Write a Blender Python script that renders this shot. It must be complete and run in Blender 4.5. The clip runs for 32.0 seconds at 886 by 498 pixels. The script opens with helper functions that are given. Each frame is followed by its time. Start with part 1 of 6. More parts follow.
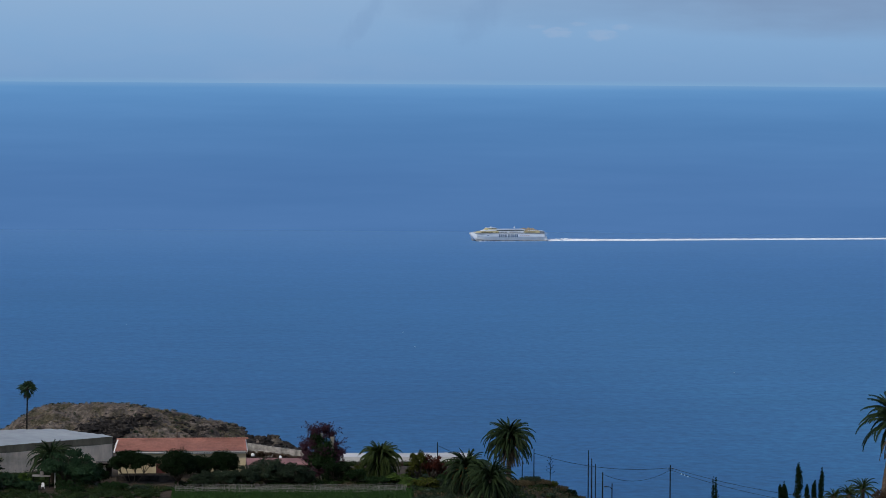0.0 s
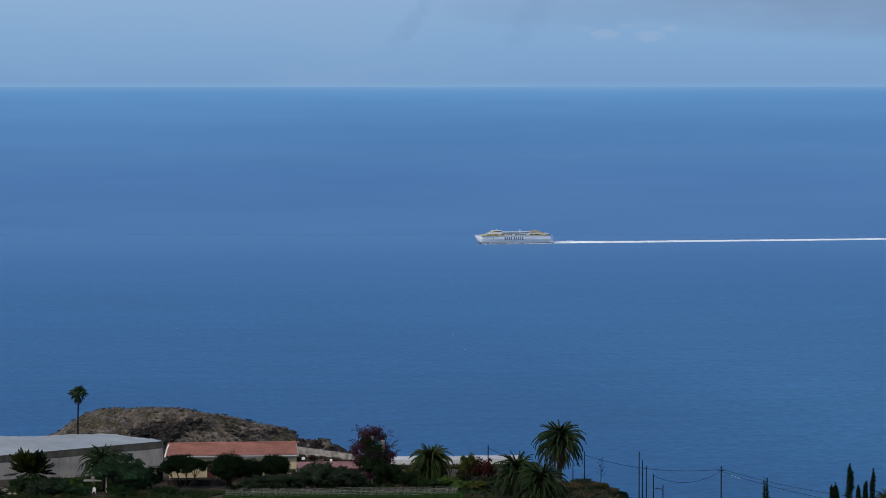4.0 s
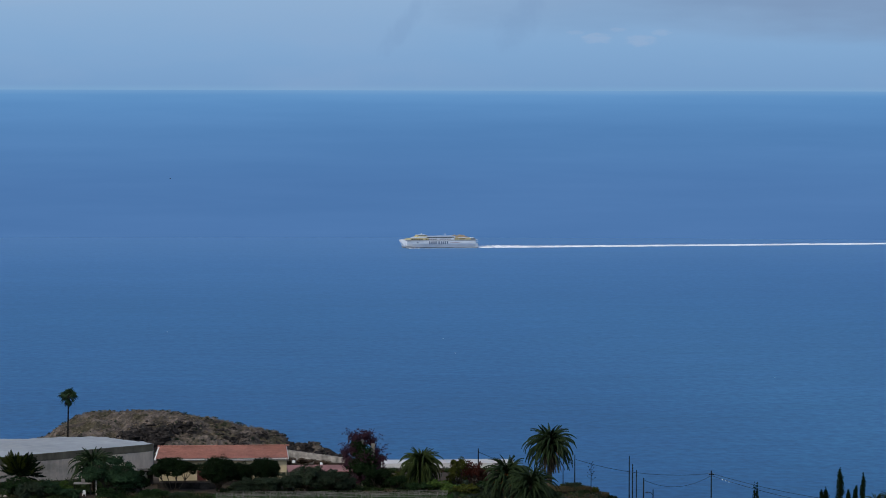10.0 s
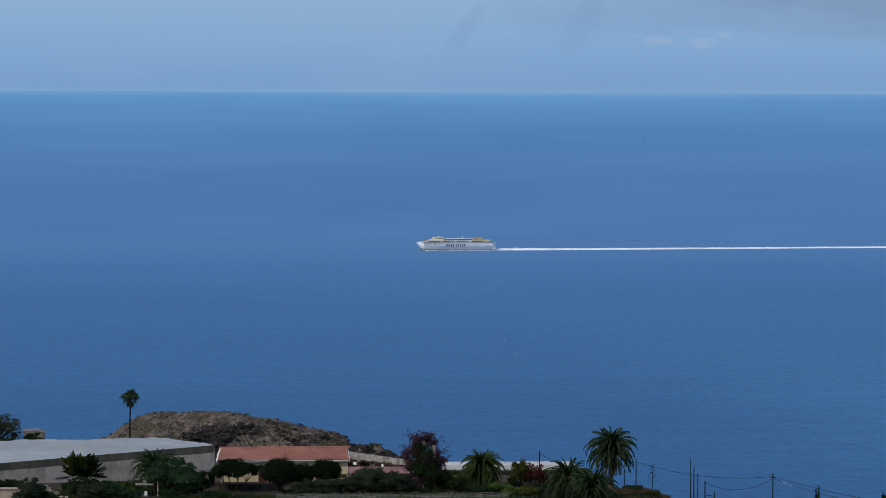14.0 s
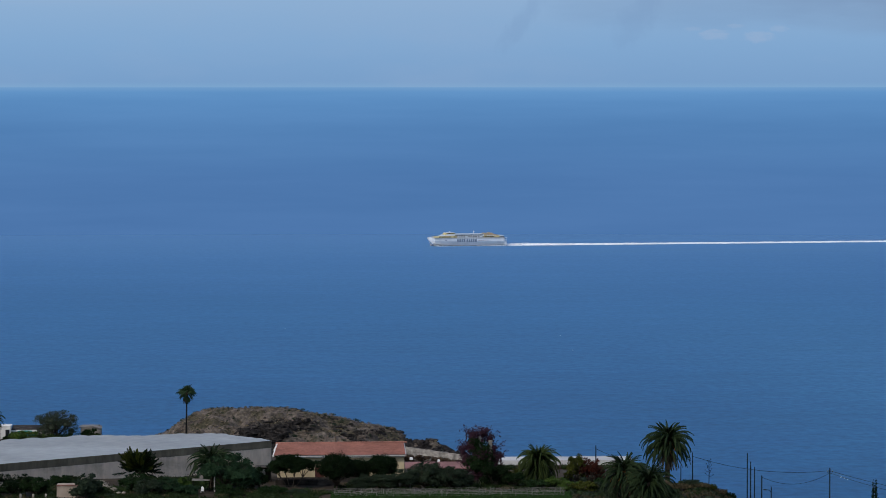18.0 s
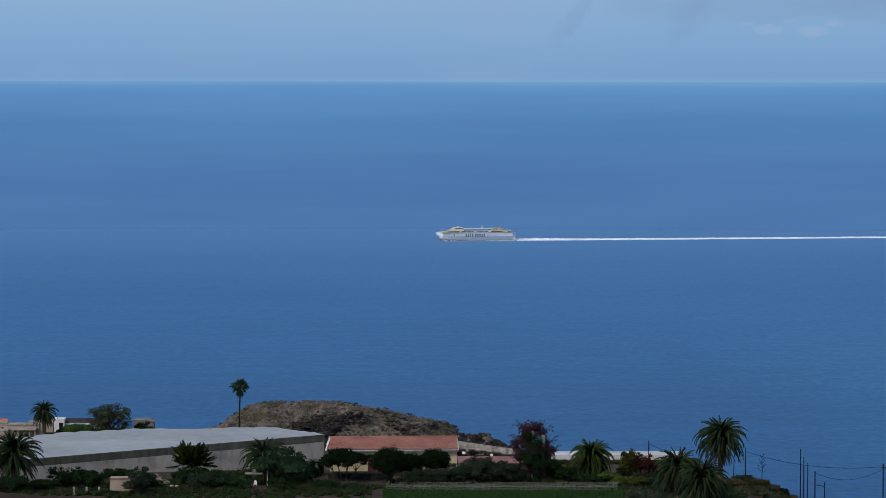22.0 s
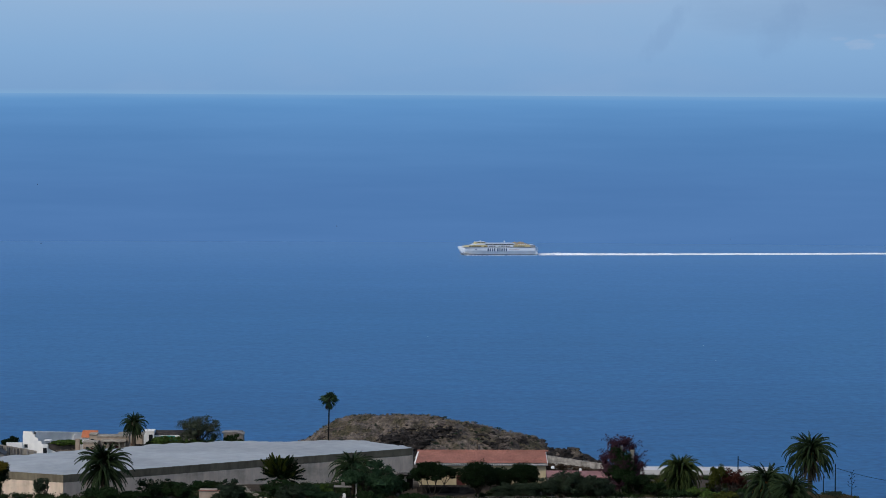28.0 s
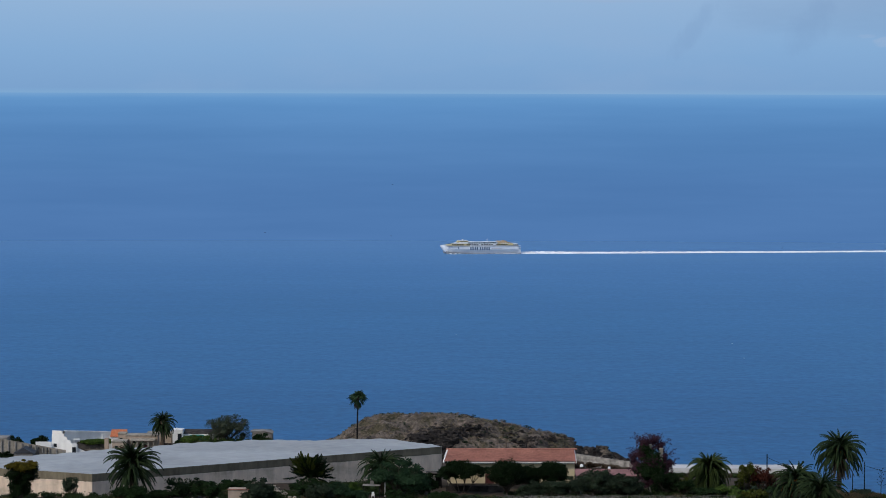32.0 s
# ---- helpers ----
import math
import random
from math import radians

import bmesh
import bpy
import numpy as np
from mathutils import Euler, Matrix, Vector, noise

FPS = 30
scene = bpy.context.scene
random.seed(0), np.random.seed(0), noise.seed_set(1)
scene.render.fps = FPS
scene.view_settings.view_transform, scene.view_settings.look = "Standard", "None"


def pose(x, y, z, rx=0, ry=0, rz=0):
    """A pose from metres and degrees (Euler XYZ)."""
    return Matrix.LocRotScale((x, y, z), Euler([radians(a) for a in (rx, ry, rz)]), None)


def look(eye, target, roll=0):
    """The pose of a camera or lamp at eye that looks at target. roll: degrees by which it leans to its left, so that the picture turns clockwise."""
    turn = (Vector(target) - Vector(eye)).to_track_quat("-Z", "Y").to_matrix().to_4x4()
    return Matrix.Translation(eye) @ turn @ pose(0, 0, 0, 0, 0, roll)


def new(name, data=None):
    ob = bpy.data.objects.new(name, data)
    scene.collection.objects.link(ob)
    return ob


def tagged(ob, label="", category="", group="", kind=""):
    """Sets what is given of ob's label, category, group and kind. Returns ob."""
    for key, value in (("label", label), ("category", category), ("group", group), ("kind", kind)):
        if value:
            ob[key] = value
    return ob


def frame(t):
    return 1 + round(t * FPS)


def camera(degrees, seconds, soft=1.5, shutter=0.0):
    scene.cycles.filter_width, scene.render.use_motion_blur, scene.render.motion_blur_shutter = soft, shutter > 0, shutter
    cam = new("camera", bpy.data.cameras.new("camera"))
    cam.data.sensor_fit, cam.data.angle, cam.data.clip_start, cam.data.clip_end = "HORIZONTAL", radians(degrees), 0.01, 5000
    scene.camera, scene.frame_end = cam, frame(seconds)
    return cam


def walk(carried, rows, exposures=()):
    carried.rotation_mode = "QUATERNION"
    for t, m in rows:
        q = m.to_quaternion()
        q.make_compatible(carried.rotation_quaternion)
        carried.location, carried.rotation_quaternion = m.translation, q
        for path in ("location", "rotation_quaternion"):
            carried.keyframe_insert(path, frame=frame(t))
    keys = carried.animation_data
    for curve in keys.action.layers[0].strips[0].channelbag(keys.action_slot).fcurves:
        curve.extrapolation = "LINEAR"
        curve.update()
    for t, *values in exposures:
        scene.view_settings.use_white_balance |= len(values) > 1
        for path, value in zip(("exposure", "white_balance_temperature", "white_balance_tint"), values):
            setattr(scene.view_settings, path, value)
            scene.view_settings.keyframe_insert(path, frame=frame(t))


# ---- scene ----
# A lookout 195 m over the sea; x to the east, y out to sea, bearings in 1/6200 rad from the y axis.
EYE = 195.0
cam = camera(14.41, 32.0, soft=0.9)


def aim(yaw, pitch, roll):
    """The pose of the hand-held camera: degrees to the left, upwards and of lean."""
    way = Vector((-math.sin(radians(yaw)) * math.cos(radians(pitch)), math.cos(radians(yaw)) * math.cos(radians(pitch)), math.sin(radians(pitch))))
    return look((0, 0, EYE), Vector((0, 0, EYE)) + way * 100, roll)


walk(cam, [(t, aim(a, b, c)) for t, a, b, c in (
    (0.0, -4.916, -2.691, 0.387), (0.5, -4.809, -2.685, 0.260), (1.0, -4.705, -2.662, 0.280), (1.5, -4.610, -2.669, -0.021),
    (2.0, -4.512, -2.683, -0.029), (2.5, -4.415, -2.692, 0.107), (3.0, -4.309, -2.683, -0.055), (3.5, -4.211, -2.647, -0.030),
    (5.5, -3.854, -2.666, -0.177), (6.0, -3.827, -2.664, -0.162), (6.5, -3.835, -2.682, -0.194), (7.0, -3.905, -2.691, -0.023),
    (7.5, -4.130, -2.649, 0.198), (8.0, -4.249, -2.604, 0.218), (8.5, -4.305, -2.581, 0.181), (9.0, -4.299, -2.588, 0.166),
    (9.5, -4.274, -2.587, 0.171), (10.0, -4.262, -2.590, 0.134), (10.5, -4.248, -2.577, 0.250), (11.0, -4.190, -2.606, 0.208),
    (11.5, -4.075, -2.599, 0.237), (12.0, -3.919, -2.561, 0.291), (12.5, -3.724, -2.565, 0.214), (13.0, -3.537, -2.561, 0.212),
    (13.5, -3.365, -2.564, 0.047), (14.0, -3.253, -2.559, 0.216), (14.5, -3.125, -2.553, 0.214), (16.5, -2.591, -2.578, 0.109),
    (17.0, -2.520, -2.597, 0.126), (17.5, -2.446, -2.604, 0.134), (18.0, -2.342, -2.642, -0.004), (18.5, -2.227, -2.653, 0.019),
    (19.0, -2.079, -2.664, 0.018), (19.5, -1.986, -2.693, -0.013), (20.0, -1.910, -2.720, -0.042), (20.5, -1.806, -2.747, -0.019),
    (21.0, -1.716, -2.745, 0.105), (21.5, -1.589, -2.722, 0.116), (22.0, -1.470, -2.734, 0.101), (22.5, -1.333, -2.751, -0.021),
    (23.0, -1.166, -2.726, 0.101), (23.5, -1.029, -2.712, 0.212), (24.0, -0.938, -2.698, 0.192), (24.5, -0.831, -2.691, 0.181),
    (25.0, -0.733, -2.659, 0.292), (25.5, -0.644, -2.655, 0.235), (27.5, -0.128, -2.540, 0.305), (28.0, 0.000, -2.512, 0.309),
    (28.5, 0.082, -2.486, 0.275), (29.0, 0.172, -2.467, 0.341), (29.5, 0.225, -2.499, 0.223), (30.0, 0.295, -2.512, 0.300),
    (30.5, 0.328, -2.507, 0.352), (31.0, 0.369, -2.514, 0.247), (31.5, 0.400, -2.533, 0.114), (32.0, 0.463, -2.538, 0.162),
)], exposures=((0.0, -0.04), (20.0, -0.03), (24.5, -0.04), (28.0, 0.025), (32.0, 0.035)))

# ---- world and sun ----
SUN = Vector((-0.54, -0.49, 0.68)).normalized()
world = bpy.data.worlds.new("sky")
scene.world = world
world.use_nodes = True
wn = world.node_tree.nodes
sky = wn.new("ShaderNodeTexSky")
sky.sky_type = "NISHITA"
sky.sun_disc = False
sky.sun_elevation = math.asin(SUN.z)
sky.sun_rotation = math.atan2(SUN.x, SUN.y)
sky.air_density, sky.dust_density, sky.ozone_density = 1.0, 1.5, 2.0
wn["Background"].inputs["Strength"].default_value = 0.145
world.node_tree.links.new(sky.outputs[0], wn["Background"].inputs["Color"])
sun_data = bpy.data.lights.new("sun", "SUN")
sun_data.energy, sun_data.angle, sun_data.color = 1.9, radians(0.8), (1.0, 0.92, 0.80)
sun = new("sun", sun_data)
sun.matrix_world = look(SUN * 400 + Vector((0, 500, 100)), (0, 500, 100))


# ---- materials ----
def material(name, rough=0.8, spec=0.3):
    m = bpy.data.materials.new(name)
    m.use_nodes = True
    b = m.node_tree.nodes["Principled BSDF"]
    b.inputs["Roughness"].default_value = rough
    b.inputs["Specular IOR Level"].default_value = spec
    return m, m.node_tree.nodes, m.node_tree.links, b


def coords(nodes, links, scale=(1, 1, 1), space="Object"):
    tc = nodes.new("ShaderNodeTexCoord")
    mp = nodes.new("ShaderNodeMapping")
    mp.inputs["Scale"].default_value = scale
    links.new(tc.outputs[space], mp.inputs["Vector"])
    return mp.outputs["Vector"]


def noise_tex(nodes, links, vec, scale, detail=4.0, rough=0.6):
    n = nodes.new("ShaderNodeTexNoise")
    n.inputs["Scale"].default_value, n.inputs["Detail"].default_value, n.inputs["Roughness"].default_value = scale, detail, rough
    if vec is not None:
        links.new(vec, n.inputs["Vector"])
    return n.outputs["Fac"]


def ramp(nodes, links, fac, stops):
    r = nodes.new("ShaderNodeValToRGB")
    el = r.color_ramp.elements
    while len(el) < len(stops):
        el.new(0.5)
    for e, (p, c) in zip(el, stops):
        e.position, e.color = p, (*c, 1)
    links.new(fac, r.inputs["Fac"])
    return r.outputs["Color"]


def mix(nodes, links, fac, a, b, kind="MIX"):
    m = nodes.new("ShaderNodeMix")
    m.data_type, m.blend_type = "RGBA", kind
    for sock, v in ((m.inputs["Factor"], fac), (m.inputs["A"], a), (m.inputs["B"], b)):
        if isinstance(v, (int, float)):
            sock.default_value = v
        elif isinstance(v, tuple):
            sock.default_value = (*v, 1)
        else:
            links.new(v, sock)
    return m.outputs["Result"]


def bump(nodes, links, shader, height, strength, distance):
    b = nodes.new("ShaderNodeBump")
    b.inputs["Strength"].default_value, b.inputs["Distance"].default_value = strength, distance
    links.new(height, b.inputs["Height"])
    links.new(b.outputs["Normal"], shader.inputs["Normal"])


def two_scale(name, dark, light, scale, rough=0.8, spec=0.3, grime=0.5, relief=0.02, metal=0.0, streak=(1, 1, 1)):
    """A surface with grain and with larger stains."""
    m, n, l, b = material(name, rough, spec)
    v = coords(n, l, streak)
    col = ramp(n, l, noise_tex(n, l, v, scale, 5), ((0.3, dark), (0.7, light)))
    stain = ramp(n, l, noise_tex(n, l, v, scale * 0.13, 3), ((0.35, (1 - grime,) * 3), (0.65, (1, 1, 1))))
    l.new(mix(n, l, 1.0, col, stain, "MULTIPLY"), b.inputs["Base Color"])
    b.inputs["Metallic"].default_value = metal
    if relief:
        bump(n, l, b, noise_tex(n, l, v, scale * 2, 4), 0.5, relief)
    return m


def scaled(n, l, v, k):
    q = n.new("ShaderNodeMath")
    q.operation = "MULTIPLY"
    l.new(v, q.inputs[0])
    q.inputs[1].default_value = k
    return q.outputs[0]


def leaf_material(name, dark, light, back=0.25, rough=0.55, own=0.35, each=1.0):
    m, n, l, b = material(name, rough, 0.05)
    geo = n.new("ShaderNodeNewGeometry")
    info = n.new("ShaderNodeObjectInfo")
    add = n.new("ShaderNodeMath")
    add.operation = "MULTIPLY_ADD"
    l.new(info.outputs["Random"], add.inputs[0])
    add.inputs[1].default_value = own
    l.new(scaled(n, l, geo.outputs["Random Per Island"], each), add.inputs[2])
    big = noise_tex(n, l, coords(n, l), 0.6, 2)
    add2 = n.new("ShaderNodeMath")
    add2.operation = "MULTIPLY_ADD"
    l.new(add.outputs[0], add2.inputs[0])
    add2.inputs[1].default_value = 0.6
    l.new(big, add2.inputs[2])
    l.new(ramp(n, l, add2.outputs[0], ((0.3, dark), (1.0, light))), b.inputs["Base Color"])
    trans = n.new("ShaderNodeBsdfTranslucent")
    trans.inputs["Color"].default_value = (*light, 1)
    ms = n.new("ShaderNodeMixShader")
    ms.inputs[0].default_value = back
    l.new(b.outputs[0], ms.inputs[1])
    l.new(trans.outputs[0], ms.inputs[2])
    l.new(ms.outputs[0], n["Material Output"].inputs["Surface"])
    return m


def sea_material():
    m, n, l, b = material("sea_water", 0.5, 0.12)
    fine = noise_tex(n, l, coords(n, l, (0.17, 0.12, 1)), 1.0, 3, 0.6)
    mid = noise_tex(n, l, coords(n, l, (0.032, 0.042, 1)), 1.0, 4, 0.6)
    swell = noise_tex(n, l, coords(n, l, (0.006, 0.021, 1)), 1.0, 4, 0.6)
    patch = noise_tex(n, l, coords(n, l, (0.0011, 0.0026, 1)), 1.0, 4, 0.6)
    col = ramp(n, l, fine, ((0.34, (0.0165, 0.098, 0.237)), (0.66, (0.0390, 0.160, 0.338))))
    col = mix(n, l, 1.0, col, ramp(n, l, mid, ((0.34, (0.83, 0.88, 0.91)), (0.66, (1.12, 1.08, 1.05)))), "MULTIPLY")
    col = mix(n, l, 1.0, col, ramp(n, l, swell, ((0.34, (0.84, 0.91, 0.91)), (0.66, (1.05, 1.01, 1.03)))), "MULTIPLY")
    col = mix(n, l, 1.0, col, ramp(n, l, patch, ((0.36, (0.82, 0.88, 0.91)), (0.64, (1.04, 1.03, 1.03)))), "MULTIPLY")
    # distance haze painted in: the water's base colour pales outwards, its ripples fade
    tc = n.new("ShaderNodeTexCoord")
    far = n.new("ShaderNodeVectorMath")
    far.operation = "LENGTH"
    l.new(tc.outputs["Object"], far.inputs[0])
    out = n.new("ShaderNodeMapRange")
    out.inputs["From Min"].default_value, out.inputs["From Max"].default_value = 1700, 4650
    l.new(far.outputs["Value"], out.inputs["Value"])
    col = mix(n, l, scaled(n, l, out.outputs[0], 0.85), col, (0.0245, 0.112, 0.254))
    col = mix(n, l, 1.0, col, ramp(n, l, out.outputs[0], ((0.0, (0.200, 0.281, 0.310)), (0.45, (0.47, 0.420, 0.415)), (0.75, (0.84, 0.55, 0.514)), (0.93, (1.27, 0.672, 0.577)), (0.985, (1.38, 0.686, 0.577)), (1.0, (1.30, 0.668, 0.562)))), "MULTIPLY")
    # nearer water is brighter and less blue to the east
    sep = n.new("ShaderNodeSeparateXYZ")
    l.new(tc.outputs["Object"], sep.inputs[0])
    east = n.new("ShaderNodeMapRange")
    east.inputs["From Min"].default_value, east.inputs["From Max"].default_value = 235, 390
    l.new(sep.outputs["X"], east.inputs["Value"])
    near = n.new("ShaderNodeMapRange")
    near.inputs["From Min"].default_value, near.inputs["From Max"].default_value = 3200, 1900
    l.new(sep.outputs["Y"], near.inputs["Value"])
    both = n.new("ShaderNodeMath")
    both.operation = "MULTIPLY"
    l.new(east.outputs[0], both.inputs[0])
    l.new(near.outputs[0], both.inputs[1])
    col = mix(n, l, both.outputs[0], col, mix(n, l, 1.0, col, (1.46, 1.28, 1.15), "MULTIPLY"))
    col = mix(n, l, 1.0, col, (2.85, 2.85, 2.85), "MULTIPLY")
    l.new(col, b.inputs["Base Color"])
    bump(n, l, b, mid, 0.25, 1.5)
    return m


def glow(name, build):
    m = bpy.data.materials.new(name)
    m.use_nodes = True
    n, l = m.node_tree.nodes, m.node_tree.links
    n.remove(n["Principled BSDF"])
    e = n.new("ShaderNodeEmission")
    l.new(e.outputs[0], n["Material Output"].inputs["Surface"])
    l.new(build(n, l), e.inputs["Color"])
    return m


def height(n, l, low, high):
    """0 at height low, 1 at height high."""
    tc = n.new("ShaderNodeTexCoord")
    sep = n.new("ShaderNodeSeparateXYZ")
    l.new(tc.outputs["Object"], sep.inputs[0])
    r = n.new("ShaderNodeMapRange")
    r.inputs["From Min"].default_value, r.inputs["From Max"].default_value = low, high
    l.new(sep.outputs["Z"], r.inputs["Value"])
    return r.outputs["Result"]


# self-lit backdrop: light and horizon haze on the far sea are in this ramp
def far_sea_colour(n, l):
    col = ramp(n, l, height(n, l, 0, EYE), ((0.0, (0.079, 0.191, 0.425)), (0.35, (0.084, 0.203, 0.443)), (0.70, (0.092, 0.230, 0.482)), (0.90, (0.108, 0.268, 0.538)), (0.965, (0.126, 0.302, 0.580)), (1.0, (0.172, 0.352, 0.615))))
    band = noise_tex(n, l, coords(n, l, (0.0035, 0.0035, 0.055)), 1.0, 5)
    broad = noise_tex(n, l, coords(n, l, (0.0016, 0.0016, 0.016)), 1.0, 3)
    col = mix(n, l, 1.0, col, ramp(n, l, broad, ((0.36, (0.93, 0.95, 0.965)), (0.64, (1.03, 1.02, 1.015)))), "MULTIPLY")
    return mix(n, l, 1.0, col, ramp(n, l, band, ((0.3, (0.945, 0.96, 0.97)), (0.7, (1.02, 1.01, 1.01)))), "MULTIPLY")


def soft_patch(n, l, x0, z0, wx, wz, lean=0.0, ragged=0.5):
    """A soft-edged patch round (x0, z0), its edge broken by noise."""
    tc = n.new("ShaderNodeTexCoord")
    sep = n.new("ShaderNodeSeparateXYZ")
    l.new(tc.outputs["Object"], sep.inputs[0])

    def math_node(kind, a, c, d=None):
        q = n.new("ShaderNodeMath")
        q.operation = kind
        for sock, v in zip(q.inputs, (a, c, d)):
            if isinstance(v, (int, float)):
                sock.default_value = v
            elif v is not None:
                l.new(v, sock)
        return q.outputs[0]
    dz = math_node("SUBTRACT", sep.outputs["Z"], z0)
    dx = math_node("MULTIPLY_ADD", dz, -lean, math_node("SUBTRACT", sep.outputs["X"], x0))
    u = math_node("POWER", math_node("ABSOLUTE", math_node("DIVIDE", dx, wx), 0), 2)
    v = math_node("POWER", math_node("ABSOLUTE", math_node("DIVIDE", dz, wz), 0), 2)
    r = math_node("ADD", u, v)
    wob = math_node("MULTIPLY_ADD", noise_tex(n, l, coords(n, l, (1.6 / wx, 0, 1.6 / wz)), 1.0, 4), 2 * ragged, -ragged)
    fall = math_node("SUBTRACT", 1.0, math_node("ADD", r, wob))
    k = n.new("ShaderNodeMapRange")
    k.interpolation_type = "SMOOTHSTEP"
    l.new(fall, k.inputs["Value"])
    return k.outputs["Result"]


def far_sky_colour(n, l):
    col = ramp(n, l, height(n, l, EYE, EYE + 150), ((0.0, (0.205, 0.385, 0.625)), (0.05, (0.195, 0.355, 0.600)), (0.4, (0.224, 0.396, 0.642)), (1.0, (0.290, 0.450, 0.670))))
    haze = noise_tex(n, l, coords(n, l, (0.0028, 0.0028, 0.008)), 1.0, 4)
    col = mix(n, l, ramp(n, l, haze, ((0.45, (0, 0, 0)), (0.75, (0.3, 0.3, 0.3)))), col, (0.30, 0.42, 0.62))
    # grey-mauve cloud to the east, streaks of falling rain, small bright puffs
    col = mix(n, l, scaled(n, l, soft_patch(n, l, 940, 350, 470, 95, 0, 0.6), 0.7), col, (0.185, 0.275, 0.445))
    col = mix(n, l, scaled(n, l, soft_patch(n, l, 560, 322, 280, 60, 0, 0.7), 0.32), col, (0.18, 0.30, 0.50))
    col = mix(n, l, scaled(n, l, soft_patch(n, l, 308, 285, 22, 50, 0.7, 0.9), 0.2), col, (0.165, 0.28, 0.49))
    col = mix(n, l, scaled(n, l, soft_patch(n, l, 470, 290, 36, 50, 0.5, 0.9), 0.2), col, (0.165, 0.28, 0.49))
    col = mix(n, l, scaled(n, l, soft_patch(n, l, 180, 335, 170, 16, 0, 0.6), 0.5), col, (0.33, 0.42, 0.60))
    col = mix(n, l, scaled(n, l, soft_patch(n, l, -330, 330, 300, 26, 0, 0.6), 0.35), col, (0.30, 0.44, 0.65))
    for x, z, w, h, k in ((575, 268, 26, 9, 0.23), (636, 265, 27, 10, 0.23), (664, 276, 16, 6, 0.17), (604, 280, 14, 4, 0.14), (546, 276, 15, 4, 0.12)):
        col = mix(n, l, scaled(n, l, soft_patch(n, l, x, z, w, h, 0, 1.0), k), col, (0.44, 0.50, 0.64))
    return col


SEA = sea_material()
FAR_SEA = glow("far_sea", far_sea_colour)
FAR_SKY = glow("far_sky", far_sky_colour)
SOIL = two_scale("dry_soil", (0.034, 0.025, 0.018), (0.085, 0.066, 0.046), 0.6, 0.95, 0.1, 0.5, 0.1)
ROCK = two_scale("volcanic_rock", (0.014, 0.013, 0.014), (0.095, 0.083, 0.074), 0.9, 0.95, 0.1, 0.5, 0.2)
DARK_STONE = two_scale("stained_wall", (0.05, 0.045, 0.04), (0.14, 0.125, 0.11), 0.8, 0.95, 0.1, 0.5, 0.05)
RUBBLE = two_scale("dry_stone_wall", (0.14, 0.13, 0.12), (0.44, 0.41, 0.37), 1.3, 0.95, 0.1, 0.4, 0.08)
STONE = two_scale("pale_stone", (0.22, 0.2, 0.17), (0.42, 0.38, 0.32), 1.5, 0.95, 0.1, 0.4, 0.05)
PLASTER = two_scale("yellow_plaster", (0.47, 0.385, 0.24), (0.57, 0.475, 0.31), 1.2, 0.9, 0.1, 0.25, 0.01)
WHITE = two_scale("white_paint", (0.68, 0.68, 0.67), (0.8, 0.8, 0.78), 0.8, 0.8, 0.2, 0.15, 0.01)
GREY_WALL = two_scale("grey_plaster", (0.2, 0.19, 0.18), (0.34, 0.32, 0.3), 0.7, 0.95, 0.1, 0.4, 0.02)
BEIGE = two_scale("beige_plaster", (0.35, 0.28, 0.225), (0.52, 0.425, 0.345), 0.8, 0.95, 0.1, 0.35, 0.02)
TILE = two_scale("terracotta_tile", (0.29, 0.130, 0.100), (0.41, 0.192, 0.150), 2.5, 0.85, 0.2, 0.3, 0.02)
PINK = two_scale("faded_red_roof", (0.22, 0.105, 0.1), (0.29, 0.15, 0.14), 1.5, 0.85, 0.2, 0.3, 0.02)
ORANGE = two_scale("orange_tile", (0.5, 0.17, 0.08), (0.62, 0.25, 0.13), 2.0, 0.85, 0.2, 0.3, 0.02)
DOOR = two_scale("dark_red_wood", (0.06, 0.014, 0.012), (0.1, 0.025, 0.02), 3.0, 0.6, 0.3, 0.3, 0.01)
GLASS = two_scale("dark_glass", (0.012, 0.015, 0.018), (0.025, 0.03, 0.035), 1.0, 0.1, 0.5, 0.2, 0.0)
NET = two_scale("grey_shade_net", (0.29, 0.308, 0.32), (0.37, 0.388, 0.396), 0.5, 0.6, 0.3, 0.22, 0.03)
PALE_NET = two_scale("white_shade_net", (0.49, 0.48, 0.47), (0.59, 0.58, 0.565), 0.5, 0.6, 0.3, 0.2, 0.03)
BAND = two_scale("brown_net_band", (0.13, 0.113, 0.082), (0.215, 0.185, 0.132), 1.0, 0.9, 0.1, 0.35, 0.02, 0.0, (1.2, 1.2, 0.35))


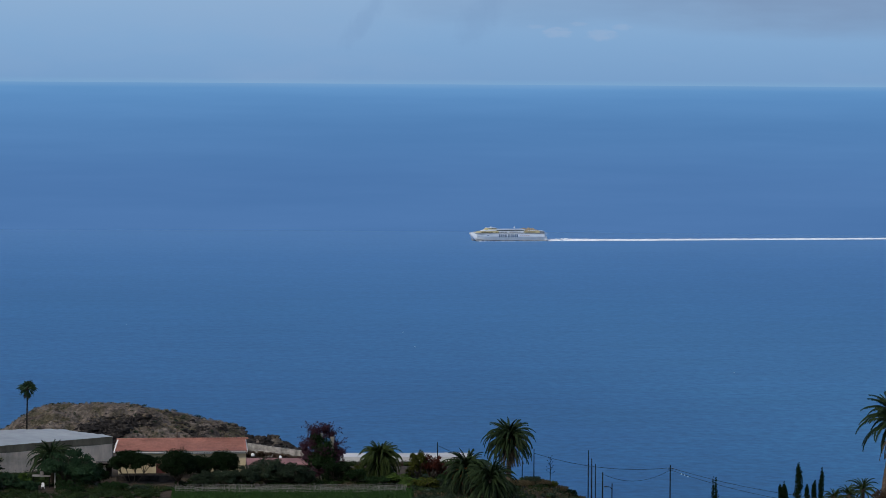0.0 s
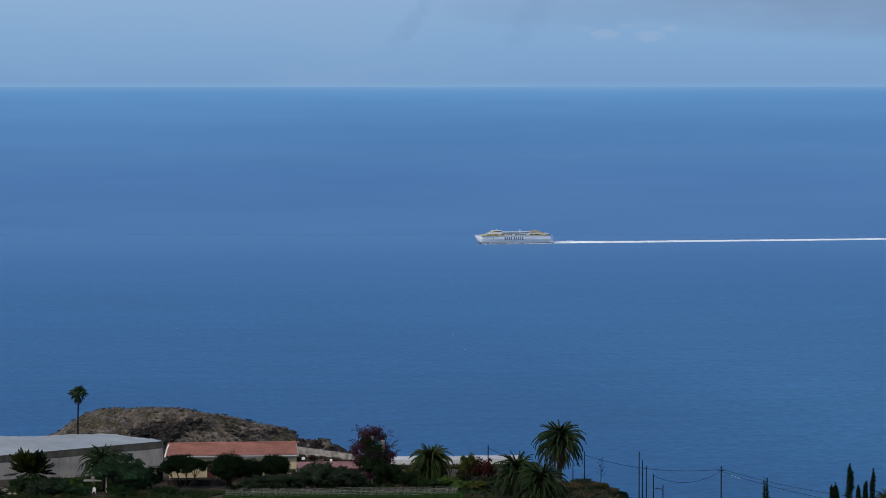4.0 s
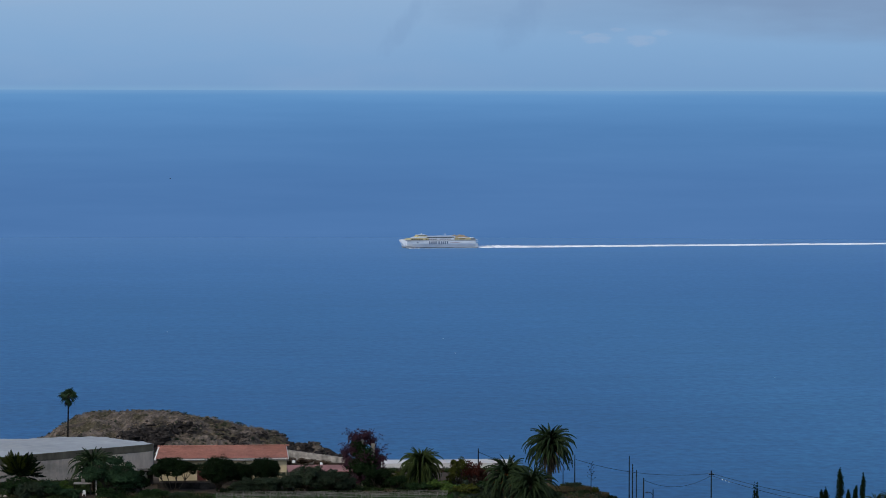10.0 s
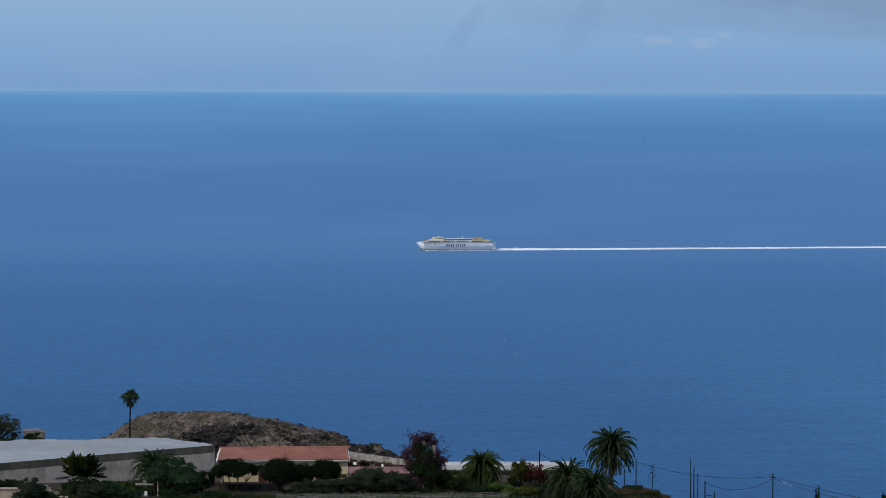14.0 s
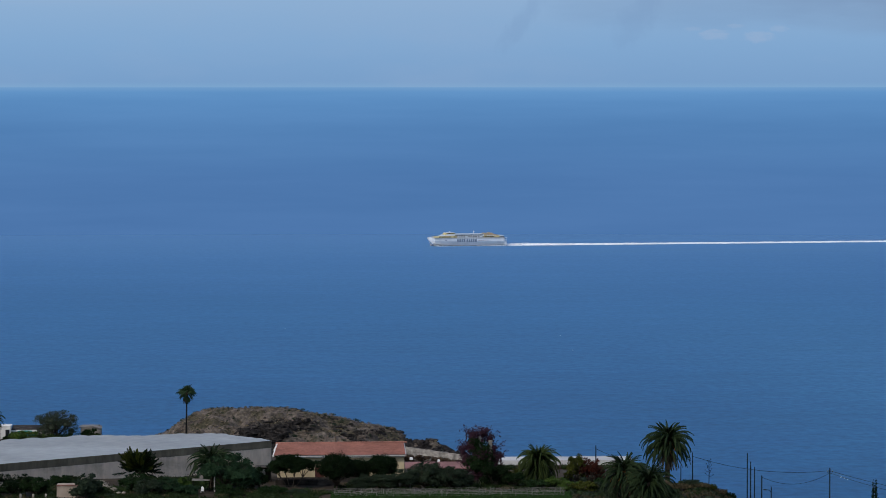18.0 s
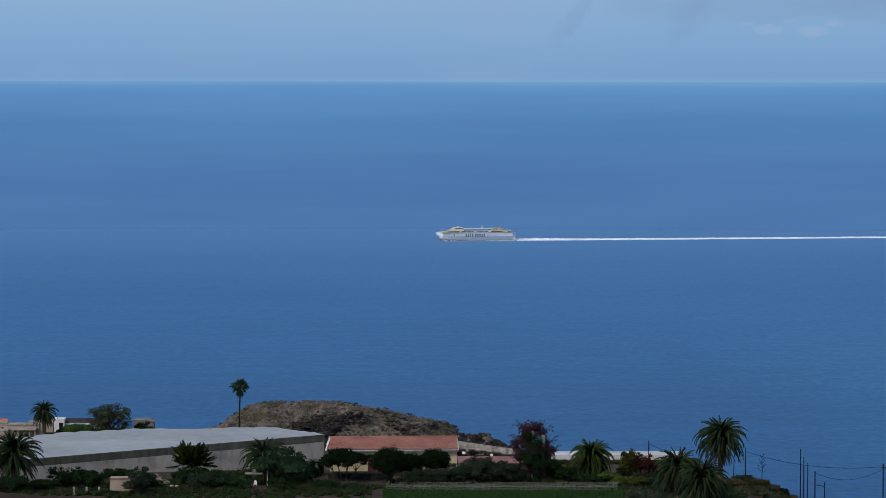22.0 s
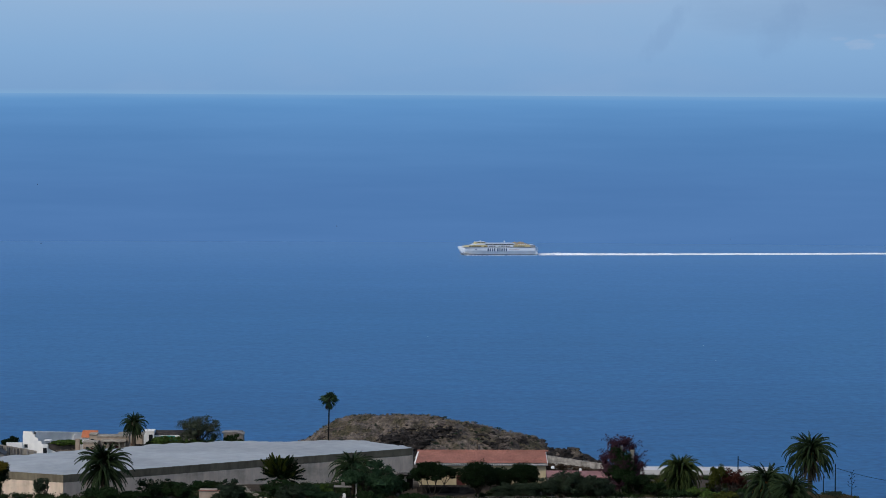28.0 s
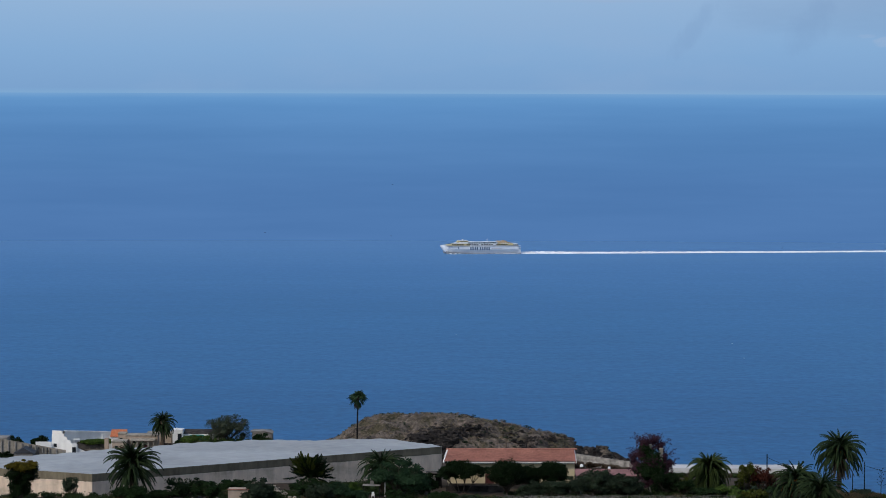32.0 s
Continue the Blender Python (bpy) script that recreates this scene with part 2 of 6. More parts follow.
def net_wall_material():
    """Beige net with grey drips from above and greenish dirt in blotches."""
    m, n, l, b = material("beige_net_wall", 0.9, 0.1)
    col = ramp(n, l, noise_tex(n, l, coords(n, l, (1, 1, 0.4)), 1.2, 5), ((0.3, (0.61, 0.48, 0.375)), (0.7, (0.77, 0.63, 0.505))))
    drip = ramp(n, l, noise_tex(n, l, coords(n, l, (0.55, 0.55, 0.05)), 1.0, 4, 0.6), ((0.34, (0.80, 0.80, 0.80)), (0.56, (1, 1, 1))))
    blot = ramp(n, l, noise_tex(n, l, coords(n, l, (0.16, 0.16, 0.3)), 1.0, 4, 0.65), ((0.36, (0.72, 0.73, 0.71)), (0.52, (1, 1, 1))))
    col = mix(n, l, 1.0, mix(n, l, 1.0, col, drip, "MULTIPLY"), blot, "MULTIPLY")
    l.new(col, b.inputs["Base Color"])
    bump(n, l, b, noise_tex(n, l, coords(n, l, (1, 1, 0.3)), 2.0, 4), 0.5, 0.03)
    trans = n.new("ShaderNodeBsdfTranslucent")
    l.new(col, trans.inputs["Color"])
    ms = n.new("ShaderNodeMixShader")
    ms.inputs[0].default_value = 0.15
    l.new(b.outputs[0], ms.inputs[1])
    l.new(trans.outputs[0], ms.inputs[2])
    l.new(ms.outputs[0], n["Material Output"].inputs["Surface"])
    return m


NET_WALL = net_wall_material()
WOOD = two_scale("weathered_pole_wood", (0.007, 0.007, 0.008), (0.02, 0.018, 0.017), 3.0, 0.9, 0.1, 0.3, 0.01, 0.0, (1, 1, 0.1))
PALE_WOOD = two_scale("pale_wood", (0.3, 0.28, 0.25), (0.42, 0.4, 0.36), 3.0, 0.9, 0.1, 0.3, 0.01)
TRUNK = two_scale("palm_trunk_bark", (0.06, 0.045, 0.035), (0.15, 0.115, 0.085), 2.5, 0.95, 0.1, 0.4, 0.06)
BARK = two_scale("tree_bark", (0.045, 0.036, 0.028), (0.12, 0.10, 0.08), 3.0, 0.95, 0.1, 0.4, 0.04)
CABLE = two_scale("black_cable", (0.012, 0.012, 0.013), (0.02, 0.02, 0.022), 2.0, 0.6, 0.3, 0.2, 0.0)
TEAL = two_scale("teal_sheet", (0.02, 0.2, 0.17), (0.04, 0.28, 0.24), 1.0, 0.6, 0.3, 0.2, 0.0)
FROND = leaf_material("palm_leaf", (0.0012, 0.0038, 0.002), (0.024, 0.040, 0.016), 0.1, 0.55, 1.0, 0.3)
FROND_YOUNG = leaf_material("bright_palm_leaf", (0.0025, 0.0065, 0.002), (0.040, 0.058, 0.017), 0.2, 0.55, 1.0, 0.3)
DEAD_FROND = leaf_material("dry_palm_leaf", (0.03, 0.023, 0.015), (0.12, 0.092, 0.058))
DATES = two_scale("orange_date_stalk", (0.28, 0.11, 0.03), (0.42, 0.18, 0.05), 4.0, 0.7, 0.2, 0.3, 0.0)
LEAF_DARK = leaf_material("dark_leaf", (0.002, 0.005, 0.002), (0.011, 0.023, 0.008))
LEAF_MID = leaf_material("green_leaf", (0.003, 0.0085, 0.0035), (0.020, 0.042, 0.014))
LEAF_TAN = leaf_material("tan_grass_leaf", (0.022, 0.019, 0.012), (0.115, 0.092, 0.052))
LEAF_UNDER = leaf_material("undergrowth_leaf", (0.0035, 0.008, 0.003), (0.026, 0.043, 0.014))
LEAF_FAN = leaf_material("fan_palm_leaf", (0.006, 0.014, 0.007), (0.045, 0.078, 0.038), 0.2, 0.4)
LEAF_OLIVE = leaf_material("grey_green_leaf", (0.006, 0.011, 0.007), (0.038, 0.056, 0.034))
LEAF_GREY = leaf_material("dusty_leaf", (0.009, 0.014, 0.009), (0.058, 0.072, 0.047))
LEAF_CROP = leaf_material("crop_leaf", (0.004, 0.014, 0.004), (0.031, 0.072, 0.019))
LEAF_BROWN = leaf_material("withered_leaf", (0.012, 0.008, 0.006), (0.075, 0.052, 0.034))
LEAF_FIG = leaf_material("fig_leaf", (0.004, 0.013, 0.006), (0.030, 0.062, 0.030))
LEAF_BRIGHT = leaf_material("fresh_green_leaf", (0.012, 0.027, 0.006), (0.075, 0.125, 0.027))
DARK_ROCK = two_scale("black_lava_with_shade", (0.006, 0.006, 0.007), (0.045, 0.04, 0.038), 0.9, 0.95, 0.1, 0.5, 0.2)
LEAF_YELLOW = leaf_material("yellow_green_leaf", (0.006, 0.012, 0.003), (0.072, 0.082, 0.016))
LEAF_GOLD = leaf_material("golden_flower_leaf", (0.012, 0.014, 0.003), (0.125, 0.100, 0.014))
LEAF_CONIFER_LIT = leaf_material("sunlit_conifer_leaf", (0.003, 0.008, 0.002), (0.062, 0.078, 0.014))
LEAF_RED = leaf_material("bougainvillea_leaf", (0.010, 0.007, 0.009), (0.066, 0.030, 0.042))
LEAF_RUST = leaf_material("rust_red_leaf", (0.014, 0.006, 0.005), (0.074, 0.023, 0.016))
LEAF_DRY = leaf_material("dry_grass_leaf", (0.058, 0.049, 0.041), (0.23, 0.192, 0.152))
LEAF_STRAW = leaf_material("straw_leaf", (0.07, 0.058, 0.038), (0.27, 0.220, 0.145))
SHIP_WHITE = two_scale("white_ship_paint", (0.58, 0.63, 0.69), (0.68, 0.73, 0.78), 0.15, 0.4, 0.5, 0.1, 0.0)
SHIP_YELLOW = two_scale("yellow_ship_paint", (0.46, 0.39, 0.19), (0.66, 0.56, 0.30), 0.2, 0.5, 0.4, 0.15, 0.0)
SHIP_TAN = two_scale("tan_ship_paint", (0.30, 0.23, 0.15), (0.46, 0.36, 0.24), 0.3, 0.6, 0.3, 0.15, 0.0)
SHIP_GREY = two_scale("grey_ship_deck", (0.26, 0.28, 0.3), (0.36, 0.38, 0.4), 0.3, 0.7, 0.3, 0.2, 0.0)
SLATE = two_scale("blue_grey_sheet", (0.03, 0.034, 0.042), (0.055, 0.06, 0.072), 0.8, 0.7, 0.3, 0.3, 0.01)
SHIP_RUST = two_scale("faded_red_ship_paint", (0.30, 0.20, 0.20), (0.36, 0.25, 0.25), 0.5, 0.5, 0.4, 0.1, 0.0)
SHIP_BLUE = two_scale("navy_ship_paint", (0.045, 0.085, 0.15), (0.06, 0.105, 0.18), 0.5, 0.5, 0.4, 0.1, 0.0)
FOAM = two_scale("sea_foam", (0.82, 0.86, 0.90), (0.94, 0.96, 0.98), 0.3, 0.9, 0.1, 0.2, 0.2)


# ---- mesh tools ----
class Shape:
    """Collects corners and faces for one mesh."""

    def __init__(self):
        self.v, self.f = [], []

    def add(self, verts, faces):
        k = len(self.v)
        self.v += [tuple(p) for p in verts]
        self.f += [tuple(i + k for i in f) for f in faces]
        return self

    def box(self, x0, x1, y0, y1, z0, z1, m=None):
        p = [(x, y, z) for z in (z0, z1) for x, y in ((x0, y0), (x1, y0), (x1, y1), (x0, y1))]
        if m is not None:
            p = [m @ Vector(q) for q in p]
        return self.add(p, [(3, 2, 1, 0), (4, 5, 6, 7), (0, 1, 5, 4), (1, 2, 6, 5), (2, 3, 7, 6), (3, 0, 4, 7)])

    def soft_box(self, x0, x1, y0, y1, z0, z1, c=0.05):
        """A box with its upright and upper edges cut off."""
        def ring(d, z):
            a0, a1, b0, b1 = x0 + d, x1 - d, y0 + d, y1 - d
            return [(a0 + c, b0, z), (a1 - c, b0, z), (a1, b0 + c, z), (a1, b1 - c, z), (a1 - c, b1, z), (a0 + c, b1, z), (a0, b1 - c, z), (a0, b0 + c, z)]
        p = ring(0, z0) + ring(0, z1 - c) + ring(c, z1)
        f = [tuple(range(7, -1, -1)), tuple(range(16, 24))]
        for k in (0, 8):
            f += [(k + i, k + (i + 1) % 8, k + 8 + (i + 1) % 8, k + 8 + i) for i in range(8)]
        return self.add(p, f)

    def tube(self, points, radii, sides=8, cap=True):
        pts = [Vector(p) for p in points]
        k0, rows = len(self.v), []
        for i, p in enumerate(pts):
            d = (pts[min(i + 1, len(pts) - 1)] - pts[max(i - 1, 0)]).normalized()
            a = d.cross(Vector((0.3, 0.9, 0.2))).normalized()
            b = d.cross(a)
            self.v += [tuple(p + (a * math.cos(t) + b * math.sin(t)) * radii[i]) for t in (2 * math.pi * s / sides for s in range(sides))]
        for i in range(len(pts) - 1):
            for s in range(sides):
                q = k0 + i * sides
                self.f.append((q + s, q + (s + 1) % sides, q + sides + (s + 1) % sides, q + sides + s))
        if cap:
            self.f.append(tuple(k0 + s for s in range(sides))[::-1])
            self.f.append(tuple(k0 + (len(pts) - 1) * sides + s for s in range(sides)))
        return self

    def prism(self, outline, y0, y1, m=None):
        """An outline of (x, z), run from y0 to y1."""
        n = len(outline)
        p = [Vector((x, y0, z)) for x, z in outline] + [Vector((x, y1, z)) for x, z in outline]
        if m is not None:
            p = [m @ q for q in p]
        return self.add(p, [tuple(range(n)), tuple(range(2 * n - 1, n - 1, -1))] + [(i, i + n, (i + 1) % n + n, (i + 1) % n) for i in range(n)])

    def blob(self, centre, radii, seed=0, rough=0.25, rings=6, sides=9):
        k0 = len(self.v)
        off = Vector((seed * 7.3, seed * 3.1, seed * 1.7))
        for i in range(rings + 1):
            t = math.pi * i / rings
            for s in range(sides):
                a = 2 * math.pi * s / sides
                d = Vector((math.sin(t) * math.cos(a), math.sin(t) * math.sin(a), math.cos(t)))
                r = 1 + rough * noise.noise(d * 1.9 + off) * 1.6
                self.v.append((centre[0] + d.x * radii[0] * r, centre[1] + d.y * radii[1] * r, centre[2] + d.z * radii[2] * r))
        for i in range(rings):
            for s in range(sides):
                q = k0 + i * sides
                self.f.append((q + s, q + sides + s, q + sides + (s + 1) % sides, q + (s + 1) % sides))
        return self

    def mesh(self, name, mat, smooth=False):
        me = bpy.data.meshes.new(name)
        me.from_pydata(self.v, [], self.f)
        me.materials.append(mat)
        if smooth:
            me.polygons.foreach_set("use_smooth", [True] * len(me.polygons))
        me.update()
        return me


def part(name, shape, mat, parent, label="", smooth=False, m=None, kind=""):
    """One mesh under a thing or under a part."""
    me = shape if isinstance(shape, bpy.types.Mesh) else shape.mesh(name, mat, smooth)
    ob = new(name, me)
    ob.parent = parent
    if m is not None:
        ob.matrix_basis = m
    return tagged(ob, label, kind=kind)


def thing(name, label, category, x, y, z, turn=0, group="", kind=""):
    ob = new(name)
    ob.empty_display_size = 0.2
    ob.matrix_basis = pose(x, y, z, 0, 0, turn)
    return tagged(ob, label, category, group, kind)


def setting(name, shape, mat, label, smooth=False):
    return tagged(new(name, shape.mesh(name, mat, smooth)), label, name.split("_")[0], kind="structure")


def smooth_step(a, b, x):
    t = min(1, max(0, (x - a) / (b - a)))
    return t * t * (3 - 2 * t)


# ---- ground, sea and distance ----
PROFILE = ((-80, 196), (-10, 193.4), (5, 193.2), (20, 188), (60, 180), (150, 162), (300, 144), (450, 134), (540, 132.0), (575, 131.6), (600, 129.5), (650, 126.0), (740, 115.5), (850, 103), (925, 96), (950, 60), (985, -8), (1100, -12))


def ground_z(x, y):
    b = x / max(y, 60) * 6200
    for (y0, z0), (y1, z1) in zip(PROFILE, PROFILE[1:]):
        if y <= y1:
            z = z0 + (z1 - z0) * max(0, (y - y0) / (y1 - y0))
            break
    else:
        z = -12
    if y > 545:
        z -= smooth_step(570, 800, b) * 0.17 * min(y - 545, 250)
    if y > 470:
        z -= 0.2 * min(y - 470, 160) * smooth_step(785, 850, b) * smooth_step(1130, 1030, b)
        z -= 2.6 * smooth_step(705, 800, b)
        z -= 1.3 * smooth_step(800, 900, b) + 0.9 * smooth_step(1040, 1080, b)
    if y > 546:
        z -= 0.9 * smooth_step(-120, -220, b) * smooth_step(549, 556, y) * smooth_step(720, 690, y)
        z -= 2.2 * smooth_step(-430, -520, b) * smooth_step(546, 553, y) * smooth_step(720, 690, y)
    if y > 590:
        z -= 4.0 * max(smooth_step(-100, -260, b) * smooth_step(640, 665, y) * smooth_step(728, 700, y), smooth_step(-450, -540, b) * smooth_step(590, 604, y) * smooth_step(736, 727, y))
        z += 3.5 * smooth_step(-250, -330, b) * smooth_step(640, 720, y) * smooth_step(900, 800, y)
    return z


def spot(b, d):
    """East and out to sea, from a bearing and a distance."""
    return b * d / 6200, d


def build_ground():
    xs = list(np.arange(-420, -120, 12)) + list(np.arange(-120, 140, 4)) + list(np.arange(140, 421, 12))
    ys = list(np.arange(-80, 480, 16)) + list(np.arange(480, 660, 4)) + list(np.arange(660, 930, 9)) + list(np.arange(930, 1000, 5)) + [1020, 1100]
    s = Shape()
    for y in ys:
        for x in xs:
            rough = noise.noise(Vector((x * 0.08, y * 0.08, 0))) * 0.35 + (noise.noise(Vector((x * 0.06, y * 0.06, 7))) * 5 if y > 935 else 0)
            s.v.append((x, y, ground_z(x, y) + rough * (0 if y < 40 else 1)))
    n = len(xs)
    s.f = [(j * n + i, j * n + i + 1, (j + 1) * n + i + 1, (j + 1) * n + i) for j in range(len(ys) - 1) for i in range(n - 1)]
    return setting("ground", s, SOIL, "dry brown terraced ground sloping down to a sea cliff", True)


def fan(radii_z, spread, steps):
    """A sheet round the lookout, ring by ring."""
    s = Shape()
    for r, z in radii_z:
        for i in range(steps + 1):
            a = radians(-spread + 2 * spread * i / steps)
            s.v.append((r * math.sin(a), r * math.cos(a), z))
    n = steps + 1
    s.f = [(j * n + i, j * n + i + 1, (j + 1) * n + i + 1, (j + 1) * n + i) for j in range(len(radii_z) - 1) for i in range(steps)]
    return s


build_ground()
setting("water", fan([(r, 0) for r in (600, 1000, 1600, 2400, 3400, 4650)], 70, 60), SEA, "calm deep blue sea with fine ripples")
setting("backdrop_sea", fan([(4650, 0), (4700, 25), (4880, EYE)], 70, 60), FAR_SEA, "glowing far sea backdrop with haze painted up to the horizon")
setting("backdrop_sky", fan([(4884, EYE - 4), (4890, EYE + 190)], 70, 60), FAR_SKY, "pale blue hazy sky with faint clouds")


# ---- plants ----
def leaf_cloud(lobes, count, size, seed, width=0.5, low=-0.45, upright=0.0, core=0.6):
    """Many small folded leaves on the skins of several lobes (centre, radii)."""
    rng = np.random.default_rng(seed)
    area = np.array([r[0] * r[1] + r[0] * r[2] + r[1] * r[2] for _, r in lobes])
    pick = rng.choice(len(lobes), count, p=area / area.sum())
    d = rng.normal(size=(count, 3))
    d[:, 2] = np.where(d[:, 2] < low, -d[:, 2], d[:, 2])
    d /= np.linalg.norm(d, axis=1)[:, None]
    cen = np.array([c for c, _ in lobes])[pick]
    rad = np.array([r for _, r in lobes])[pick]
    wob = 1 + 0.16 * np.sin(d[:, 0] * 7 + pick * 2.1) * np.sin(d[:, 1] * 6 + pick) + 0.12 * np.sin(d[:, 2] * 9 + pick)
    p = cen + d * rad * (wob * rng.uniform(0.55, 1.08, count) ** 0.6)[:, None]
    along = rng.normal(size=(count, 3)) + d * 0.7 + np.array([0, 0, upright])
    along /= np.linalg.norm(along, axis=1)[:, None]
    side = np.cross(along, rng.normal(size=(count, 3)) + d * 0.6)
    side /= np.linalg.norm(side, axis=1)[:, None] + 1e-9
    ln = (size * rng.uniform(0.6, 1.4, count))[:, None]
    up = np.cross(side, along) * ln * 0.15
    quad = np.stack([p - along * ln * 0.5, p + side * ln * width * 0.5 + up, p + along * ln * 0.5, p - side * ln * width * 0.5 + up], 1)
    s = Shape()
    s.v = quad.reshape(-1, 3).tolist()
    s.f = [t for i in range(0, 4 * count, 4) for t in ((i, i + 1, i + 2), (i, i + 2, i + 3))]
    for i, (c, r) in enumerate(lobes):
        s.blob(c, [core * q for q in r], seed + i, 0.4, 5, 7)
    return s


def limbs(height, lobes, radius, seed, stems=1):
    """A tapered trunk and a limb to each lobe."""
    rng = random.Random(seed)
    s = Shape()
    for k in range(stems):
        dx, dy = rng.uniform(-0.3, 0.3) * (stems > 1), rng.uniform(-0.3, 0.3) * (stems > 1)
        fork = Vector((dx * 2.2 + rng.uniform(-0.15, 0.15), dy * 2.2, height))
        s.tube([(dx, dy, -0.3), (dx * 1.4, dy * 1.4, height * 0.5), fork], [radius * 1.2, radius, radius * 0.8], 7)
        for c, r in lobes[k::stems]:
            end = Vector(c) + Vector((0, 0, r[2] * 0.35))
            mid = fork.lerp(end, 0.5) + Vector((rng.uniform(-0.3, 0.3), rng.uniform(-0.3, 0.3), -0.1))
            s.tube([fork, mid, end], [radius * 0.6, radius * 0.4, radius * 0.12], 5)
            for j in range(3):
                tip = Vector(c) + Vector((rng.uniform(-1, 1) * r[0], rng.uniform(-1, 1) * r[1], rng.uniform(-0.1, 0.8) * r[2]))
                s.tube([mid, tip], [radius * 0.25, radius * 0.06], 4)
    return s


def lobed(w, h, z, count, seed, depth=None):
    """Lobes that fill an uneven crown of width w and height h whose middle is at z, with small outlying clumps."""
    rng = random.Random(seed)
    dp = depth or w
    out = [((0, 0, z - 0.04 * h), (w * 0.29, dp * 0.29, h * 0.36))]
    for i in range(count):
        a = 2 * math.pi * i / count + rng.uniform(-0.5, 0.5)
        k = rng.uniform(0.15, 0.27)
        out.append(((math.cos(a) * w * (0.46 - k * 0.62), math.sin(a) * dp * (0.46 - k * 0.62), z + rng.uniform(-0.26, 0.24) * h), (w * k, dp * k, h * rng.uniform(0.15, 0.26))))
    for i in range(count + 3):
        a, e = i * 2.4 + rng.uniform(-0.5, 0.5), rng.uniform(-0.1, 1.25)
        k = rng.uniform(0.06, 0.12)
        out.append(((math.cos(a) * math.cos(e) * w * 0.43, math.sin(a) * math.cos(e) * dp * 0.43, z + math.sin(e) * h * 0.43), (w * k, dp * k, h * k * rng.uniform(0.8, 1.3))))
    return out


def plant(name, label, category, b, d, w, top, leaf, seed, clear=0.25, size=0.4, count=1800, lobe_count=7, stems=2, group="", base=None, upright=0.0, width=0.5, turn=0, ball=False):
    """A bush or tree of width w and height top; its leaves begin at the share clear of its height."""
    x, y = spot(b, d)
    z = ground_z(x, y) if base is None else base
    ob = thing(name, label, category, x, y, z - 0.1, turn, group)
    lobes = lobed(w, top * (1 - clear), top * (1 + clear) / 2, lobe_count, seed)
    if ball:
        rng, zc, hc = random.Random(seed), top * (1 + clear) / 2, top * (1 - clear)
        lobes = [((0, 0, zc), (w * 0.43, w * 0.43, hc * 0.43))]
        for k in range(16):
            a, e = k * 2.4, -0.5 + 1.4 * k / 15
            lobes.append(((math.cos(a) * math.cos(e) * w * 0.36, math.sin(a) * math.cos(e) * w * 0.36, zc + math.sin(e) * hc * 0.36), (w * 0.17, w * 0.17, hc * 0.15 * rng.uniform(0.8, 1.2))))
    part("trunk", limbs(top * max(clear, 0.12), lobes, 0.035 * top ** 0.7 + 0.02, seed, stems), BARK, ob, smooth=True)
    part("crown", leaf_cloud(lobes, int(count * 1.5), size * 0.85, seed, width, upright=upright, core=0.35 if upright > 1 else 0.6), leaf, ob)
    return ob


def frond_mesh(name, mat, length, start, bend, leaflets=56, blade=0.55, seed=0):
    """A feather leaf that leaves the trunk along x at an upward angle and bends down (degrees)."""
    rng = random.Random(seed)
    s = Shape()
    pts, p = [Vector((0, 0, 0))], Vector((0, 0, 0))
    for i in range(10):
        a = radians(start - bend * ((i + 0.5) / 10) ** 1.3)
        p = p + Vector((math.cos(a), 0, math.sin(a))) * length / 10
        pts.append(p)
    s.tube(pts, [0.06 * (1 - 0.85 * i / 10) + 0.01 for i in range(11)], 4)
    for k in range(leaflets):
        t = 0.12 + 0.87 * k / (leaflets - 1)
        q = t * 10
        i = min(int(q), 9)
        p = pts[i].lerp(pts[i + 1], q - i)
        d = (pts[i + 1] - pts[i]).normalized()
        above = d.cross(Vector((0, 1, 0))).normalized() * -1
        ln = blade * 1.3 * math.sin(math.pi * (0.22 + 0.68 * t)) ** 0.8 * (1.12 - 0.5 * t) * rng.uniform(0.82, 1.15)
        for sgn in (-1, 1):
            out = Vector((0, sgn, 0)) * 0.55 + d * 0.62 + above * rng.uniform(0.15, 0.6)
            out.normalize()
            wide = d * 0.046 * length / 4
            tip = p + out * ln + Vector((0, 0, -0.3 * ln))
            mid = p + out * ln * 0.5
            s.add([p - wide * 0.6, p + wide * 0.6, mid + wide, tip, mid - wide * 0.8], [(0, 1, 2, 4), (4, 2, 3)])
    return s.mesh(name, mat)


FROND_SHAPES = ((85, 52), (74, 80), (61, 99), (46, 108), (28, 104), (6, 88), (-16, 64), (-42, 40))
FROND_MESHES = {}


def frond_set(mat, length, droop=1.0):
    key = (mat.name, length, droop)
    if key not in FROND_MESHES:
        FROND_MESHES[key] = [frond_mesh("frond", mat, length * (0.7, 0.84, 0.95, 1, 1, 1, 1, 1)[i], e, f * droop, seed=i, blade=0.08 * length) for i, (e, f) in enumerate(FROND_SHAPES)]
    return FROND_MESHES[key]


def trunk_shape(h, r0, r1, lean=0.0, flare=1.35, rings=True):
    s = Shape()
    n = max(6, int(h / 0.6))
    pts, rad = [], []
    for i in range(n + 1):
        t = i / n
        pts.append((lean * t * t, 0, h * t - 0.4 * (t == 0)))
        rad.append((r0 + (r1 - r0) * t) * (flare if i == 0 else 1) * (1.06 if rings and i % 2 else 1))
    return s.tube(pts, rad, 10)


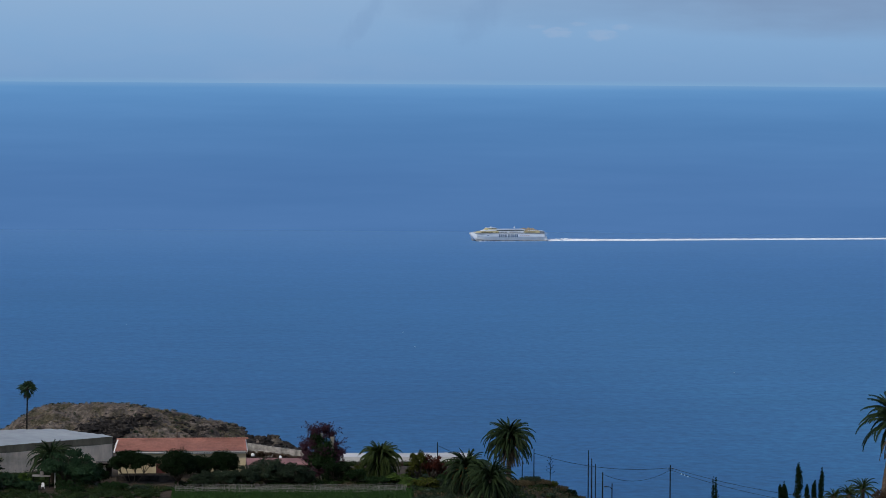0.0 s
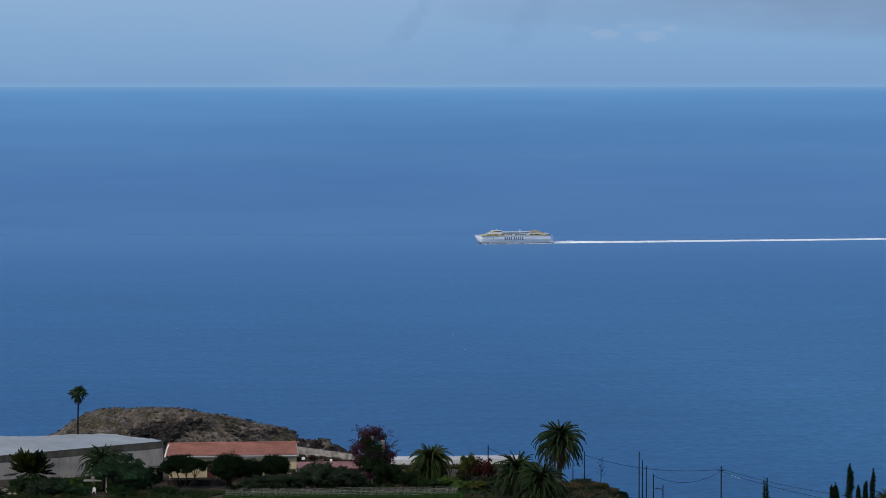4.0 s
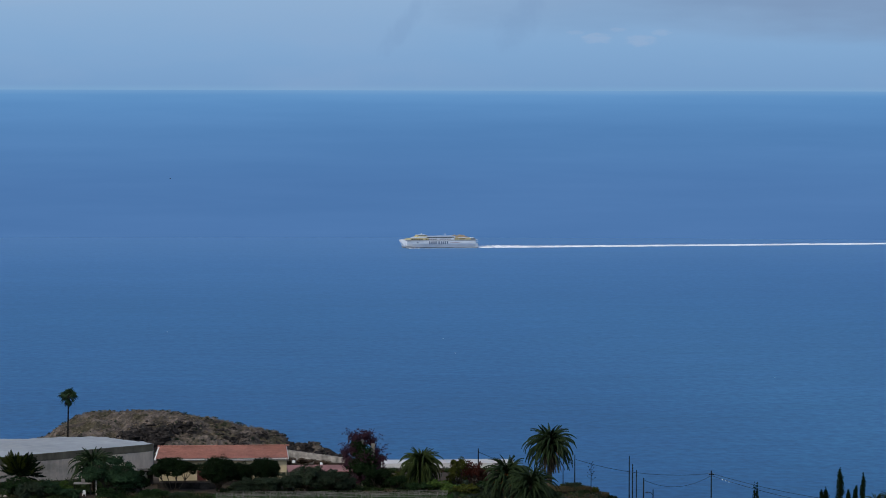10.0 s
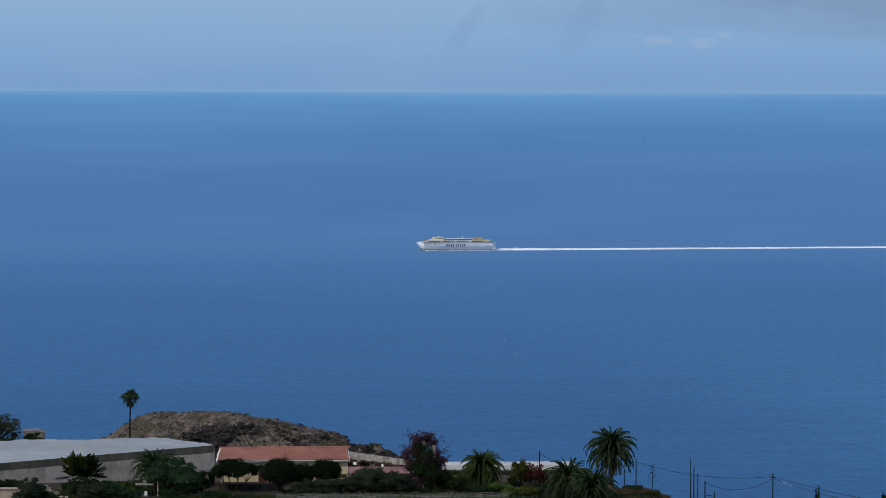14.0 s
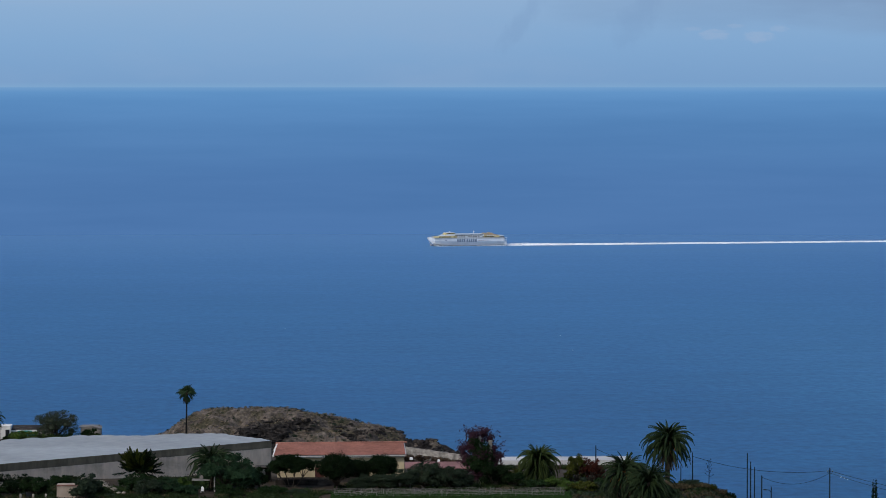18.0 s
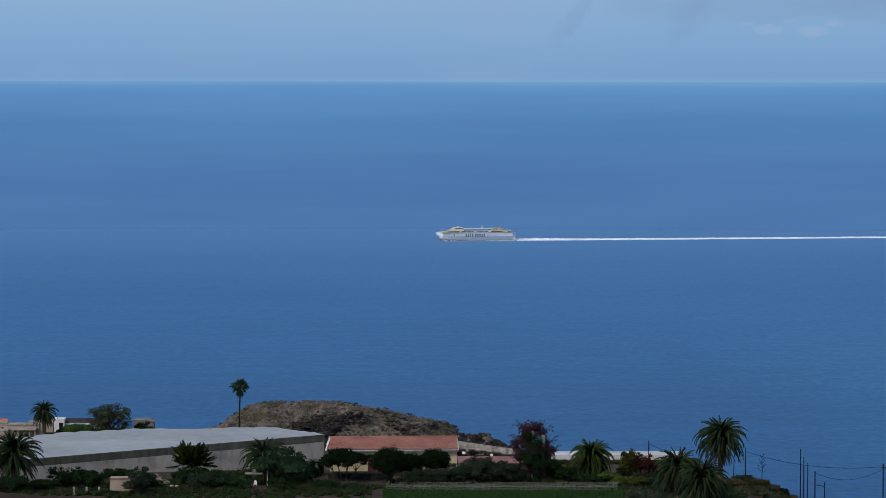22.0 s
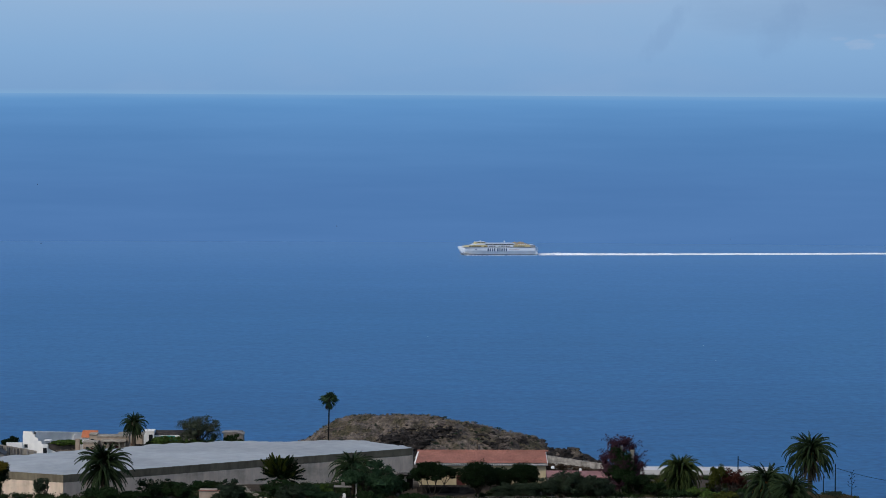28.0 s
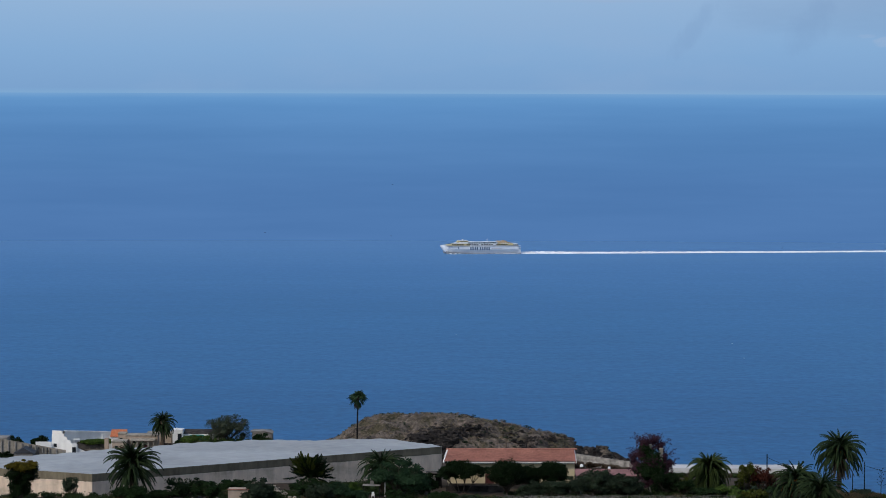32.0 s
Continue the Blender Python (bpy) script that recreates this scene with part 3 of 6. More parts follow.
def feather_palm(label, b, d, centre_dep, radius, seed, leaf=None, fronds=60, dead=0, trunk_r=0.38, dates=False, lean=0.0, squash=1.0, low=6, droop=1.0):
    """A date palm whose crown's middle lies centre_dep / 6200 below the lookout's level."""
    rng = random.Random(seed)
    x, y = spot(b, d)
    z = ground_z(x, y)
    h = EYE - centre_dep * d / 6200 - z
    ob = thing("palm_tree", label, "palm tree", x, y, z, 0, "date palms")
    part("trunk", trunk_shape(h, trunk_r * 1.1, trunk_r, lean), TRUNK, ob, smooth=True)
    part("trunk_head", Shape().blob((lean, 0, h), (trunk_r * 1.7, trunk_r * 1.7, trunk_r * 1.6), seed, 0.2), DATES if dates else TRUNK, ob, "orange cut leaf bases under the crown" if dates else "")
    ms = frond_set(leaf or FROND, radius, droop)
    for i in range(fronds):
        t = (i + 0.5) / fronds
        k = min(low, int(t ** 0.9 * (low + 1) * (1 + rng.uniform(-0.1, 0.1))))
        a = i * 137.5 + rng.uniform(-14, 14)
        sc = rng.uniform(0.88, 1.08)
        m = Matrix.Translation((lean, 0, h + 0.25 * (1 - t))) @ pose(0, 0, 0, 0, 0, a) @ pose(0, 0, 0, rng.uniform(-20, 20), rng.uniform(-7, 7), 0) @ Matrix.Diagonal((sc, sc, sc * squash, 1))
        part("frond", ms[k], None, ob, m=m)
    if dates:
        for i in range(12):
            a, ln = i * 2.4, radius * rng.uniform(0.3, 0.42)
            tip = Vector((lean + math.cos(a) * ln, math.sin(a) * ln, h - 0.1 - 0.25 * ln))
            stalk = Shape().tube([(lean, 0, h), (lean + math.cos(a) * ln * 0.6, math.sin(a) * ln * 0.6, h + 0.25), tip], [0.07, 0.05, 0.03], 5)
            for k in range(6):
                stalk.tube([tip, tip + Vector((rng.uniform(-0.25, 0.25), rng.uniform(-0.25, 0.25), -rng.uniform(0.4, 0.8)))], [0.025, 0.015], 4)
            part("date_stalk", stalk, DATES, ob, "orange branched date stalk")
    if dead:
        md = frond_set(DEAD_FROND, round(radius * 0.8, 2))
        for i in range(dead):
            m = Matrix.Translation((lean, 0, h - 0.35)) @ pose(0, 0, 0, 0, 0, i * 360 / dead + rng.uniform(-9, 9)) @ pose(0, 0, 0, rng.uniform(-20, 20), rng.uniform(0, 14), 0)
            part("dry_frond", md[7], None, ob, "brown hanging dry frond", m=m)
    return ob


def fan_leaf(mat, r, seed):
    """A stalk that runs into a narrow stiff fan of pointed rays with drooping tips."""
    rng = random.Random(seed)
    s = Shape()
    s.tube([(0, 0, 0), (r * 0.15, 0, 0.02 * r), (r * 0.3, 0, 0.02 * r)], [0.05, 0.04, 0.03], 4)
    c = Vector((r * 0.14, 0, 0.02 * r))
    for k in range(11):
        a = radians(-34 + 68 * k / 10)
        d = Vector((math.cos(a), math.sin(a), 0))
        ln = r * 0.86 * (1 - 0.22 * abs(k - 5) / 5) * rng.uniform(0.88, 1.08)
        n = Vector((-d.y, d.x, 0)) * 0.04 * r
        s.add([c, c + d * ln * 0.68 + n + Vector((0, 0, 0.04 * r)), c + d * ln + Vector((0, 0, -0.1 * r)), c + d * ln * 0.68 - n + Vector((0, 0, 0.04 * r))], [(0, 1, 2, 3)])
    return s.mesh("fan_leaf", mat)


def fan_palm(b, d, centre_dep, r, label):
    rng = random.Random(5)
    x, y = spot(b, d)
    z = ground_z(x, y)
    h = EYE - centre_dep * d / 6200 - z
    ob = thing("fan_palm", label, "palm tree", x, y, z)
    part("trunk", trunk_shape(h, 0.24, 0.14, 0.25, 1.5), WOOD, ob, smooth=True)
    ms = [fan_leaf(LEAF_FAN, r, i) for i in range(5)]
    for i in range(16):
        t = (i + 0.5) / 16
        tilt = -86 + 132 * t ** 0.7
        sc = rng.uniform(0.8, 1.05) * (0.8 if t < 0.15 else 1)
        part("fan_leaf", ms[i % 5], None, ob, m=Matrix.Translation((0.25, 0, h)) @ pose(0, 0, 0, 0, 0, i * 137.5 + rng.uniform(-14, 14)) @ pose(0, 0, 0, 0, tilt, 0) @ pose(0, 0, 0, rng.choice((-1, 1)) * rng.uniform(30, 70), rng.uniform(-8, 10), 0) @ Matrix.Diagonal((sc, sc, sc, 1)))
    for i in range(12):
        part("fan_leaf", ms[i % 5], None, ob, m=Matrix.Translation((0.25, 0, h)) @ pose(0, 0, 0, 0, 0, i * 137.5 + 60) @ pose(0, 0, 0, 0, rng.uniform(-80, 30), 0) @ pose(0, 0, 0, rng.uniform(-80, 80), 0, 0) @ Matrix.Diagonal((0.6, 0.6, 0.6, 1)))
    part("leaf_base", Shape().blob((0.25, 0, h - 0.1), (0.36, 0.36, 0.6), 3, 0.4), BARK, ob)
    md = fan_leaf(LEAF_BROWN, r * 0.72, 9)
    for i in range(6):
        part("dry_fan_leaf", md, None, ob, "brown withered hanging leaf", m=Matrix.Translation((0.24, 0, h - 0.25 - 0.05 * i)) @ pose(0, 0, 0, 0, 0, i * 137.5) @ pose(0, 0, 0, 0, rng.uniform(66, 86), 0) @ pose(0, 0, 0, rng.uniform(-60, 60), 0, 0))
    return ob


def cypress(b, d, w, top_dep, seed, label="slender dark green cypress tree"):
    x, y = spot(b, d)
    z = ground_z(x, y)
    h = EYE - top_dep * d / 6200 - z
    ob = thing("cypress_tree", label, "tree", x, y, z, 0, "cypresses by the wires")
    lobes = [((random.Random(seed + i).uniform(-0.12, 0.12) * w, 0, h * t), (w * 0.5 * k, w * 0.5 * k, h * 0.13)) for i, (t, k) in enumerate(((0.12, 0.95), (0.28, 1.0), (0.44, 1.0), (0.6, 1.0), (0.74, 0.95), (0.86, 0.82), (0.95, 0.5)))]
    part("trunk", Shape().tube([(0, 0, -0.3), (0, 0, h * 0.95)], [0.16, 0.03], 6), BARK, ob)
    part("crown", leaf_cloud(lobes, 1300, 0.3, seed, 0.4, -2, 1.5), LEAF_DARK, ob)
    return ob


# ---- buildings ----
def tile_roof(s, x0, x1, y0, z0, y1, z1, pitch=0.26, course=0.42, taper=0.0):
    """Courses of rounded tiles from the eave (y0, z0) up to the ridge (y1, z1), each a step over the one below."""
    nx, ny = int((x1 - x0) / pitch), int(math.hypot(y1 - y0, z1 - z0) / course)
    k0, n = len(s.v), 2 * nx + 1
    for j in range(ny):
        for t, lift in ((j / ny, 0.11), ((j + 0.995) / ny, 0.02)):
            y, z = y0 + (y1 - y0) * t, z0 + (z1 - z0) * t
            s.v += [(x0 + taper * t + (x1 - x0 - taper * t) * i / (2 * nx), y, z + lift + (0.035 if i % 2 else 0)) for i in range(n)]
    s.f += [(k0 + r * n + i, k0 + r * n + i + 1, k0 + (r + 1) * n + i + 1, k0 + (r + 1) * n + i) for r in range(2 * ny - 1) for i in range(2 * nx)]
    return s


def farm_house():
    ob = thing("farm_house", "long yellow farmhouse with red tiled roof and dark doors", "house", 6.6, 560.2, 132.0, 2.0)
    L, D, W, R = 10.1, 8.4, 4.2, 1.3
    gable = [(-0.0, 0), (D, 0), (D, W), (D / 2, W + R), (0, W)]
    for nm, x in (("gable_wall", -L), ("gable_wall", L - 0.3)):
        s = Shape()
        s.prism([(a, c) for a, c in gable], 0, 0.3, Matrix(((0, 1, 0, x), (1, 0, 0, 0), (0, 0, 1, 0), (0, 0, 0, 1))))
        part(nm, s, PLASTER, ob)
    holes = [(-4.25, -2.8, 0.0, 2.15), (1.6, 2.7, 0.9, 2.2), (5.9, 7.0, 0.9, 2.2)]
    s = Shape()
    edge = -L + 0.3
    for a, c, lo, hi in holes:
        s.box(edge, a, 0, 0.3, 0, W)
        s.box(a, c, 0, 0.3, hi, W)
        if lo > 0:
            s.box(a, c, 0, 0.3, 0, lo)
        edge = c
    s.box(edge, L - 0.3, 0, 0.3, 0, W)
    part("front_wall", s, PLASTER, ob)
    part("back_wall", Shape().box(-L + 0.3, L - 0.3, D - 0.3, D, 0, W), PLASTER, ob)
    part("plinth", Shape().box(-L - 0.06, L + 0.06, -0.06, -0.003, -0.3, 0.55), ROCK, ob, "dark stone plinth")
    for a, c, lo, hi in holes:
        if lo == 0:
            dr = part("door", Shape().box(a + 0.06, c - 0.06, 0.1, 0.16, 0.02, hi - 0.06), DOOR, ob, "dark red wooden door")
            part("door_frame", Shape().box(a, a + 0.06, 0.08, 0.2, 0, hi).box(c - 0.06, c, 0.08, 0.2, 0, hi).box(a + 0.06, c - 0.06, 0.08, 0.2, hi - 0.06, hi), DOOR, dr)
            part("door_handle", Shape().box((a + c) / 2 + 0.1, (a + c) / 2 + 0.22, 0.06, 0.098, 1.0, 1.04), CABLE, dr)
        else:
            wn_ = part("window", Shape().box(a, a + 0.07, 0.08, 0.18, lo, hi).box(c - 0.07, c, 0.08, 0.18, lo, hi).box(a + 0.07, c - 0.07, 0.08, 0.18, lo, lo + 0.07).box(a + 0.07, c - 0.07, 0.08, 0.18, hi - 0.07, hi).box((a + c) / 2 - 0.03, (a + c) / 2 + 0.03, 0.09, 0.17, lo + 0.07, hi - 0.07), DOOR, ob)
            part("pane", Shape().box(a + 0.07, c - 0.07, 0.12, 0.14, lo + 0.07, hi - 0.07), GLASS, wn_)
            part("sill", Shape().box(a - 0.08, c + 0.08, -0.1, -0.002, lo - 0.1, lo), WHITE, wn_)
    s = Shape()
    tile_roof(s, -L - 0.85, L + 0.1, -0.75, W - 0.15, D / 2, W + R + 0.05, taper=0.8)
    tile_roof(s, -L - 0.35, L + 0.35, D + 0.75, W - 0.15, D / 2, W + R + 0.05)
    roof = part("roof", s, TILE, ob, "terracotta barrel tile roof")
    s = Shape()
    for i in range(54):
        x = -L - 0.3 + i * (2 * L + 0.6) / 53
        s.tube([(x, D / 2, W + R + 0.13), (x + 0.36, D / 2, W + R + 0.16)], [0.14, 0.17], 6)
    part("ridge_capping", s, TILE, roof)
    part("roof_deck", Shape().prism([(-0.7, W - 0.2), (D / 2, W + R - 0.02), (D + 0.7, W - 0.2), (D + 0.7, W - 0.28), (D / 2, W + R - 0.14), (-0.7, W - 0.28)], -L - 0.3, L + 0.3, Matrix(((0, 1, 0, 0), (1, 0, 0, 0), (0, 0, 1, 0), (0, 0, 0, 1)))), WHITE, roof)
    part("eave_cornice", Shape().box(-L - 0.3, L + 0.3, -0.42, -0.003, W - 0.5, W - 0.24), WHITE, ob, "white painted cornice under the eave")
    # near-black blocks that paint the shade at the tile ends
    end = Shape().box(-0.07, 0.07, -0.68, -0.5, W - 0.38, W - 0.26).mesh("eave_tile_shade", GLASS)
    for i in range(76):
        part("eave_tile_shade", end, None, ob, m=Matrix.Translation((-L - 0.2 + i * (2 * L + 0.4) / 75, 0, 0)))
    for sg in (-1, 1):
        x = sg * (L + 0.12)
        if sg < 0:
            part("barge_board", Shape().tube([(-L - 0.88, -0.8, W - 0.2), (-L - 0.07, D / 2, W + R + 0.02), (-L - 0.4, D + 0.8, W - 0.2)], [0.15, 0.15, 0.15], 4), WHITE, ob, "white painted barge board")
            continue
        part("barge_board", Shape().prism([(-0.8, W - 0.42), (D / 2, W + R - 0.14), (D + 0.8, W - 0.42), (D + 0.8, W - 0.1), (D / 2, W + R + 0.2), (-0.8, W - 0.1)], x - 0.04, x + 0.04, Matrix(((0, 1, 0, 0), (1, 0, 0, 0), (0, 0, 1, 0), (0, 0, 0, 1)))), TILE, ob)
    return ob


def wavy_roof(corners, z, nu, nv, lift, seed, s):
    """A slack net roof between four corners, raised over its posts."""
    a, b, c, d = [Vector((*p, 0)) for p in corners]
    k = len(s.v)
    for j in range(nv + 1):
        for i in range(nu + 1):
            u, v = i / nu, j / nv
            p = a.lerp(b, u).lerp(d.lerp(c, u), v)
            peak = abs(math.sin(0.62 * (p.x + 0.5 * p.y))) * abs(math.sin(0.9 * (p.y - 0.8 * p.x)))
            s.v.append((p.x, p.y, z + lift * min(1, 5 * v) * (0.6 * peak + 0.8 * noise.noise(Vector((p.x * 0.09, p.y * 0.09, seed))))))
    s.f += [(k + j * (nu + 1) + i, k + j * (nu + 1) + i + 1, k + (j + 1) * (nu + 1) + i + 1, k + (j + 1) * (nu + 1) + i) for j in range(nv) for i in range(nu)]
    return s


def wall_strip(a, b, z0, z1, thick, s, slack=0.0, seed=0, n=40):
    """An upright sheet from a to b, with a little slack."""
    a, b = Vector((*a, 0)), Vector((*b, 0))
    nrm = (b - a).cross(Vector((0, 0, 1))).normalized()
    k = len(s.v)
    rows = 4
    for j in range(rows + 1):
        for i in range(n + 1):
            p = a.lerp(b, i / n) + nrm * slack * noise.noise(Vector((i * 0.7, j * 0.6, seed)))
            s.v.append((p.x, p.y, z0 + (z1 - z0) * j / rows))
    s.f += [(k + j * (n + 1) + i, k + j * (n + 1) + i + 1, k + (j + 1) * (n + 1) + i + 1, k + (j + 1) * (n + 1) + i) for j in range(rows) for i in range(n)]
    return s


def net_house():
    """The large net-roofed plantation house."""
    A, B, C = spot(-51.7, 601), spot(-672.7, 555.5), spot(-900, 567)
    back, mid_back = spot(-137, 613.4), spot(-390, 610.5)
    mid = (B[0] + (A[0] - B[0]) * 0.5, B[1] + (A[1] - B[1]) * 0.5)
    far = spot(-900, 575)
    z = 134.3
    ob = thing("net_greenhouse", "large plantation greenhouse with grey net roof and beige walls", "greenhouse", 0, 0, 0)
    s = wavy_roof((mid, A, back, mid_back), z, 32, 20, 0.42, 3, Shape())
    part("roof_sheet", s, NET, ob, "slack pale grey net roof", True)
    s = wavy_roof((B, mid, mid_back, spot(-700, 588)), z, 32, 20, 0.42, 3, Shape())
    part("roof_sheet", s, NET, ob, "slack pale grey net roof", True)
    s = wavy_roof((C, B, spot(-700, 588), far), z, 32, 20, 0.42, 3, Shape())
    part("roof_sheet", s, NET, ob, "slack pale grey net roof", True)
    for a, b, sd in ((B, A, 1), (C, B, 2)):
        part("net_band", wall_strip(a, b, z - 1.25, z + 0.02, 0, Shape(), 0.04, sd), BAND, ob, "dark brown net band under the roof edge")
        part("net_wall", wall_strip(a, b, 125.5, z - 1.22, 0, Shape(), 0.06, sd + 4), NET_WALL, ob, "stained beige net wall")
    part("net_wall", wall_strip(A, back, 122, z, 0, Shape(), 0.1, 8), NET_WALL, ob, "stained beige net wall")
    for a, b, n in ((B, A, 16), (C, B, 11)):
        for i in range(n + 1):
            p = Vector((*a, 0)).lerp(Vector((*b, 0)), i / n)
            part("post", Shape().tube([(p.x + 0.02, p.y + 0.22, 125), (p.x + 0.02, p.y + 0.22, z + 0.1)], [0.06, 0.05], 6), PALE_WOOD, ob)
    return ob


def far_net_house():
    ob = thing("net_greenhouse", "low distant greenhouse with white net roof", "greenhouse", 0, 0, 0)
    z = 130.8
    A, B, C, D_ = spot(350, 600), spot(590, 600), spot(588, 606.5), spot(348, 606.5)
    part("roof_sheet", wavy_roof((A, B, C, D_), z, 30, 8, 0.12, 11, Shape()), PALE_NET, ob, smooth=True)
    part("net_wall", wall_strip(A, B, z - 0.8, z + 0.03, 0, Shape(), 0.03, 3), PALE_NET, ob)
    part("net_wall", wall_strip(A, B, z - 6, z - 0.82, 0, Shape(), 0.12, 5), DARK_STONE, ob, "dark stained lower wall")
    for i in range(9):
        p = Vector((*A, 0)).lerp(Vector((*B, 0)), i / 8)
        part("post", Shape().tube([(p.x, p.y + 0.2, z - 7), (p.x, p.y + 0.2, z)], [0.06, 0.05], 6), PALE_WOOD, ob)
    return ob


farm_house()
net_house()
far_net_house()


def hill():
    """The rocky mound on the cliff."""
    crest = ((-270, 620), (-239, 606), (-214, 588), (-184, 573), (-164, 567), (-124, 564), (-84, 563), (-34, 564), (16, 571), (66, 581), (116, 591), (156, 602), (181, 610), (192, 625), (226, 625), (240, 625), (250, 636), (270, 646), (300, 660))
    s = Shape()
    xs = np.linspace(-38, 42, 150)
    ys = np.linspace(-30, 26, 70)
    d0 = 850
    for y in ys:
        for x in xs:
            b = x / d0 * 6200
            for (b0, c0), (b1, c1) in zip(crest, crest[1:]):
                if b <= b1:
                    dep = c0 + (c1 - c0) * max(0, (b - b0) / (b1 - b0))
                    break
            top = EYE - dep * d0 / 6200
            base = ground_z(x, d0 + y)
            t = abs(y / (30 if y < 0 else 26))
            shape = max(0.0, 1 - t ** 1.7)
            p = Vector((x, y, 0))
            crag = noise.noise(p * 0.16 + Vector((3, 1, 2))) * 1.6 + noise.noise(p * 0.45) * 0.8 + noise.noise(p * 1.1) * 0.45
            ledge = 1.6 * abs(noise.noise(p * 0.1 + Vector((9, 4, 0)))) * shape
            s.v.append((x, d0 + y, base - 1.5 + (top - base + 1.5) * shape + crag * min(1, t * 3) - ledge * min(1, t * 3) + crag * 0.2 - 0.55))
    n = len(xs)
    s.f = [(j * n + i, j * n + i + 1, (j + 1) * n + i + 1, (j + 1) * n + i) for j in range(len(ys) - 1) for i in range(n - 1)]
    return s


def hill_material():
    m, n, l, b = material("dry_rocky_slope", 0.95, 0.1)
    v = coords(n, l)
    grass = ramp(n, l, noise_tex(n, l, v, 0.9, 6, 0.75), ((0.32, (0.044, 0.038, 0.036)), (0.50, (0.150, 0.124, 0.106)), (0.70, (0.310, 0.254, 0.202))))
    olive = ramp(n, l, noise_tex(n, l, v, 1.3, 5, 0.7), ((0.35, (0.026, 0.025, 0.016)), (0.7, (0.125, 0.108, 0.068))))
    grass = mix(n, l, ramp(n, l, noise_tex(n, l, v, 0.16, 4, 0.7), ((0.46, (0, 0, 0)), (0.58, (1, 1, 1)))), grass, olive)
    rock = ramp(n, l, noise_tex(n, l, v, 0.7, 6, 0.75), ((0.35, (0.012, 0.010, 0.011)), (0.72, (0.105, 0.084, 0.072))))
    patch = ramp(n, l, noise_tex(n, l, v, 0.10, 5, 0.7), ((0.40, (1, 1, 1)), (0.50, (0, 0, 0))))
    black = ramp(n, l, noise_tex(n, l, v, 0.9, 6, 0.75), ((0.35, (0.006, 0.006, 0.007)), (0.75, (0.050, 0.044, 0.042))))
    col = mix(n, l, patch, grass, rock)
    # dark rock patches; the cliff's shade is painted into them as well
    for x, z, wx, wz, lean in ((-10.0, 111.0, 8.0, 5.2, 0.7), (2.0, 113.6, 4.5, 1.5, 0.0), (13.0, 108.6, 10.0, 1.6, 0.0), (-3.0, 109.0, 5.0, 2.5, 0.0)):
        col = mix(n, l, soft_patch(n, l, x, z, wx, wz, lean, 1.5), col, black)
    l.new(col, b.inputs["Base Color"])
    bump(n, l, b, noise_tex(n, l, v, 1.6, 6, 0.7), 1.0, 0.7)
    return m


HILL = hill_material()
HILL_SHAPE = hill()
hill_thing = thing("hill", "rocky coastal mound with dark lava rock and dry tan scrub", "hill", 0, 0, 0)
part("slope", HILL_SHAPE, HILL, hill_thing)


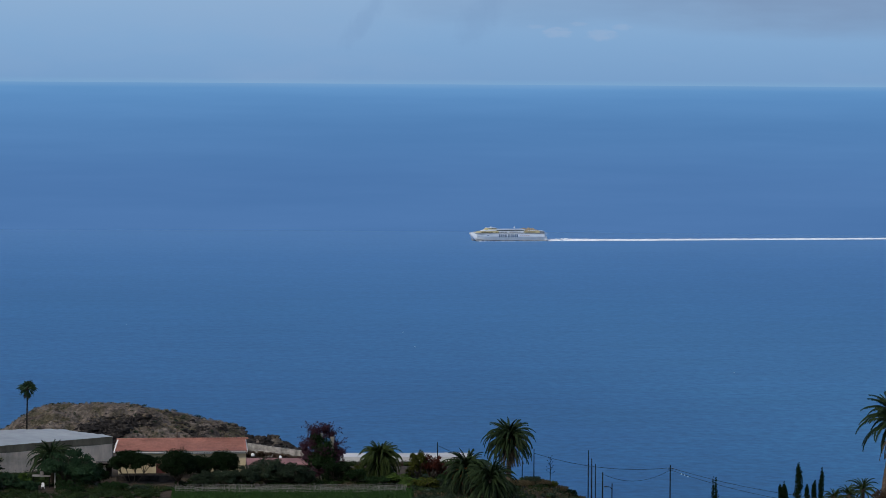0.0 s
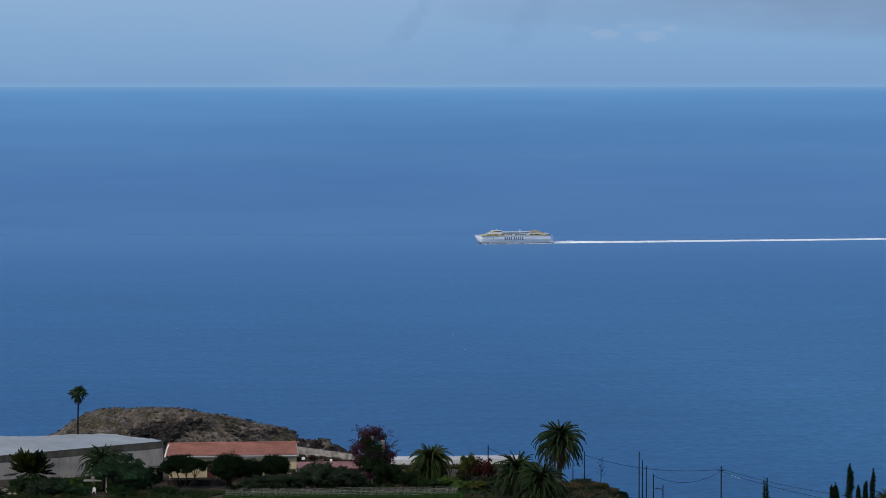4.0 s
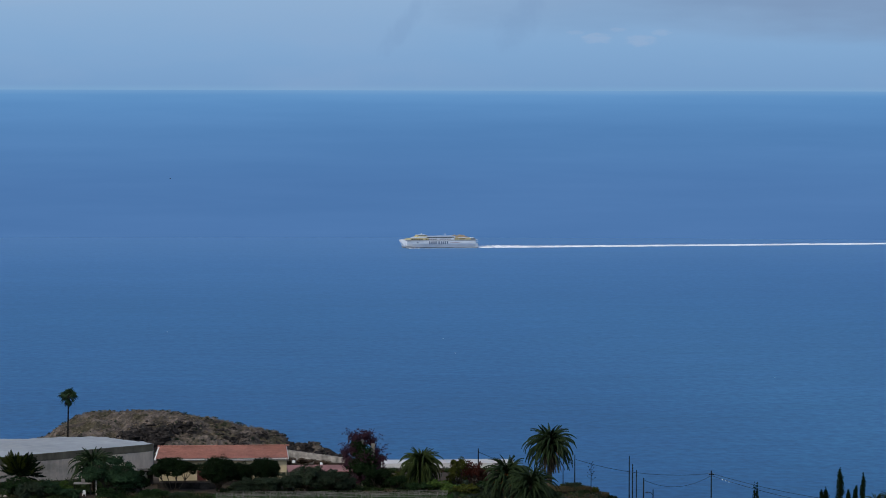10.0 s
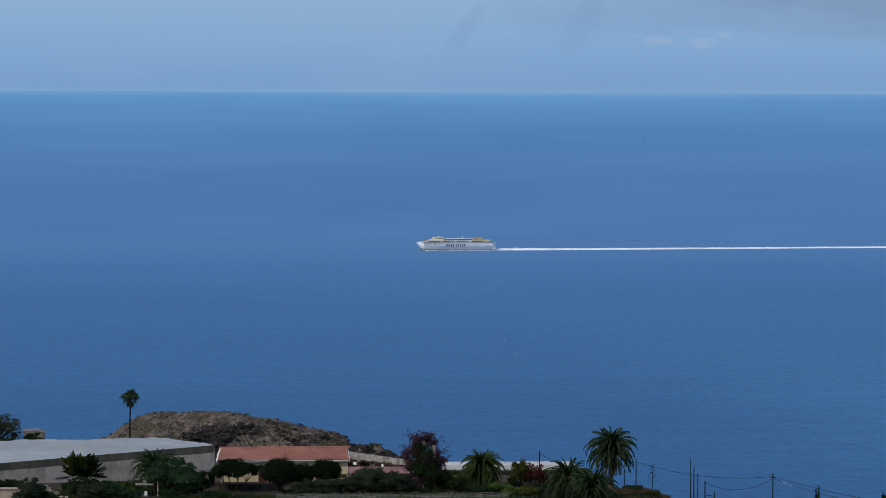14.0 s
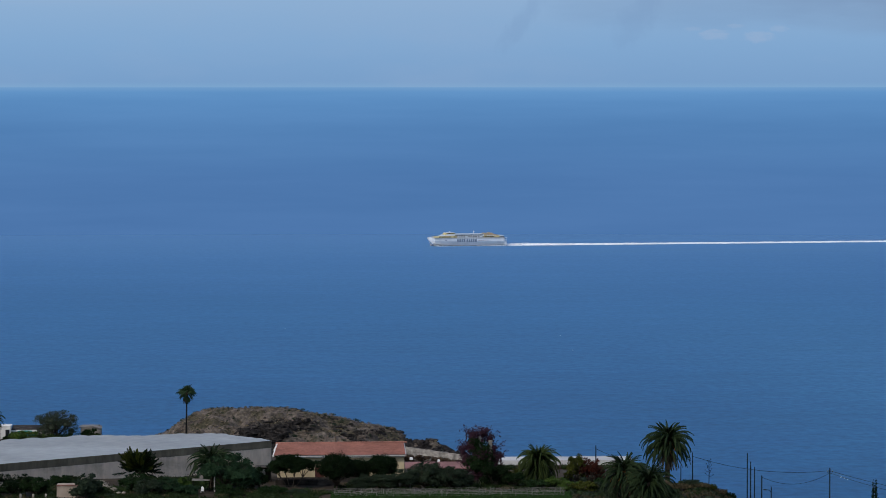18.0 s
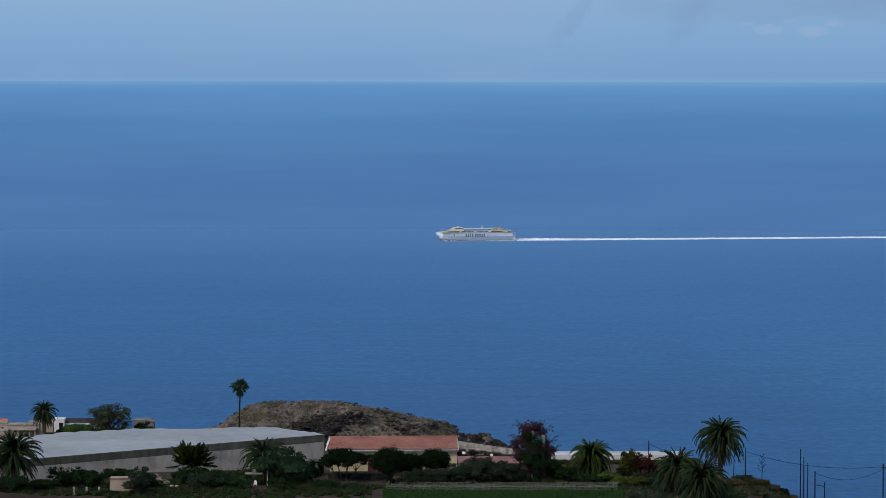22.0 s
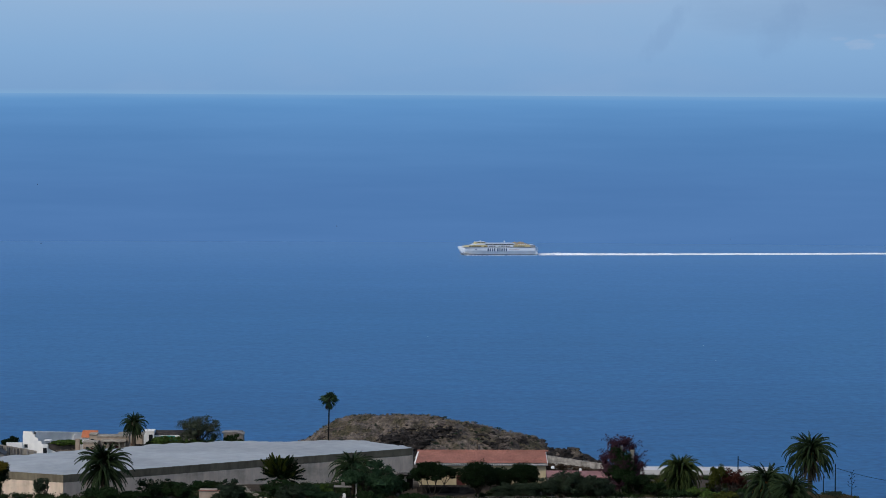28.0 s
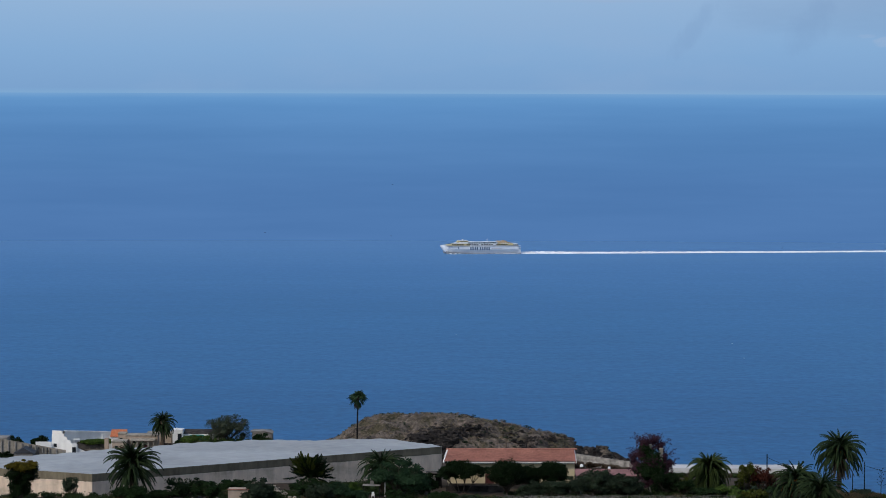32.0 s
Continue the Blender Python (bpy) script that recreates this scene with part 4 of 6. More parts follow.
def hill_cover():
    """Boulders, crags and dry bushes scattered over the mound."""
    rng = random.Random(8)
    rocks, scrub, dark, pale = Shape(), [], [], []
    for i in range(5200):
        x, y, z = HILL_SHAPE.v[rng.randrange(len(HILL_SHAPE.v))]
        if y > 866:
            continue
        b = x / y * 6200
        rocky = noise.noise(Vector((x * 0.11, y * 0.11, 2.0))) + 0.75 * math.exp(-((b + 75) / 50) ** 2 - ((z - 111.5) / 3.5) ** 2) + (0.45 if b > 165 else 0) + (0.1 if -20 < b < 150 and z < 110.5 else 0)
        if rocky > (0.46 if b < -20 else 0.34) and len(rocks.v) < 40000:
            r = rng.uniform(0.15, 0.55) * (1.4 if rocky > 0.65 else 1)
            rocks.blob((x, y, z + 0.1), (r, r * 0.9, r * rng.uniform(0.4, 0.7)), i, 0.8, 4, 6)
        elif rng.random() < 0.85:
            r = rng.uniform(0.15, 0.42) * (1.7 if b > -25 and rng.random() < 0.4 else 1)
            k = rng.random()
            (scrub if k < 0.5 else pale if k < 0.76 else dark).append(((x, y, z + r * 0.3), (r, r, r * 0.65)))
    crags, ledges = Shape(), Shape()

    def crag(dark, count, r0, r1, steep=0.7):
        near = [v for v in HILL_SHAPE.v if v[1] < 852 and dark(v[0] / v[1] * 6200, v[2]) + 0.9 * noise.noise(Vector(v) * 0.14) + 0.6 * noise.noise(Vector(v) * 0.4) > 0.35]
        for i in range(count):
            x, y, z = near[rng.randrange(len(near))]
            r = rng.uniform(r0, r1)
            (ledges if rng.random() < 0.3 else crags).blob((x, y - 0.2, z), (r * 1.3, r, r * rng.uniform(0.5, 1.0)), i + 7, steep, 6, 8)
    # black rock on the dark cliff, its colour also carrying the overhang's shade
    crag(lambda b, z: 1.1 - ((b + 72) / 52) ** 2 - ((z - 110.8 - 0.03 * (b + 72)) / 4.0) ** 2, 330, 0.25, 0.95)
    crag(lambda b, z: 0.8 - ((b - 5) / 45) ** 2 - ((z - 114.0) / 1.6) ** 2, 40, 0.3, 0.8)
    crag(lambda b, z: 0.9 - ((b - 110) / 95) ** 2 - ((z - 108.4) / 1.8) ** 2, 120, 0.25, 0.8)
    crag(lambda b, z: 0.7 - ((b - 120) / 70) ** 2 - ((z - 111.6) / 1.3) ** 2, 40, 0.25, 0.6)
    crag(lambda b, z: 1.1 - ((b - 232) / 62) ** 2, 90, 0.4, 1.2)
    part("ledges", ledges, ROCK, hill_thing, "grey-brown rock ledges", kind="stuff")
    part("crags", crags, DARK_ROCK, hill_thing, "black lava crags with cliff shade in their colour", kind="stuff")
    part("boulders", rocks, ROCK, hill_thing, "dark lava boulders", kind="stuff")
    part("dry_scrub", leaf_cloud(scrub, 26000, 0.22, 4, 0.5, 0.0, core=0.35), LEAF_DRY, hill_thing, "dry tan and grey scrub", kind="stuff")
    part("straw_scrub", leaf_cloud(pale, 14000, 0.22, 6, 0.5, 0.0, core=0.35), LEAF_STRAW, hill_thing, "yellow-tan dry cushion bushes", kind="stuff")
    part("green_scrub", leaf_cloud(dark, 9000, 0.26, 5, 0.5, 0.0, core=0.35), LEAF_OLIVE, hill_thing, "grey-green scrub", kind="stuff")


hill_cover()


# ---- plants near the houses ----
feather_palm("dense dark green date palm before the greenhouse wall", -600, 540, 661, 5.3, 1, fronds=135, trunk_r=0.5, low=7, droop=0.9)
feather_palm("small green date palm by the greenhouse", -158, 549, 667, 4.9, 2, fronds=70, trunk_r=0.34, low=5, droop=1.1)
feather_palm("bushy bright green date palm with a hidden trunk", 424, 552, 668, 4.6, 3, FROND_YOUNG, 165, trunk_r=0.4, low=7, droop=1.25)
feather_palm("date palm with orange leaf bases", 577, 531, 687, 4.75, 4, fronds=110, dates=True, dead=6, low=7, droop=1.05)
feather_palm("dark drooping date palm in front of taller palms", 622, 522, 708, 5.2, 5, fronds=110, dead=20, low=7, droop=1.05)
feather_palm("tall date palm with arching fronds and hanging dry fronds", 654, 560, 634, 5.4, 6, fronds=124, dead=22, dates=True, low=6, droop=1.15)
big_palm = feather_palm("tall leaning date palm with long arching fronds", 1327, 480, 606, 6.9, 7, fronds=64, dead=8, trunk_r=0.42, low=5, lean=2.3)
part("withered_skirt", leaf_cloud([((0.2 + 0.12 * i, 0, 2.0 + 0.95 * i), (1.7 + 0.04 * i, 1.2, 1.0)) for i in range(9)], 3400, 0.7, 77, 0.18, -2), LEAF_BROWN, big_palm, "brown withered fronds hanging along the trunk")
feather_palm("dark date palm beside the white houses", -547, 735, 586, 3.6, 8, fronds=105, trunk_r=0.42, low=7)
for k, (b_, dep_, r_) in enumerate(((1296, 727, 3.4), (1243, 741, 2.6), (1270, 737, 2.8))):
    feather_palm("low yellowish palm among shrubs", b_, 541 - k, dep_, r_, 9 + k, FROND_YOUNG, 30, trunk_r=0.26)
fan_palm(-202, 800, 541, 3.15, "tall slender fan palm on the mound")



def umbrella_tree(b, d, w, h, label):
    """Bare limbs that fork out of the ground into flat leafy clumps."""
    rng = random.Random(11)
    x, y = spot(b, d)
    ob = thing("umbrella_tree", label, "tree", x, y, ground_z(x, y) - 0.1)
    wood, clumps = Shape(), []
    stems = [Vector((0.16 * (k - 3), rng.uniform(-0.2, 0.2), -0.2)) for k in (1, 2, 4, 5)]
    forks = [Vector((w * 0.095 * (k - 3) + rng.uniform(-0.35, 0.35), rng.uniform(-0.6, 0.6), h * rng.uniform(0.3, 0.45))) for k in (1, 2, 4, 5)]
    for foot, fork in zip(stems, forks):
        wood.tube([foot, foot.lerp(fork, 0.5) + Vector((0.08, 0, -0.1)), fork], [0.12, 0.09, 0.08], 7)
    for i in range(16):
        a = i * 2.4
        r = w * 0.42 * math.sqrt((i + 0.4) / 16)
        c = Vector((math.cos(a) * r, math.sin(a) * r * 0.7, h * (0.8 - 0.13 * (r / w * 2.4) ** 2) + rng.uniform(-0.55, 0.25)))
        fork = min(forks, key=lambda f: abs(f.x - c.x))
        wood.tube([fork, fork.lerp(c, 0.6) + Vector((0, 0, -0.15)), c], [0.07, 0.05, 0.03], 6)
        k = rng.uniform(0.85, 1.3)
        clumps.append((c - Vector((0, 0, 0.15)), (k, k, 0.68 * k)))
        for j in range(6):
            q = c + Vector((rng.uniform(-1.2, 1.2), rng.uniform(-0.9, 0.9), rng.uniform(-1.15, 0.4)))
            wood.tube([fork.lerp(c, 0.6), q], [0.035, 0.015], 4)
            clumps.append((q, (0.55, 0.55, 0.36)))
    part("trunk", wood, BARK, ob, "several bare grey forked limbs", smooth=True)
    part("crown", leaf_cloud(clumps, 12000, 0.27, 11, 0.5, -0.2, core=0.5), LEAF_DARK, ob)


umbrella_tree(-17, 552, 8.8, 5.4, "dark umbrella-shaped tree with bare forked limbs")
plant("round_tree", "dark dense round clipped tree with short trunk", "tree", 64, 547, 5.9, 6.1, LEAF_DARK, 12, 0.1, 0.28, 6500, 7, 1, ball=True)
plant("round_tree", "small dark round garden tree", "tree", 104, 551, 3.8, 4.8, LEAF_DARK, 13, 0.12, 0.28, 3200, 6, 1, ball=True)
plant("round_tree", "dark dense round tree beside the farmhouse", "tree", 145, 551, 5.2, 5.4, LEAF_DARK, 14, 0.2, 0.28, 6000, 7, 1, ball=True)
for i, (b, d, w, h) in enumerate(((104, 545, 3.2, 2.2), (124, 546, 3.8, 2.7), (152, 545, 4.2, 2.9), (184, 546, 4.6, 3.4), (224, 547, 6.2, 4.5), (262, 546, 5.2, 4.0), (288, 547, 3.6, 3.0))):
    plant("olive_bush", "grey-green feathery bush in a row", "bush", b, d, w, h, LEAF_OLIVE, 20 + i, 0.08, 0.34, 2600, 9, 3, "bushes before the farmhouse", upright=0.8, width=0.28)
plant("fig_tree", "broad dark green fig tree by the greenhouse", "tree", -127, 546, 9.4, 5.8, LEAF_FIG, 31, 0.12, 0.45, 3400, 9, 3)
plant("fig_tree", "low dark green bush by the farmhouse", "bush", -80, 549, 4.2, 3.6, LEAF_DARK, 32, 0.1, 0.4, 1800, 7, 2)


def plume(name, mat, length, seed):
    """An upswept bough along x: a bowed stem set round with needles, thick in the middle and pointed."""
    rng = random.Random(seed)
    s = Shape()
    pts = [Vector((length * t, 0, 0.16 * length * t * t)) for t in (0, 0.25, 0.5, 0.75, 1.0)]
    s.tube(pts, [0.05, 0.04, 0.03, 0.02, 0.008], 4)
    for k in range(120):
        t = 0.1 + 0.9 * k / 119
        q = min(int(t * 4), 3)
        p = pts[q].lerp(pts[q + 1], t * 4 - q)
        a = rng.uniform(0, 6.28)
        reach = length * 0.2 * math.sin(math.pi * (0.18 + 0.74 * t)) * rng.uniform(0.7, 1.25)
        d = Vector((0.85, math.cos(a) * 0.75, math.sin(a) * 0.75 + 0.15)).normalized()
        side = d.cross(Vector((math.sin(a), 0.3, math.cos(a)))).normalized() * 0.045
        s.add([p - side, p + side, p + d * reach * 0.6 + side * 0.8, p + d * reach, p + d * reach * 0.6 - side * 0.8], [(0, 1, 2, 4), (4, 2, 3)])
    return s.mesh(name, mat)


def conifer(b, d, h, reach, label):
    """A spreading tree of feathery boughs in loose tiers, each ending in an upswept point."""
    rng = random.Random(33)
    x, y = spot(b, d)
    ob = thing("conifer_tree", label, "tree", x, y, ground_z(x, y) - 0.1)
    wood = Shape().tube([(0.9, 0, -0.3), (0.75, 0, h * 0.3), (0.2, 0, h * 0.6), (0, 0, h * 0.8)], [0.24, 0.2, 0.13, 0.04], 7)
    inner = [((0.2, 0, h * 0.5), (1.9, 1.6, 0.75)), ((-0.9, 0, h * 0.54), (1.2, 1.0, 0.6)), ((1.2, 0, h * 0.46), (1.3, 1.0, 0.5)), ((0, 0, h * 0.64), (1.2, 1.0, 0.7)), ((0.1, 0, h * 0.76), (1.1, 0.9, 0.7))]
    # two leaf colours paint the light: yellow-green for sunlit boughs, dark for others
    dark = [plume("bough", LEAF_DARK, 2.2, k) for k in range(3)]
    lit = [plume("bough", LEAF_CONIFER_LIT, 2.0, 7 + k) for k in range(3)]
    for i in range(120):
        t = (i + 0.5) / 120
        a = i * 137.5 + rng.uniform(-16, 16)
        far = reach * (0.42 - 0.2 * t ** 1.5) * rng.uniform(0.3, 1.0)
        p = Vector((0.7 * (1 - t) + math.cos(radians(a)) * far * 1.15, math.sin(radians(a)) * far, h * (0.44 + 0.26 * t) + rng.uniform(-0.25, 0.25)))
        if i % 2:
            wood.tube([Vector((0.6 * (1 - t), 0, p.z - 0.35 * far - 0.2)), p], [0.07, 0.035], 4)
        up = -16 + 60 * t ** 0.8 + rng.uniform(-12, 20)
        sc = rng.uniform(0.75, 1.12)
        sunny = (t > 0.42 and math.cos(radians(a)) < 0.5 and rng.random() < 0.85) or rng.random() < 0.15
        part("bough", (lit if sunny else dark)[i % 3], None, ob, "feathery bough coloured yellow-green as if sunlit" if sunny else "", m=Matrix.Translation(p) @ pose(0, 0, 0, 0, 0, a) @ pose(0, 0, 0, rng.uniform(-30, 30), -up, 0) @ Matrix.Diagonal((sc, sc, sc, 1)))
    part("trunk", wood, BARK, ob, smooth=True)
    part("crown", leaf_cloud(inner, 5200, 0.5, 33, 0.18, -0.2, 1.0, core=0.5), LEAF_DARK, ob, "dark inner foliage")


conifer(-290, 548, 7.0, 4.3, "dark tiered tree with sunlight painted on its upswept tips")
for i, (b, d, w, h, m) in enumerate(((-292, 542, 4.4, 3.6, LEAF_MID), (-270, 540, 4.4, 2.8, LEAF_OLIVE), (-236, 543, 4.2, 2.6, LEAF_FIG), (-212, 546, 3.4, 2.4, LEAF_BRIGHT), (-200, 541, 3.6, 1.6, LEAF_FIG), (-130, 540, 4.2, 1.8, LEAF_MID), (-505, 541, 6.4, 3.8, LEAF_DARK), (-470, 540, 4.6, 3.0, LEAF_MID), (-550, 538, 4.2, 1.9, LEAF_MID), (-603, 535, 6.0, 3.0, LEAF_MID), (-376, 538, 4.4, 3.8, LEAF_OLIVE), (-366, 541, 3.4, 2.4, LEAF_MID), (-385, 531, 4.0, 3.3, LEAF_OLIVE), (-50, 541, 4.4, 1.5, LEAF_MID), (-5, 540, 3.6, 1.0, LEAF_OLIVE))):
    plant("bush", "leafy green bush in a garden", "bush", b, d, w, h, m, 40 + i, 0.06, 0.36, 1300, 7, 3, "garden bushes")
for i, (b, d, w, h, m) in enumerate(((-478, 556, 4.4, 2.4, LEAF_MID), (-452, 557, 4.0, 2.0, LEAF_DARK), (-428, 558, 4.2, 2.6, LEAF_MID), (-402, 559, 4.0, 2.2, LEAF_UNDER), (-300, 560, 3.8, 1.8, LEAF_MID), (-262, 560, 4.4, 2.2, LEAF_UNDER), (-236, 561, 3.6, 1.9, LEAF_MID))):
    plant("bush", "dark bush at the foot of the net wall", "bush", b, d, w, h, m, 300 + i, 0.04, 0.34, 1200, 7, 3, "bushes along the net wall")
for i, (b, d, w, h, m) in enumerate(((676, 543, 3.4, 1.5, LEAF_TAN), (694, 546, 3.0, 1.7, LEAF_OLIVE), (712, 545, 3.4, 1.3, LEAF_TAN), (729, 547, 2.8, 1.5, LEAF_YELLOW), (744, 546, 3.0, 1.2, LEAF_TAN), (761, 548, 2.8, 1.5, LEAF_DARK), (776, 548, 2.8, 1.1, LEAF_TAN), (653, 538, 3.2, 1.1, LEAF_OLIVE), (600, 534, 3.6, 1.3, LEAF_TAN), (560, 535, 3.4, 1.5, LEAF_OLIVE))):
    plant("bush", "dry olive and tan shrub on the slope", "bush", b, d, w, h, m, 320 + i, 0.03, 0.3, 1000, 8, 3, "shrubs on the dry slope", upright=1.1, width=0.25)
plant("ivy_bush", "dark narrow bush under a spreading top", "bush", -801, 536, 3.4, 4.6, LEAF_DARK, 60, 0.02, 0.4, 2200, 9, 2)
plant("ivy_bush", "dark spreading bush crown", "bush", -799, 536.2, 5.2, 6.2, LEAF_DARK, 63, 0.45, 0.36, 2200, 9, 2)
plant("ivy_bush", "yellow-green flowering bush top", "bush", -798, 535.8, 4.9, 6.7, LEAF_GOLD, 61, 0.66, 0.28, 1900, 6, 2)
plant("bush", "sparse green bush at the greenhouse wall", "bush", -712, 545, 2.6, 3.4, LEAF_OLIVE, 62, 0.05, 0.3, 600, 6, 3)

def bougainvillea():
    x, y = spot(320, 556)
    ob = thing("bougainvillea", "tall purple-red bougainvillea over ruined pillars", "bush", x, y, ground_z(x, y))
    ob.scale = (1.06, 1.06, 1.05)
    lobes = [((0, 0, 1.6), (3.0, 2.4, 1.8)), ((-1.9, 0, 3.6), (1.7, 1.6, 1.7)), ((1.9, -0.2, 3.2), (1.8, 1.6, 1.8)), ((0.2, -0.9, 4.2), (1.7, 1.4, 1.6)), ((-1.4, 0, 5.6), (1.6, 1.4, 1.5)), ((1.7, 0.2, 5.0), (1.5, 1.3, 1.4)),
             ((-1.1, 0.1, 7.2), (1.4, 1.2, 1.3)), ((0.5, 0.3, 7.7), (1.2, 1.0, 1.0)), ((1.4, 0.5, 6.7), (0.9, 0.9, 1.1)), ((2.9, 0, 4.2), (0.8, 0.8, 0.8)), ((-2.7, 0, 5.0), (0.8, 0.8, 1.0)), ((-0.2, 0.2, 6.3), (1.3, 1.2, 1.2))]
    part("trunk", limbs(1.2, lobes, 0.14, 70, 4), BARK, ob, smooth=True)
    lobes = [(c, tuple(0.86 * q for q in r)) for c, r in lobes]
    part("crown", leaf_cloud(lobes, 4600, 0.28, 70, 0.5), LEAF_RED, ob)
    part("green_growth", leaf_cloud([((0.1, -0.8, 4.8), (1.6, 1.3, 1.6)), ((-0.6, -1.0, 2.8), (2.0, 1.5, 1.6)), ((0.9, -0.9, 3.4), (1.4, 1.2, 1.4)), ((-0.9, -0.4, 6.3), (1.0, 1.2, 1.0))], 2600, 0.28, 71, 0.5), LEAF_MID, ob, "green leaves among the purple ones")
    rng = random.Random(12)
    for i in range(84):
        c, r = lobes[rng.randrange(3, 12) if i % 4 else rng.choice((6, 7, 8))]
        a = rng.uniform(0, 6.28)
        p = Vector(c) + Vector((math.cos(a) * r[0], math.sin(a) * r[1], r[2] * rng.uniform(0.1, 0.9))) * 0.8
        reach = rng.uniform(0.5, 1.25)
        q = p + Vector((math.cos(a) * reach, math.sin(a) * 0.5, rng.uniform(0.1, 1.0)))
        bow = p.lerp(q, 0.5) + Vector((0, 0, 0.2))
        shoot = Shape().tube([p - (q - p) * 0.5, p, bow, q], [0.03, 0.02, 0.015, 0.01], 4)
        for k in range(9):
            e = p.lerp(q, k / 8) + Vector((rng.uniform(-0.18, 0.18), rng.uniform(-0.18, 0.18), 0.2 * math.sin(k * 0.39) + rng.uniform(-0.12, 0.15)))
            u, w = Vector((rng.gauss(0, 1), rng.gauss(0, 1), rng.gauss(0, 1))).normalized() * 0.13, Vector((rng.gauss(0, 1), rng.gauss(0, 1), rng.gauss(0, 1))).normalized() * 0.09
            shoot.add([e - u, e + w, e + u, e - w], [(0, 1, 2), (0, 2, 3)])
        part("shoot", shoot, LEAF_RED, ob, "thin arching flowering shoot")
    return ob


bougainvillea()
plant("bush", "dark green bush under the bougainvillea", "bush", 346, 550, 4.4, 4.0, LEAF_DARK, 71, 0.08, 0.38, 2000, 7, 2)
plant("bush", "dark green bush beside a palm", "bush", 378, 549, 3.4, 2.8, LEAF_MID, 72, 0.08, 0.36, 1300, 7, 2)
plant("bush", "yellow-green shrub beside a palm", "bush", 384, 553, 2.4, 3.2, LEAF_YELLOW, 73, 0.1, 0.3, 700, 6, 2)
plant("bush", "yellow-green pointed shrub among bushes", "bush", 490, 553, 3.6, 4.9, LEAF_YELLOW, 74, 0.05, 0.5, 1100, 6, 4, upright=1.8, width=0.25)
plant("bush", "rust-red leafed shrub beside a pole", "bush", 519, 553, 4.2, 4.5, LEAF_RUST, 75, 0.05, 0.42, 1700, 8, 4, upright=1.2, width=0.3)
for i, (b, d, w, h, m) in enumerate(((420, 547, 4.4, 1.6, LEAF_MID), (455, 548, 3.8, 2.0, LEAF_BRIGHT), (500, 546, 4.0, 1.4, LEAF_OLIVE), (545, 548, 4.0, 2.0, LEAF_MID), (585, 546, 3.8, 1.8, LEAF_DARK), (505, 541, 4.4, 2.0, LEAF_YELLOW), (540, 541, 4.4, 1.9, LEAF_OLIVE), (482, 543, 4.0, 1.8, LEAF_BRIGHT), (565, 542, 3.6, 1.6, LEAF_RUST), (682, 552, 3.2, 1.3, LEAF_YELLOW), (702, 553, 3.0, 1.7, LEAF_OLIVE), (724, 553, 3.2, 1.2, LEAF_RUST), (747, 552, 3.2, 1.3, LEAF_YELLOW), (770, 552, 3.0, 1.0, LEAF_OLIVE), (756, 549, 2.4, 0.8, LEAF_DRY), (715, 550, 3.0, 1.0, LEAF_MID), (738, 550, 3.0, 0.9, LEAF_OLIVE))):
    plant("bush", "low scrub on dry ground", "bush", b, d, w, h, m, 80 + i, 0.06, 0.3, 900, 6, 3, "low scrub")
for i, (b, w, dep) in enumerate(((1177, 1.25, 682), (1145, 0.8, 719), (1153, 0.9, 715), (1194, 0.8, 719), (1207, 0.8, 712), (1220, 0.85, 692), (1023, 0.95, 720), (1029, 0.9, 717))):
    cypress(b, 545, w, dep, 100 + i)
for i, (b, w, h, m) in enumerate(((1089, 5.5, 1.1, LEAF_YELLOW), (1122, 4.5, 0.9, LEAF_BRIGHT), (1158, 4.5, 0.7, LEAF_MID), (1224, 4.0, 2.0, LEAF_YELLOW), (1250, 4.0, 2.4, LEAF_MID), (1276, 4.2, 2.8, LEAF_MID), (1300, 4.5, 3.2, LEAF_YELLOW), (1192, 4.4, 0.9, LEAF_MID))):
    plant("bush", "yellowish green shrub near cypress trees", "bush", b, 540, w, h, m, 120 + i, 0.06, 0.34, 1500, 7, 3, "shrubs near the cypresses")


# ---- poles and wires ----
def pole(b, d, top_dep, r, label, arm=False, wood=None):
    x, y = spot(b, d)
    z = ground_z(x, y)
    h = EYE - top_dep * d / 6200 - z
    ob = thing("utility_pole", label, "pole", x, y, z, 0, "poles on the slope")
    part("shaft", Shape().tube([(0, 0, -0.5), (0, 0, h * 0.5), (0, 0, h)], [r * 1.15, r, r * 0.8], 8), wood or WOOD, ob, smooth=True)
    if arm:
        part("cross_arm", Shape().box(-0.45, 0.45, -0.16, -0.1, h - 0.7, h - 0.58), WOOD, ob)
        for sx in (-0.4, 0.4):
            part("insulator", Shape().tube([(sx, -0.13, h - 0.58), (sx, -0.13, h - 0.5), (sx, -0.13, h - 0.4)], [0.06, 0.09, 0.04], 8), PALE_WOOD, ob)
    return ob


pole(526, 556, 637, 0.1, "dark wooden utility pole among shrubs")
for b, dep, r in ((797, 652, 0.09), (803, 667, 0.095), (810, 677, 0.085), (823, 692, 0.12)):
    pole(b, 560, dep, r, "dark bare wooden pole on the slope")


